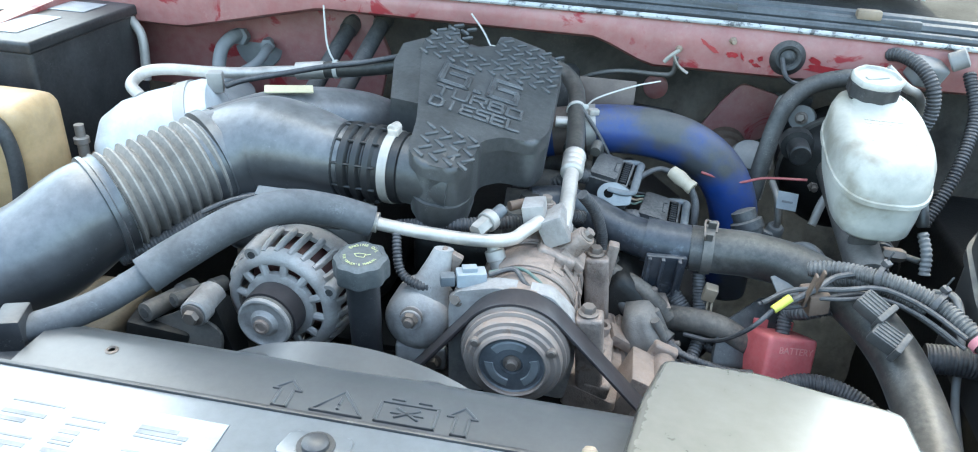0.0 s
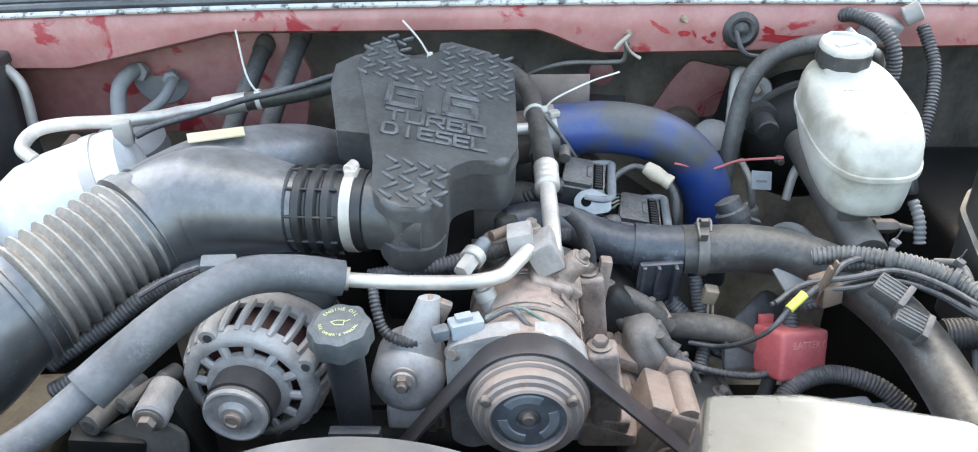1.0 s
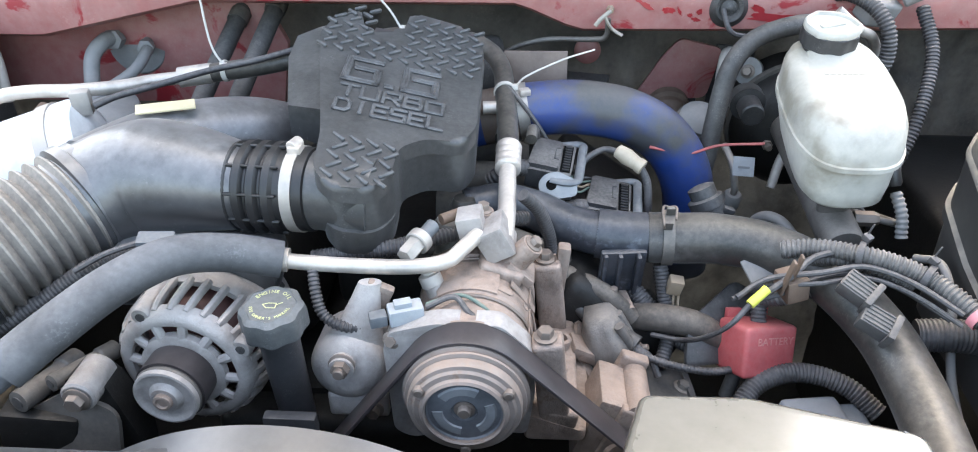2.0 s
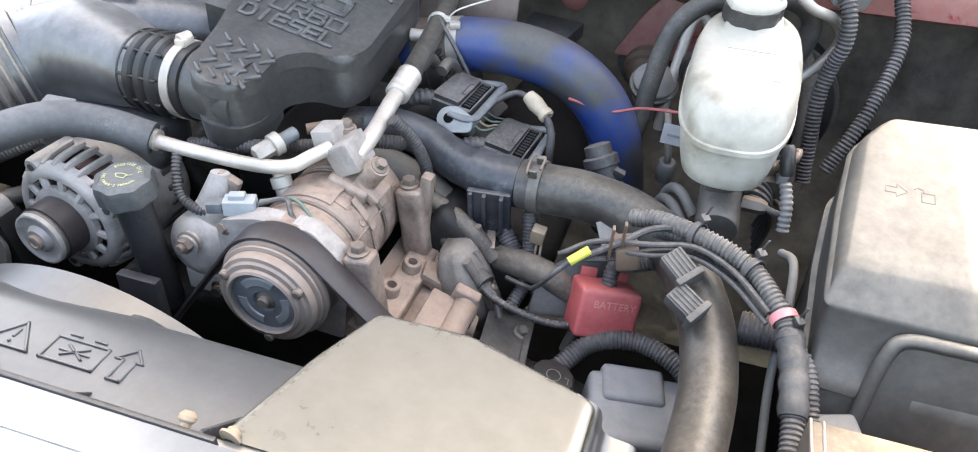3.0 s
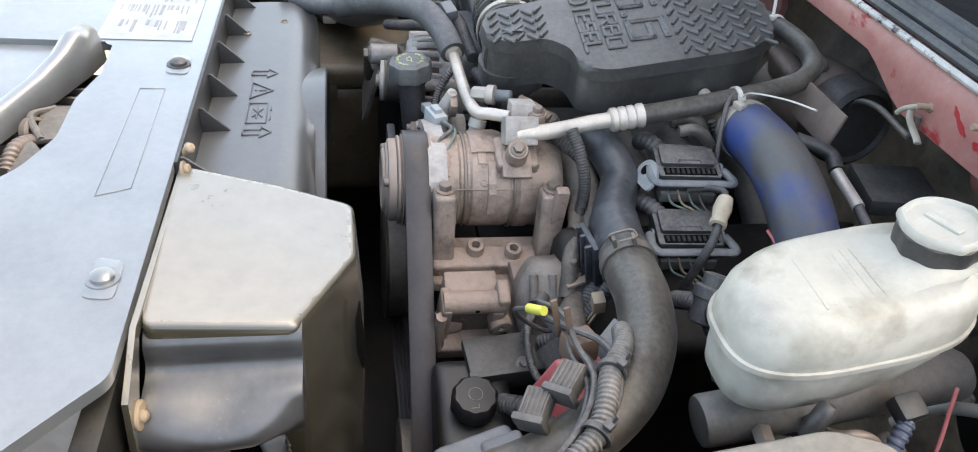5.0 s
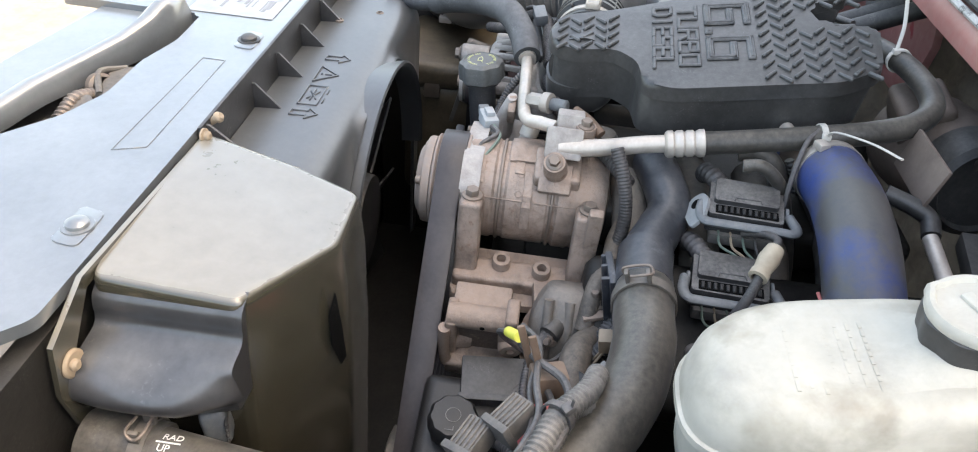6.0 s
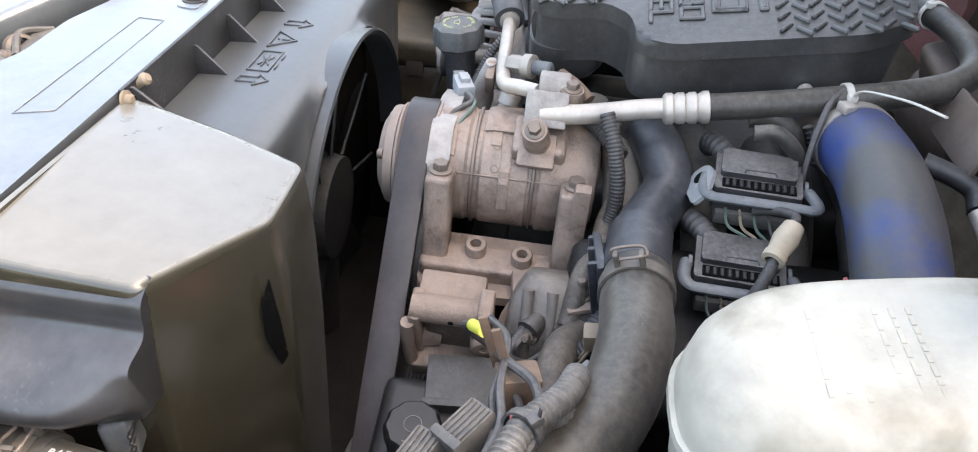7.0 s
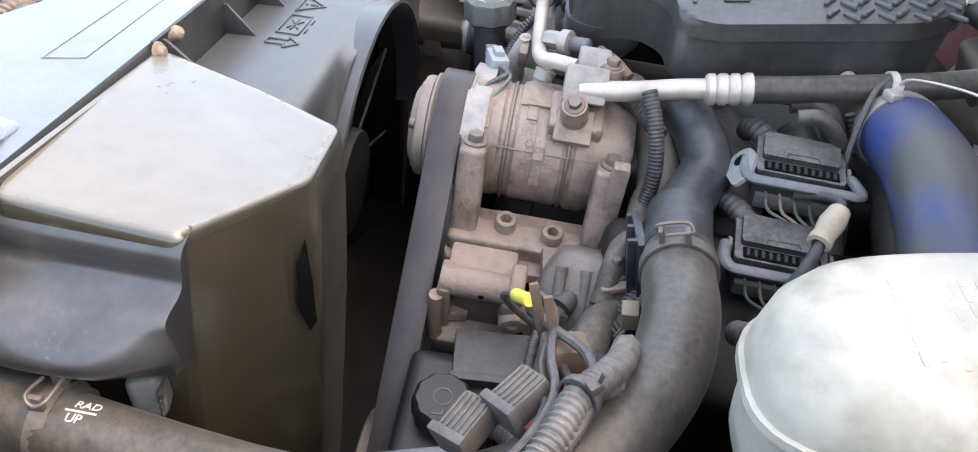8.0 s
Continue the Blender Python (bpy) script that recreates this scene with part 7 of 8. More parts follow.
    part("bell", lathe([(0.012, -0.03), (0.026, -0.026), (0.030, -0.010), (0.030, 0.012), (0.020, 0.022), (0.010, 0.026)], (0.290, 0.552, 1.085), (0.10, -0.45, 0.85), 28), M_GREYDUST, vv)
    part("stem", lathe([(0.012, -0.075), (0.013, -0.03)], (0.290, 0.552, 1.085), (0.10, -0.45, 0.85), 16), M_GREYDUST, vv)
    part("flange", lathe([(0.030, -0.004), (0.034, -0.003), (0.034, 0.003), (0.030, 0.004)], (0.290, 0.552, 1.085), (0.10, -0.45, 0.85), 28, hole=True), M_DARKSTEEL, vv)
    pl = thing("steel_line", (0.48, 0.5, 1.15), "pale blue-grey bent steel line behind the reservoir", "line")
    part("pipe", tube([(0.43, 0.50, 1.262), (0.458, 0.495, 1.240), (0.488, 0.520, 1.222), (0.506, 0.543, 1.192), (0.490, 0.540, 1.155), (0.455, 0.525, 1.120), (0.43, 0.515, 1.09), (0.40, 0.50, 1.06), (0.385, 0.48, 1.02)], 0.0065, 14, 8), M_PALEMETAL, pl)


def build_fuse_box():
    fb = thing("fuse_box", (0.62, 0.15, 0.9), "large dusty grey-black plastic fuse box cover, partly sunlit", "fuse box")

    def ring(grow, zf):
        out = []
        pts = rounded([(0.493, 0.110), (0.499, 0.200), (0.506, 0.270), (0.530, 0.302), (0.74, 0.310), (0.74, 0.104), (0.56, 0.108)], 0.010, 5)
        c = Vector((0.62, 0.19))
        for x, y in pts:
            d = Vector((x, y)) - c
            d = d * (1 + grow / d.length)
            z = zf(c.y + d.y)
            drop = max(0.0, 1.153 + 0.33 * (c.y + d.y - 0.114) - z)
            front = max(0.0, min(1.0, (0.17 - y) / 0.06)) * (0.6 * min(drop, 0.024) + 0.25 * max(0.0, drop - 0.024))
            out.append(Vector((c.x + d.x, c.y + d.y - front, z)))
        return out
    slope = lambda off: (lambda y: 1.153 + 0.33 * (y - 0.114) + off)
    rows = [(-0.030, 0.0008), (-0.013, 0.0), (-0.0105, -0.0012), (-0.0045, -0.010), (-0.002, -0.021), (0.0012, -0.0235), (0.0022, -0.0265), (0.0006, -0.030), (0.0, -0.060), (0.0, -0.085), (0.005, -0.088), (0.005, -0.100), (0.0, -0.104)]
    part("cover", loft([ring(g, slope(o)) for g, o in rows] + [ring(-0.002, lambda y: 0.98)]), M_FUSE, fb, smooth=38)
    face = lambda x, z: (x, 0.091 - 0.25 * (1.129 - z), z)
    part("arch", tube([face(0.543, 1.02), face(0.546, 1.065), face(0.551, 1.098), face(0.562, 1.112), face(0.60, 1.114), face(0.72, 1.114)], 0.0065, 12), M_FUSE, fb, "arched moulding on the front", smooth=60)
    part("recess", loft([[Vector(face(x, z)) - Vector((0, d, 0)) for x, z in ((0.547, 1.02), (0.550, 1.065), (0.556, 1.098), (0.565, 1.108), (0.72, 1.108), (0.72, 1.02))] for d in (-0.004, 0.0012)]), M_FUSE, fb, "front panel under the arch")
    for dx, dy, pts, lab in ((0.541, 0.205, [(-0.012, -0.004), (0.0, -0.004), (0.0, -0.009), (0.012, 0.0), (0.0, 0.009), (0.0, 0.004), (-0.012, 0.004), (-0.012, -0.004)], "moulded arrow"),
                             (0.566, 0.203, [(-0.013, 0.008), (-0.010, 0.011), (-0.003, 0.009), (-0.003, 0.005), (0.009, 0.005), (0.009, -0.008), (-0.005, -0.008), (-0.005, 0.005), (-0.003, 0.005)], "moulded padlock sign")):
        m = Matrix(((1, 0, 0, dx), (0, 1, 0, dy), (0, 0.33, 1, 1.1532 + 0.33 * (dy - 0.114)), (0, 0, 0, 1)))
        part("symbol", strokes([pts], 0.0013, 0.0012, m @ Matrix.Scale(0.78, 4)), M_FUSE, fb, lab)


def build_connectors():
    for (x, y, z), yaw, tilt, name in (((0.076, 0.353, 1.118), -6, 3, "a"), ((0.146, 0.339, 1.074), -5, 3, "b")):
        con = thing("injector_connector", (x, y, z - 0.02), "dirty black multi-pin connector in a grey lever frame", "connector", "connectors beside the hose")
        m = pose(x, y, z, tilt, 7, yaw)
        part("housing", slab([(-0.027, -0.036), (0.026, -0.038), (0.028, 0.036), (-0.024, 0.038)], -0.016, 0.008, m, 0.003, round_corners=0.004), M_DIRTYPLUG, con)
        lid = part("raised_lid", slab([(-0.026, -0.031), (0.010, -0.033), (0.011, 0.031), (-0.022, 0.033)], 0.006, 0.0135, m, 0.003, round_corners=0.004), M_DIRTYPLUG, con, "dusty domed lid")
        part("catch", strokes([[(0.0085, -0.013), (0.004, -0.012), (0.004, 0.013), (0.0085, 0.014)]], 0.0014, 0.0014, m @ pose(0, 0, 0.0128)), M_BLACKCAP, lid)
        # black bar in place of the shade between the pins
        part("slot", box((0.012, 0.062, 0.004), m @ pose(0.0185, 0.0, 0.0072), 0.0005, 1), M_HOLESHADE, con)
        for k in range(10):
            part("pin_rib", box((0.0085, 0.0032, 0.004), m @ pose(0.019, -0.027 + 0.006 * k, 0.0085), 0.0006, 1), M_LOWBLACK, con)
        lever = part("lever", tube([m @ Vector(p) for p in ((0.004, -0.043, 0.002), (0.022, -0.045, 0.003), (0.034, -0.040, 0.004), (0.036, -0.026, 0.0045), (0.036, 0.030, 0.0045), (0.036, 0.044, 0.004), (0.028, 0.049, 0.003), (0.008, 0.043, 0.001))], 0.0056, 10, 6, flat=0.75), M_GREYCONN, con, "grey lever bail")
        for sgn in (-1, 1):
            part("pivot", lathe([(0.007, 0), (0.0075, 0.001), (0.0075, 0.003), (0.004, 0.004)], m @ Vector((0.004, sgn * 0.039, 0.0)), m.to_3x3() @ Vector((0, sgn, 0)), 16), M_GREYCONN, lever)
        part("boot", corrugated([m @ Vector((-0.022, -0.022, 0.0)), m @ Vector((-0.036, -0.032, 0.004)), m @ Vector((-0.050, -0.040, 0.0)), m @ Vector((-0.066, -0.040, -0.016))], 0.0105, 0.006, 0.0012), M_WIRE, con)
        part("skirt", box((0.040, 0.066, 0.014), m @ pose(0.012, 0.0, -0.022), 0.003), M_GREYPLUG, con)
        if name == "a":
            plate = part("latch_plate", slab([(0.034, -0.008), (0.030, 0.010), (0.006, 0.016), (-0.008, 0.010), (-0.014, -0.002), (-0.008, -0.014), (0.008, -0.017)], 0, 0.0035, m @ pose(0.004, -0.046, -0.002, 52, 0, 0), 0.001, round_corners=0.006), M_PALEGREY, con, "pale grey latch plate with a hole")
            # black disc painted as the shaded hole of the plate
            part("latch_hole", lathe([(0.0062, 0.0034), (0.0062, 0.0042), (0.002, 0.0042)], m @ pose(0.004, -0.046, -0.002, 52, 0, 0) @ Vector((0.002, -0.001, 0)), m.to_3x3() @ Vector((0, -0.788, 0.616)), 16), M_HOLESHADE, plate)
        for k in range(4):
            part("lead", tube([m @ Vector((0.026, -0.024 + 0.012 * k, -0.014)), m @ Vector((0.040, -0.020 + 0.012 * k, -0.022)), m @ Vector((0.050, -0.004 + 0.008 * k, -0.024)), m @ Vector((0.062, 0.010 + 0.006 * k, -0.030))], 0.0014, 6), (M_COPPER, M_CREAM, M_COPPER, M_WIRE)[k], con)
    tip = thing("loose_plug", (0.172, 0.358, 1.11), "cream loose sensor plug on a short lead", "plug")
    part("body", lathe([(0.004, -0.020), (0.0085, -0.018), (0.0105, -0.004), (0.0085, 0.010), (0.0095, 0.013), (0.0095, 0.019), (0.006, 0.020), (0.0055, 0.012)], (0.171, 0.358, 1.122), (0.75, -0.45, -0.35), 16), M_TIP, tip)
    part("lead", tube([(0.155, 0.366, 1.128), (0.14, 0.372, 1.127), (0.12, 0.365, 1.118), (0.105, 0.35, 1.105)], 0.004, 10), M_WIRE, tip)
    part("lead", tube([(0.183, 0.352, 1.115), (0.193, 0.345, 1.095), (0.195, 0.335, 1.06), (0.19, 0.33, 1.02)], 0.005, 10), M_WIRE, tip)
    # battery terminal cover
    red = thing("terminal_box", (0.30, 0.18, 0.96), "dusty red plastic battery terminal box with raised lettering", "terminal box")
    m = pose(0.302, 0.182, 0.985, -20, 12, 22)
    box_part = part("box", box((0.068, 0.049, 0.056), m, 0.006, 3), M_REDPLASTIC, red)
    part("lid_tab", box((0.018, 0.006, 0.014), m @ pose(-0.017, 0.022, 0.031), 0.001), M_REDPLASTIC, red)
    part("lid_tab", box((0.018, 0.006, 0.014), m @ pose(0.020, 0.022, 0.031), 0.001), M_REDPLASTIC, red)
    lm = m @ Matrix(((1, 0, 0, 0.004), (0, 0, -1, -0.0247), (0, 1, 0, 0.012), (0, 0, 0, 1)))
    part("letters", merge(bmesh.new(), text_mesh("BATTERY", 0.0115, 0.0006), lm), M_REDPALE, box_part, "raised letters")
    part("cable", corrugated([m @ Vector((0.0, 0.0, 0.02)), m @ Vector((0.004, 0.004, 0.05)), (0.32, 0.19, 1.045), (0.345, 0.185, 1.06)], 0.009, 0.0045, 0.0012), M_WIRE, red, "ribbed black conduit")
    part("stub", lathe([(0.008, 0), (0.008, 0.04)], m @ Vector((-0.02, 0, -0.02)), (-0.3, -0.3, -1), 14), M_RUBBER2, red)
    # power steering cap and body
    ps = thing("power_steering_reservoir", (0.27, 0.09, 0.9), "black power steering reservoir with a ribbed cap", "reservoir")
    up = Vector((0.2, 0.0, 1)).normalized()
    c = Vector((0.270, 0.086, 0.950))
    part("cap", lathe([(0.020, -0.012), (0.0245, -0.008), (0.0245, 0.010), (0.021, 0.015), (0.002, 0.016)], c, up, 60, wave=lambda a: 1 + 0.03 * math.sin(10 * a)), M_LOWBLACK, ps)
    mm = frame_on(c + up * 0.0162, up, 90)
    part("cap_print", strokes([[(0.0075 * math.cos(a), 0.0075 * math.sin(a)) for a in (radians(30 * k) for k in range(13))], [(-0.016, 0.006), (-0.016, -0.002), (-0.012, -0.002)]], 0.0006, 0.0003, mm), M_GREYDUST, ps, "pale printed ring")
    part("body", box((0.11, 0.085, 0.10), pose(0.245, 0.09, 0.885, 0, 14, 0), 0.014, 3), M_LOWBLACK, ps)


def build_hose_outlet():
    # thermostat outlet with strap bracket between engine and the thick hose
    out = thing("outlet_hose", (0.1, 0.27, 1.07), "blue-black moulded coolant outlet hose with a bolted bracket", "coolant hose")
    part("rubber", tube([(-0.02, 0.262, 1.105), (0.020, 0.272, 1.106), (0.058, 0.282, 1.092), (0.090, 0.270, 1.083), (0.128, 0.255, 1.080), (0.165, 0.252, 1.078), (0.195, 0.251, 1.078)], lambda t: 0.0225 + 0.003 * t, 28, 10), M_OUTLET, out)
    part("collar", sweep([(0.128, 0.2555, 1.080), (0.155, 0.2525, 1.0785), (0.182, 0.2515, 1.078)], 0.0282, 28), M_OUTLET, out, "blue-black moulded collar")
    part("strap", box((0.050, 0.008, 0.062), pose(0.155, 0.226, 1.050, 12, 0, 6), 0.003), M_OUTLET, out, "moulded blue-black bracket")
    for dx in (-0.020, -0.004, 0.016):
        part("strap_rib", box((0.005, 0.010, 0.058), pose(0.155 + dx, 0.221, 1.050, 12, 0, 6), 0.002), M_OUTLET, out)
    part("bracket", box((0.040, 0.032, 0.005), pose(0.147, 0.213, 1.017, 8, 0, 15), 0.001), M_BRACKET, out, "dusty steel tab")
    part("bolt", bolt((0.147, 0.213, 1.020), (0, -0.1, 1), 0.0075, 0.008, shank=0.008), M_STEEL, out)


def build_looms():
    loom = thing("wiring_loom", (0.4, 0.16, 1.08), "ribbed black wiring loom tied over the radiator hose", "wiring loom")
    part("conduit", corrugated([(0.315, 0.205, 1.096), (0.345, 0.195, 1.106), (0.381, 0.172, 1.114), (0.410, 0.160, 1.112), (0.436, 0.146, 1.106), (0.455, 0.122, 1.100), (0.470, 0.098, 1.092), (0.480, 0.060, 1.078), (0.485, 0.01, 1.055), (0.485, -0.05, 1.03)], 0.0098, 0.0048, 0.0015), M_LOOM, loom)
    for dx, dz, r in ((0.012, 0.010, 0.0035), (-0.010, 0.006, 0.003), (0.004, -0.012, 0.003), (-0.014, -0.004, 0.0025)):
        part("lead", tube([(0.268 + dx, 0.140, 1.080 + dz * 0.2), (0.30 + dx, 0.155, 1.088 + dz), (0.34, 0.165 + dx, 1.097 + dz), (0.381, 0.168 + dx, 1.103 + dz), (0.42, 0.150 + dx, 1.098 + dz), (0.455, 0.115 + dx, 1.088 + dz)], r, 8), M_WIRE, loom)
    for x, y, z, ax in ((0.381, 0.172, 1.114, (1, -0.6, 0.1)), (0.436, 0.146, 1.106, (1, -0.9, -0.2)), (0.474, 0.085, 1.087, (0.3, -1, -0.4))):
        tail = Vector((x, y, z)) + Vector((0.004, 0.006, 0.016))
        part("tie_head", box((0.008, 0.009, 0.007), pose(tail.x, tail.y, tail.z, 20, 0, 35), 0.0015), M_WIRE, loom)
        part("tie_tail", box((0.003, 0.0012, 0.014), pose(tail.x + 0.002, tail.y + 0.002, tail.z + 0.008, 10, 15, 35), 0.0004, 1), M_WIRE, loom)
        part("tie_wrap", lathe([(0.0118, -0.003), (0.0135, -0.003), (0.0135, 0.003), (0.0118, 0.003)], (x, y, z), ax, 22, hole=True), M_WIRE, loom)
    part("tape", lathe([(0.0112, -0.004), (0.0124, -0.004), (0.0124, 0.004), (0.0112, 0.004)], (0.468, 0.102, 1.0935), (0.5, -1, -0.3), 22, hole=True), M_PINK, loom, "pink tape band")
    part("taped_joint", tube([(0.4735, 0.088, 1.0885), (0.479, 0.065, 1.080), (0.482, 0.045, 1.072), (0.484, 0.02, 1.060)], lambda t: 0.0122 + 0.0008 * math.sin(23 * t), 16), M_TAPED, loom, "grey taped joint")
    part("conduit", corrugated([(0.474, 0.090, 1.080), (0.492, 0.075, 1.072), (0.500, 0.05, 1.055), (0.505, 0.02, 1.03)], 0.0075, 0.0044, 0.0013), M_LOOM, loom)
    part("conduit", corrugated([(0.33, 0.215, 1.075), (0.36, 0.185, 1.10), (0.40, 0.168, 1.100), (0.43, 0.150, 1.094)], 0.008, 0.0044, 0.0013), M_LOOM, loom)
    for x, y, z, yaw in ((0.372, 0.140, 1.094, -40), (0.384, 0.112, 1.076, -30)):
        plug = thing("loom_plug", (x, y, z - 0.01), "grey ribbed electrical plug hanging on the loom", "plug", "plugs on the loom")
        m = pose(x, y, z, 20, 18, yaw)
        part("shell", box((0.034, 0.024, 0.018), m, 0.003), M_GREYPLUG, plug)
        for k in range(5):
            part("rib", box((0.030, 0.0020, 0.0025), m @ pose(0, -0.009 + 0.0045 * k, 0.0092), 0.0006, 1), M_GREYPLUG, plug)
        part("collar", box((0.007, 0.029, 0.023), m @ pose(0.014, 0, 0), 0.002), M_GREYPLUG, plug)
    yel = thing("crimp_connector", (0.267, 0.136, 1.078), "bright yellow crimp connector on loose wires", "crimp connector")
    part("sleeve", sweep([(0.268, 0.128, 1.082), (0.285, 0.138, 1.094)], 0.0048, 12), M_YELLOW, yel)
    part("lead", tube([(0.268, 0.128, 1.082), (0.250, 0.12, 1.062), (0.235, 0.14, 1.03), (0.22, 0.17, 1.0), (0.19, 0.19, 0.99)], 0.0028, 8), M_WIRE, yel)
    tab = thing("bracket_tab", (0.31, 0.2, 1.07), "thin pale bent metal bracket tab", "tab")
    part("plate", box((0.046, 0.003, 0.030), pose(0.305, 0.214, 1.068, -50, -10, 25), 0.001), M_GREYDUST, tab)
    prong = thing("terminal_prong", (0.315, 0.16, 1.07), "tan plastic terminal block with two upright prongs", "terminal")
    part("block", box((0.024, 0.030, 0.026), pose(0.318, 0.166, 1.080, 0, -8, 15), 0.003), M_RUST, prong)
    for dx in (-0.004, 0.006):
        part("prong", box((0.0030, 0.0065, 0.050), pose(0.308 + dx, 0.148 + dx, 1.103, 16, 0, 10), 0.0016), M_RUST, prong)
    clip = thing("open_plug", (0.2, 0.235, 1.03), "small open brass-pinned plug below the hose", "plug")
    part("shell", box((0.016, 0.014, 0.020), pose(0.215, 0.222, 1.035, 10, 10, 0), 0.002), M_CREAM, clip)
    for k in range(3):
        part("pin", sweep([(0.210 + 0.005 * k, 0.222, 1.027), (0.208 + 0.006 * k, 0.215, 1.008)], 0.0015, 6), M_CREAM, clip)
    # line from the compressor bracket to the sensor behind
    for pts, r, lab in (([(0.045, 0.215, 1.150), (0.062, 0.226, 1.125), (0.074, 0.234, 1.090), (0.080, 0.232, 1.055), (0.098, 0.215, 1.020), (0.135, 0.190, 1.000)], 0.0075, "ribbed black sensor lead beside the compressor"),
                        ([(0.03, 0.30, 1.10), (0.07, 0.27, 1.06), (0.12, 0.235, 1.03), (0.19, 0.21, 0.985), (0.25, 0.19, 0.96)], 0.006, "black lead running below the hose"),
                        ([(0.13, 0.20, 1.0), (0.18, 0.16, 0.985), (0.24, 0.15, 0.975), (0.28, 0.16, 0.97)], 0.0045, "thin blue-black lead to the terminal box")):
        ob = thing("sensor_lead", pts[0], lab, "lead", "leads by the bracket")
        part("conduit", corrugated(pts, r, 0.0035, 0.0006), M_WIRE, ob)
    sl = thing("lead_sleeve", (0.13, 0.19, 0.99), "smooth black rubber sleeve on the sensor lead", "sleeve")
    part("sleeve", tube([(0.100, 0.213, 1.018), (0.125, 0.197, 1.004), (0.152, 0.182, 0.996), (0.172, 0.170, 0.990)], lambda t: 0.0075 + 0.004 * t, 14), M_RUBBER2, sl)
    part("lead", tube([(0.170, 0.171, 0.990), (0.186, 0.160, 0.982), (0.195, 0.150, 0.965)], 0.004, 8), M_WIRE, sl)
    # vacuum hose rising beside the reservoir and looping over it
    vh = thing("booster_hose", (0.29, 0.48, 1.1), "thick black booster hose looping behind the reservoir", "hose")
    part("rubber", tube([(0.265, 0.44, 0.98), (0.283, 0.455, 1.06), (0.292, 0.468, 1.13), (0.305, 0.485, 1.19), (0.335, 0.505, 1.222), (0.385, 0.515, 1.238), (0.435, 0.52, 1.238), (0.462, 0.53, 1.22), (0.468, 0.535, 1.19), (0.455, 0.54, 1.14)], 0.0125, 18, 10), M_RUBBER2, vh)
    part("metal_line", tube([(0.345, 0.61, 1.160), (0.335, 0.608, 1.171), (0.324, 0.598, 1.166), (0.316, 0.57, 1.12), (0.311, 0.54, 1.076), (0.308, 0.53, 1.03)], 0.0075, 12), M_PALEMETAL, vh)
    big = thing("harness_trunk", (0.5, 0.5, 1.2), "ribbed black harness trunk at the bulkhead corner", "wiring loom")
    part("conduit", corrugated([(0.452, 0.578, 1.262), (0.466, 0.560, 1.266), (0.487, 0.532, 1.257), (0.502, 0.512, 1.235), (0.507, 0.506, 1.20), (0.500, 0.508, 1.165), (0.496, 0.498, 1.12), (0.505, 0.475, 1.02)], 0.0100, 0.005, 0.0014), M_WIRE, big)
    part("conduit", corrugated([(0.56, 0.56, 1.25), (0.57, 0.52, 1.20), (0.55, 0.47, 1.13), (0.52, 0.44, 1.06)], 0.009, 0.005, 0.0014), M_WIRE, big)
    tag = thing("paper_tag", (0.333, 0.445, 1.055), "small white paper tag on a cable", "tag")
    part("sheet", box((0.030, 0.0012, 0.026), pose(0.333, 0.445, 1.070, -30, 8, 8), 0.0003, 1), M_PAPER, tag)
    part("print", box((0.016, 0.0004, 0.003), pose(0.333, 0.4434, 1.0695, -30, 8, 8), 0, 1), M_INK, tag)
    wire = thing("red_wire", (0.28, 0.43, 1.11), "thin dark red wire stretched across the pipe", "wire")
    part("wire", tube([(0.20, 0.40, 1.118), (0.25, 0.41, 1.105), (0.29, 0.42, 1.112), (0.34, 0.40, 1.125)], 0.0018, 6), M_WIRERED, wire)


M_LOOM = surface("dusty_loom", (0.035, 0.035, 0.036), 0.55, dust=0.5, dust_colour=(0.24, 0.22, 0.20), bump=0.25, grime=0.5, even=0.15, speck=0.25)
M_TIP = surface("pale_plug_plastic", (0.50, 0.43, 0.33), 0.5, dust=0.3, dust_colour=(0.42, 0.34, 0.25), bump=0.2, grime=0.45)
M_TAPED = surface("dusty_tape", (0.035, 0.035, 0.036), 0.6, dust=0.3, dust_colour=(0.18, 0.17, 0.16), bump=0.4, grime=0.4, even=0.2)
M_GREYPLUG = surface("grey_plug_plastic", (0.065, 0.063, 0.062), 0.5, dust=0.3, dust_colour=(0.24, 0.215, 0.19), bump=0.2, grime=0.45)
M_WHITE2 = surface("cap_white", (0.46, 0.45, 0.41), 0.45, dust=0.25, dust_colour=(0.45, 0.41, 0.34), bump=0.08)
M_FUSE = surface("fuse_box_plastic", (0.024, 0.0245, 0.027), 0.5, dust=0.3, dust_colour=(0.36, 0.325, 0.275), bump=0.12, grain=90, even=0.7, up=0.85, low=-0.1, spec=0.5, grime=0.3, stain=11.0, dull=0.6, speck=0.05)
M_DIRTYPLUG = surface("dirty_plug", (0.03, 0.03, 0.032), 0.5, dust=0.3, dust_colour=(0.22, 0.205, 0.19), bump=0.35, grain=260, even=0.0, grime=0.5, up=0.85, low=0.1, speck=0.3)
M_PALEGREY = surface("pale_grey_plastic", (0.2, 0.22, 0.24), 0.5, dust=0.3, dust_colour=(0.40, 0.38, 0.35), bump=0.1)
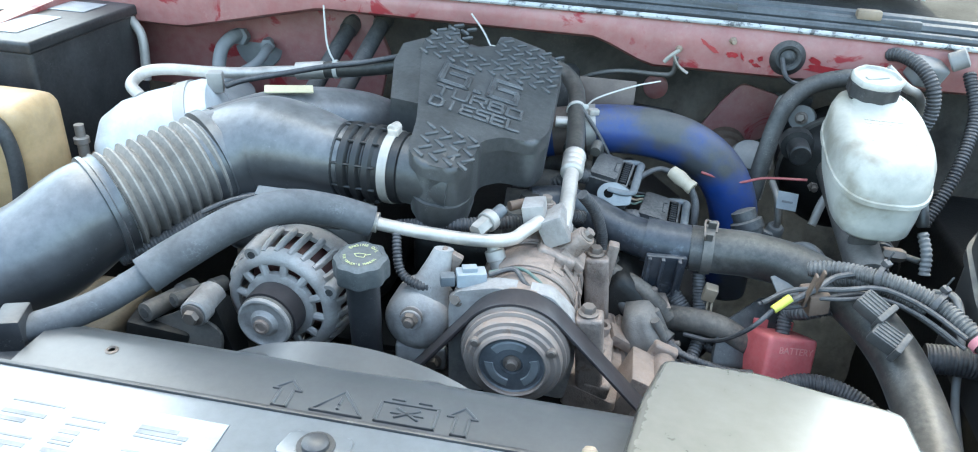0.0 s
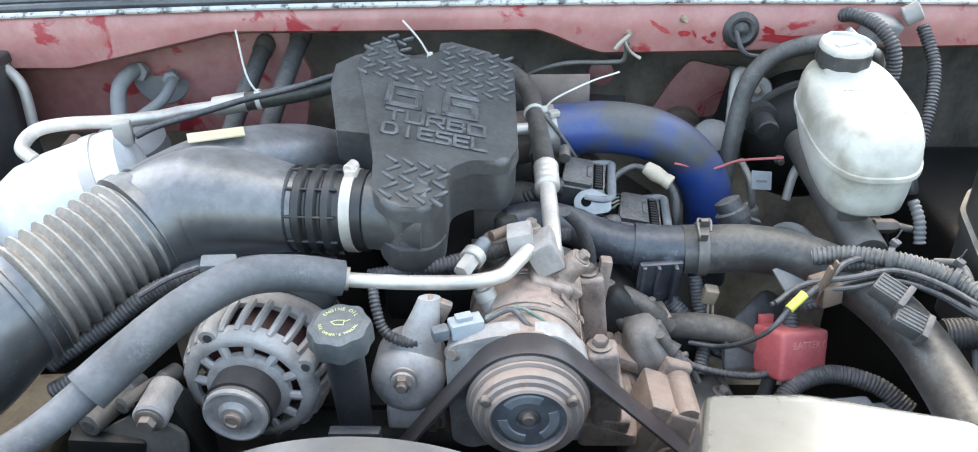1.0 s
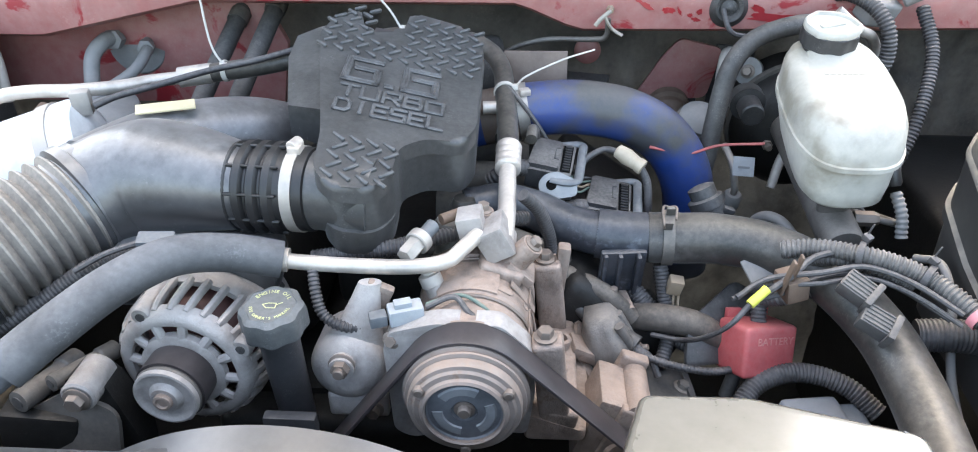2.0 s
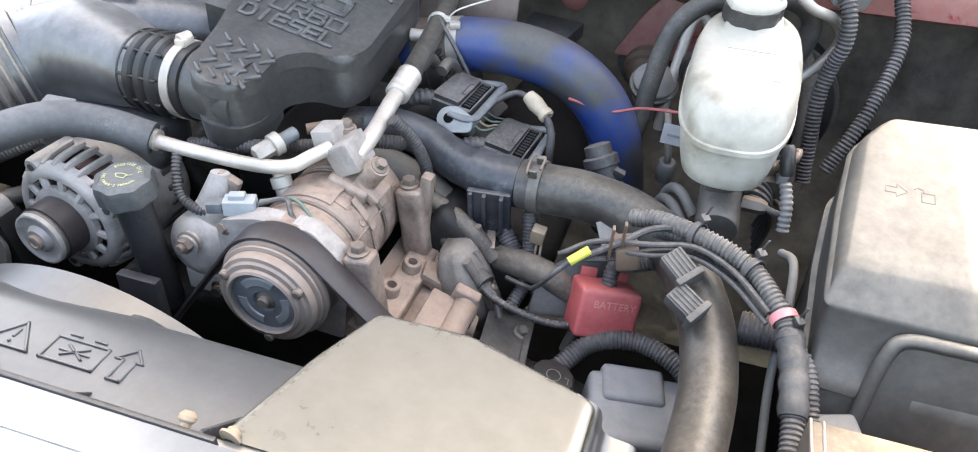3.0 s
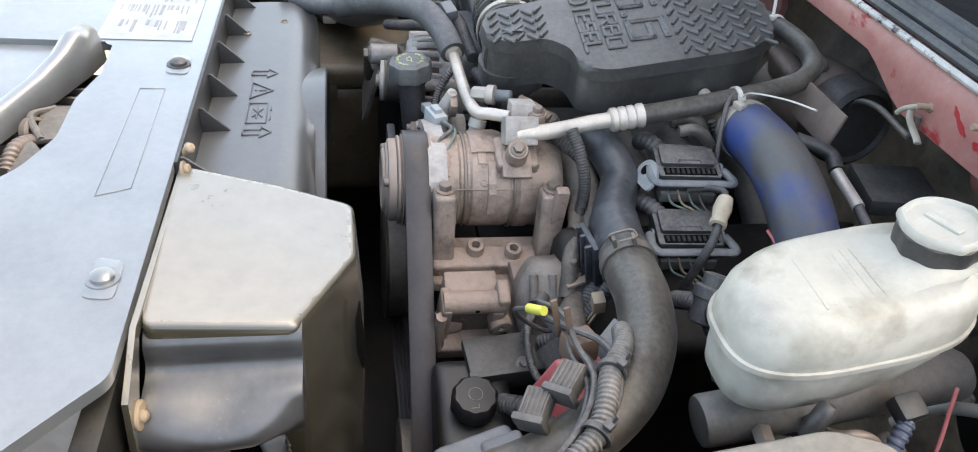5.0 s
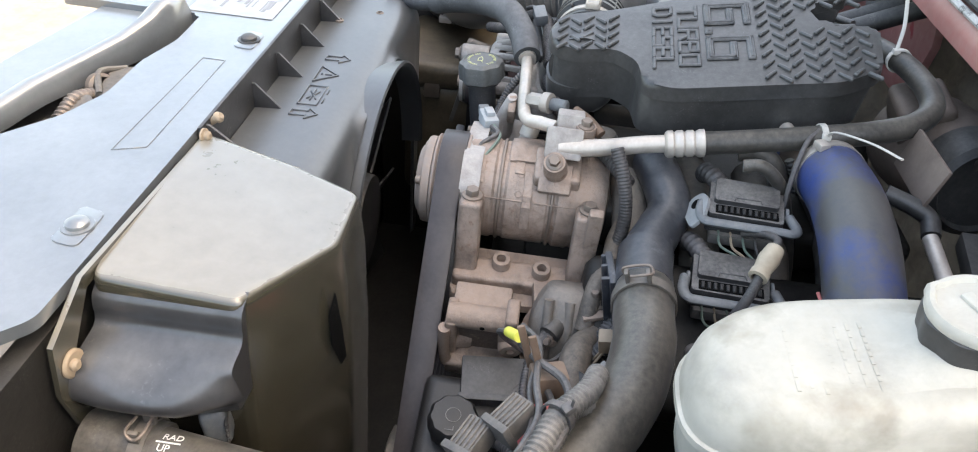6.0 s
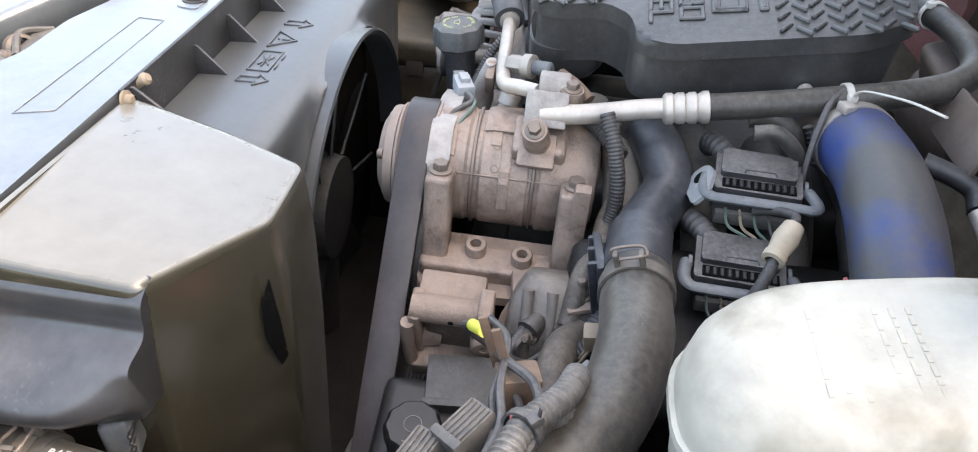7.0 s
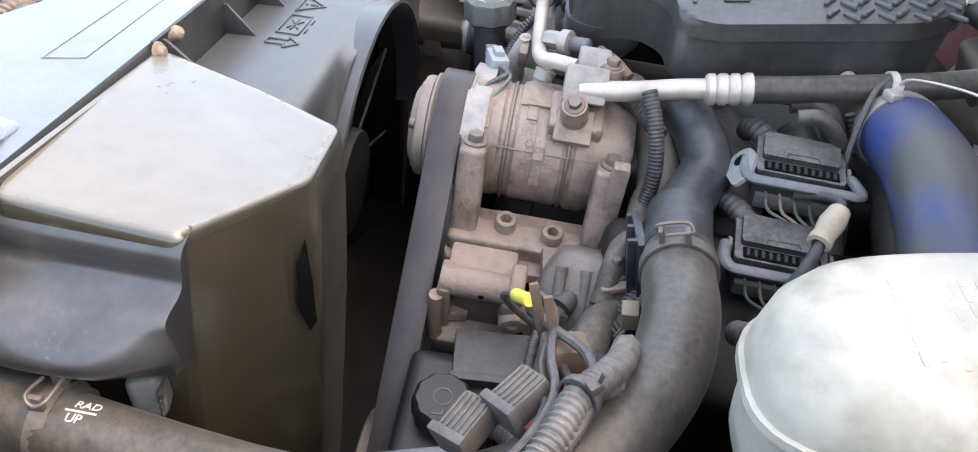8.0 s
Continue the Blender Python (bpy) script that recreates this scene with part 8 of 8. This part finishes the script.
M_REDPALE = surface("worn_red_letters", (0.62, 0.16, 0.15), 0.5, dust=0.4, dust_colour=(0.55, 0.35, 0.30), bump=0.05)
M_OUTLET = surface("blue_black_moulding", (0.017, 0.022, 0.033), 0.32, dust=0.17, dust_colour=(0.20, 0.19, 0.18), bump=0.3, grain=130, grime=0.5, even=0.0, patch=0.57, patch_colour=(0.075, 0.085, 0.105), patch_scale=34, patch_soft=0.06, spec=0.6)


def build_low_clutter():
    # below and beside the red terminal box
    mod = thing("junction_block", (0.36, 0.10, 0.93), "blue-grey junction block low beside the hose", "junction block")
    part("case", box((0.105, 0.085, 0.05), pose(0.362, 0.090, 0.925, 8, 6, 14), 0.010, 3), M_JUNCTION, mod)
    part("lid", box((0.066, 0.045, 0.022), pose(0.352, 0.112, 0.948, 8, 6, 14), 0.008, 3), M_JUNCTION, mod)
    for k in range(3):
        part("screw", lathe([(0.005, 0), (0.005, 0.004), (0.002, 0.005)], (0.335 + 0.022 * k, 0.072 + 0.006 * k, 0.946 - 0.002 * k), (0, 0, 1), 10), M_STEEL, mod)
    for pts, r, lab in (([(0.27, 0.115, 0.945), (0.30, 0.145, 0.965), (0.345, 0.158, 0.970), (0.39, 0.145, 0.965), (0.42, 0.12, 0.95)], 0.013, "ribbed black conduit under the terminal box"),
                        ([(0.44, 0.14, 1.04), (0.48, 0.135, 1.045), (0.53, 0.13, 1.04), (0.58, 0.13, 1.03)], 0.020, "thick ribbed black conduit to the fuse box"),
                        ([(0.17, 0.235, 1.02), (0.20, 0.215, 0.995), (0.235, 0.20, 0.985), (0.27, 0.20, 0.99)], 0.013, "taped black conduit under the hose"),
                        ([(0.23, 0.30, 1.05), (0.26, 0.31, 1.07), (0.285, 0.325, 1.05), (0.30, 0.34, 1.0)], 0.012, "ribbed conduit behind the hose"),
                        ([(0.20, 0.17, 0.96), (0.21, 0.20, 0.985), (0.205, 0.225, 1.02), (0.20, 0.24, 1.05)], 0.010, "ribbed conduit rising to the hose")):
        ob = thing("ribbed_conduit", pts[0], lab, "conduit", "conduits round the engine")
        part("conduit", corrugated(pts, r * 0.85, 0.0042, 0.0010), M_WIRE, ob)
    con = thing("round_connector", (0.26, 0.32, 1.06), "round grey harness connector behind the hose", "connector")
    part("body", lathe([(0.012, -0.03), (0.017, -0.028), (0.018, -0.004), (0.021, -0.003), (0.021, 0.008), (0.016, 0.010), (0.016, 0.022), (0.010, 0.024)], (0.262, 0.322, 1.082), (-0.4, 0.3, 0.8), 24), M_DIRTYPLUG, con)
    part("tab", box((0.014, 0.010, 0.012), pose(0.284, 0.312, 1.078, 0, 20, 0), 0.002), M_DIRTYPLUG, con)
    cab = thing("grey_cable", (0.46, 0.2, 1.0), "grey cable hanging beside the fuse box", "cable")
    part("cable", tube([(0.47, 0.235, 1.07), (0.478, 0.20, 1.085), (0.480, 0.165, 1.06), (0.478, 0.12, 1.0), (0.482, 0.06, 0.95)], 0.0045, 10), M_GREYDUST, cab)
    for pts, lab in (([(0.215, 0.165, 0.99), (0.25, 0.175, 0.998), (0.275, 0.20, 1.02)], "black stamped bracket edge"),):
        br = thing("terminal_bracket", pts[0], "black stamped bracket behind the terminal box", "bracket")
        part("plate", slab([(-0.05, -0.05), (0.045, -0.045), (0.05, 0.03), (0.02, 0.045), (-0.045, 0.0)], 0, 0.004, Matrix(((0.85, 0, 0.5, 0.265), (0.3, 0.6, -0.55, 0.205), (-0.2, 0.8, 0.6, 1.0), (0, 0, 0, 1))), 0.001, round_corners=0.01), M_BLACKCAP, br)
    tray = thing("black_crossmember", (0.2, 0.14, 0.9), "black painted bracket below the tan casting", "bracket")
    part("bar", box((0.05, 0.10, 0.012), pose(0.205, 0.135, 0.948, 0, 12, 6), 0.002), M_BLACKCAP, tray)
    part("edge", box((0.008, 0.10, 0.035), pose(0.228, 0.135, 0.936, 0, 12, 6), 0.002), M_BLACKCAP, tray)
    part("bolt", bolt((0.222, 0.150, 0.950), (0.3, 0, 1), 0.007, 0.007), M_DARKSTEEL, tray)
    gp = thing("corner_plug", (0.52, 0.05, 1.01), "large grey plug below the fuse box", "plug")
    part("shell", box((0.05, 0.03, 0.035), pose(0.522, 0.045, 1.020, 8, 0, 20), 0.005, 3), M_GREYDUST, gp)
    part("collar", box((0.010, 0.036, 0.040), pose(0.499, 0.037, 1.020, 8, 0, 20), 0.004), M_CREAM, gp)
    pv = thing("proportioning_valve", (0.45, 0.42, 1.02), "grey fittings below the reservoir", "valve")
    part("body", box((0.035, 0.05, 0.03), pose(0.452, 0.400, 1.06, 10, 0, 10), 0.005), M_DARKSTEEL, pv)
    part("sleeve", corrugated([(0.462, 0.30, 1.115), (0.468, 0.285, 1.095), (0.470, 0.275, 1.07)], 0.0070, 0.006, 0.0012), M_GREYDUST, pv)
    part("plug", lathe([(0.006, 0), (0.008, 0.004), (0.008, 0.03), (0.005, 0.034)], (0.462, 0.305, 1.12), (-0.2, 0.5, 1), 14), M_BLACKCAP, pv)
    for k in range(5):
        st = thing("coil_line", (0.44, 0.36 + 0.01 * k, 1.04), "black coiled brake line loop", "line", "coiled brake lines")
        part("loop", tube([(0.42, 0.33 + 0.014 * k, 1.05), (0.435, 0.33 + 0.014 * k, 1.07), (0.455, 0.33 + 0.014 * k, 1.06), (0.462, 0.335 + 0.014 * k, 1.03), (0.455, 0.34 + 0.014 * k, 0.99)], 0.0042, 8), M_BLACKCAP, st)


def build_wing_box():
    mb = thing("metal_box", (0.585, -0.075, 1.00), "tarnished brown-grey metal box with a white label", "metal box")
    part("case", box((0.20, 0.145, 0.085), pose(0.5885, -0.0755, 1.045), 0.003), M_TARNISH, mb)
    for x in (0.4905, 0.5000):
        part("fold", box((0.0022, 0.147, 0.0870), pose(x, -0.0755, 1.0455), 0.0008, 1), M_PALEMETAL, mb, "bright folded edge")
    part("label", box((0.10, 0.07, 0.0008), pose(0.600, -0.080, 1.0879), 0.0002, 1), M_TRIM, mb, "white paper label")
    sp = thing("level_sensor_plug", (0.462, 0.395, 1.07), "pale plug with a blue boot under the reservoir", "plug")
    part("socket", box((0.022, 0.024, 0.018), pose(0.440, 0.412, 1.118, 10, 20, 10), 0.004), M_BLACKCAP, sp)
    part("boot", corrugated([(0.448, 0.410, 1.112), (0.458, 0.400, 1.102), (0.464, 0.392, 1.092)], 0.0075, 0.006, 0.0014), M_BLUEBOOT, sp, "blue ribbed boot")
    part("plug", box((0.013, 0.018, 0.026), pose(0.468, 0.386, 1.078, -10, 12, 8), 0.003), M_PALEBLUE, sp)
    rw = thing("sensor_wire", (0.46, 0.44, 1.06), "thin red wire hanging behind the reservoir", "wire")
    part("wire", tube([(0.425, 0.47, 1.12), (0.442, 0.455, 1.11), (0.462, 0.44, 1.09), (0.475, 0.43, 1.06), (0.48, 0.42, 1.02)], 0.0018, 8), M_WIRERED, rw)


M_TARNISH = surface("tarnished_metal", (0.17, 0.145, 0.12), 0.45, metal=0.6, dust=0.3, dust_colour=(0.26, 0.22, 0.17), bump=0.3, grain=90, patch=0.53, patch_colour=(0.30, 0.26, 0.21), patch_scale=45, grime=0.5, even=0.0)
M_BLUEBOOT = surface("blue_rubber", (0.05, 0.075, 0.14), 0.5, dust=0.25, dust_colour=(0.25, 0.24, 0.23), bump=0.15)


def build_rear_corner():
    boot = thing("bulkhead_boot", (0.264, 0.68, 1.06), "dark rubber steering boot pressed onto the bulkhead", "boot")
    part("flange", lathe([(0.030, 0.0), (0.046, 0.0), (0.048, 0.004), (0.046, 0.010), (0.032, 0.012)], (0.266, 0.700, 1.055), (0, -1, 0.1), 30), M_RUBBER2, boot)
    part("cone", lathe([(0.036, 0.008), (0.036, 0.020), (0.030, 0.024), (0.030, 0.034), (0.022, 0.040), (0.014, 0.060)], (0.266, 0.700, 1.055), (0, -1, -0.25), 30), M_RUST, boot, "brown dusty rubber cone")
    fit = thing("capped_fitting", (0.331, 0.47, 0.98), "pale ribbed cap on a line end", "fitting")
    part("cap", lathe([(0.008, -0.02), (0.011, -0.019), (0.011, -0.006), (0.013, -0.005), (0.013, 0.012), (0.010, 0.016), (0.005, 0.017)], (0.331, 0.470, 1.003), (0.05, -0.3, 1), 18), M_GREYDUST, fit)
    part("line", tube([(0.331, 0.466, 1.015), (0.331, 0.462, 1.03), (0.325, 0.47, 1.06), (0.318, 0.50, 1.075)], 0.005, 10), M_PALEMETAL, fit)
    plate = thing("bulkhead_plate", (0.35, 0.69, 1.08), "black square plate on the bulkhead", "plate")
    part("sheet", box((0.062, 0.006, 0.095), pose(0.360, 0.694, 1.105, 0, 4, 0), 0.006), M_BLACKCAP, plate)
    br = thing("pedal_bracket", (0.38, 0.62, 1.05), "rusty grey bracket with bolts behind the reservoir", "bracket")
    part("arm", box((0.026, 0.03, 0.10), pose(0.384, 0.610, 1.09, 0, 12, 0), 0.006), M_GREYDUST, br)
    part("ear", lathe([(0.018, -0.01), (0.020, -0.008), (0.020, 0.008), (0.012, 0.010)], (0.366, 0.615, 1.140), (-0.4, -0.8, 0.3), 22), M_GREYDUST, br)
    part("bolt", bolt((0.362, 0.605, 1.143), (-0.4, -0.8, 0.3), 0.007, 0.008), M_STEEL, br)
    part("foot", box((0.06, 0.02, 0.02), pose(0.395, 0.60, 1.045, 0, -10, 0), 0.005), M_RUST, br)
    for pts, r, lab, mat in (([(0.055, 0.238, 1.062), (0.076, 0.230, 1.050), (0.102, 0.226, 1.040), (0.136, 0.212, 1.030), (0.17, 0.205, 1.00)], 0.0105, "brown dusty hose below the outlet", M_BROWNHOSE),
                             ([(0.060, 0.240, 1.036), (0.082, 0.233, 1.028), (0.111, 0.226, 1.018), (0.15, 0.212, 0.985)], 0.0085, "thin brown hose below the outlet", M_BROWNHOSE),
                             ([(0.175, 0.215, 0.995), (0.205, 0.20, 1.005), (0.24, 0.195, 1.0), (0.27, 0.20, 0.975)], 0.016, "thick dusty hose behind the terminal box", M_BROWNHOSE),
                             ([(0.335, 0.40, 1.00), (0.345, 0.375, 1.035), (0.360, 0.35, 1.045), (0.378, 0.33, 1.03)], 0.0065, "brake line curving to the cylinder", M_GREYDUST),
                             ([(0.328, 0.41, 0.98), (0.338, 0.375, 1.018), (0.355, 0.345, 1.026), (0.372, 0.32, 1.012)], 0.0065, "second brake line curving to the cylinder", M_GREYDUST),
                             ([(0.45, 0.60, 1.17), (0.48, 0.57, 1.13), (0.50, 0.53, 1.06), (0.49, 0.49, 0.98)], 0.016, "thick dusty hose at the bulkhead corner", M_BROWNHOSE)):
        ob = thing("dusty_hose", pts[0], lab, "hose", "hoses low in the bay")
        part("rubber", tube(pts, r, 14), mat, ob)
    con = thing("corner_connector", (0.50, 0.57, 1.25), "grey harness connector high at the bulkhead corner", "connector")
    part("shell", box((0.045, 0.035, 0.035), pose(0.505, 0.565, 1.245, 20, 10, 25), 0.006, 3), M_GREYDUST, con)
    part("nose", lathe([(0.012, 0), (0.014, 0.002), (0.014, 0.022), (0.010, 0.024)], (0.530, 0.560, 1.262), (0.8, -0.2, 0.5), 18), M_GREYDUST, con)


M_BROWNHOSE = surface("brown_dusty_hose", (0.06, 0.055, 0.05), 0.6, dust=0.5, dust_colour=(0.22, 0.18, 0.145), bump=0.2, grime=0.5, even=0.1)
M_JUNCTION = surface("junction_plastic", (0.2, 0.21, 0.22), 0.5, dust=0.35, dust_colour=(0.25, 0.25, 0.26), bump=0.15)
build_low_clutter()
build_rear_corner()
build_wing_box()
build_reservoir()
build_fuse_box()
build_hose_outlet()
build_connectors()
build_looms()
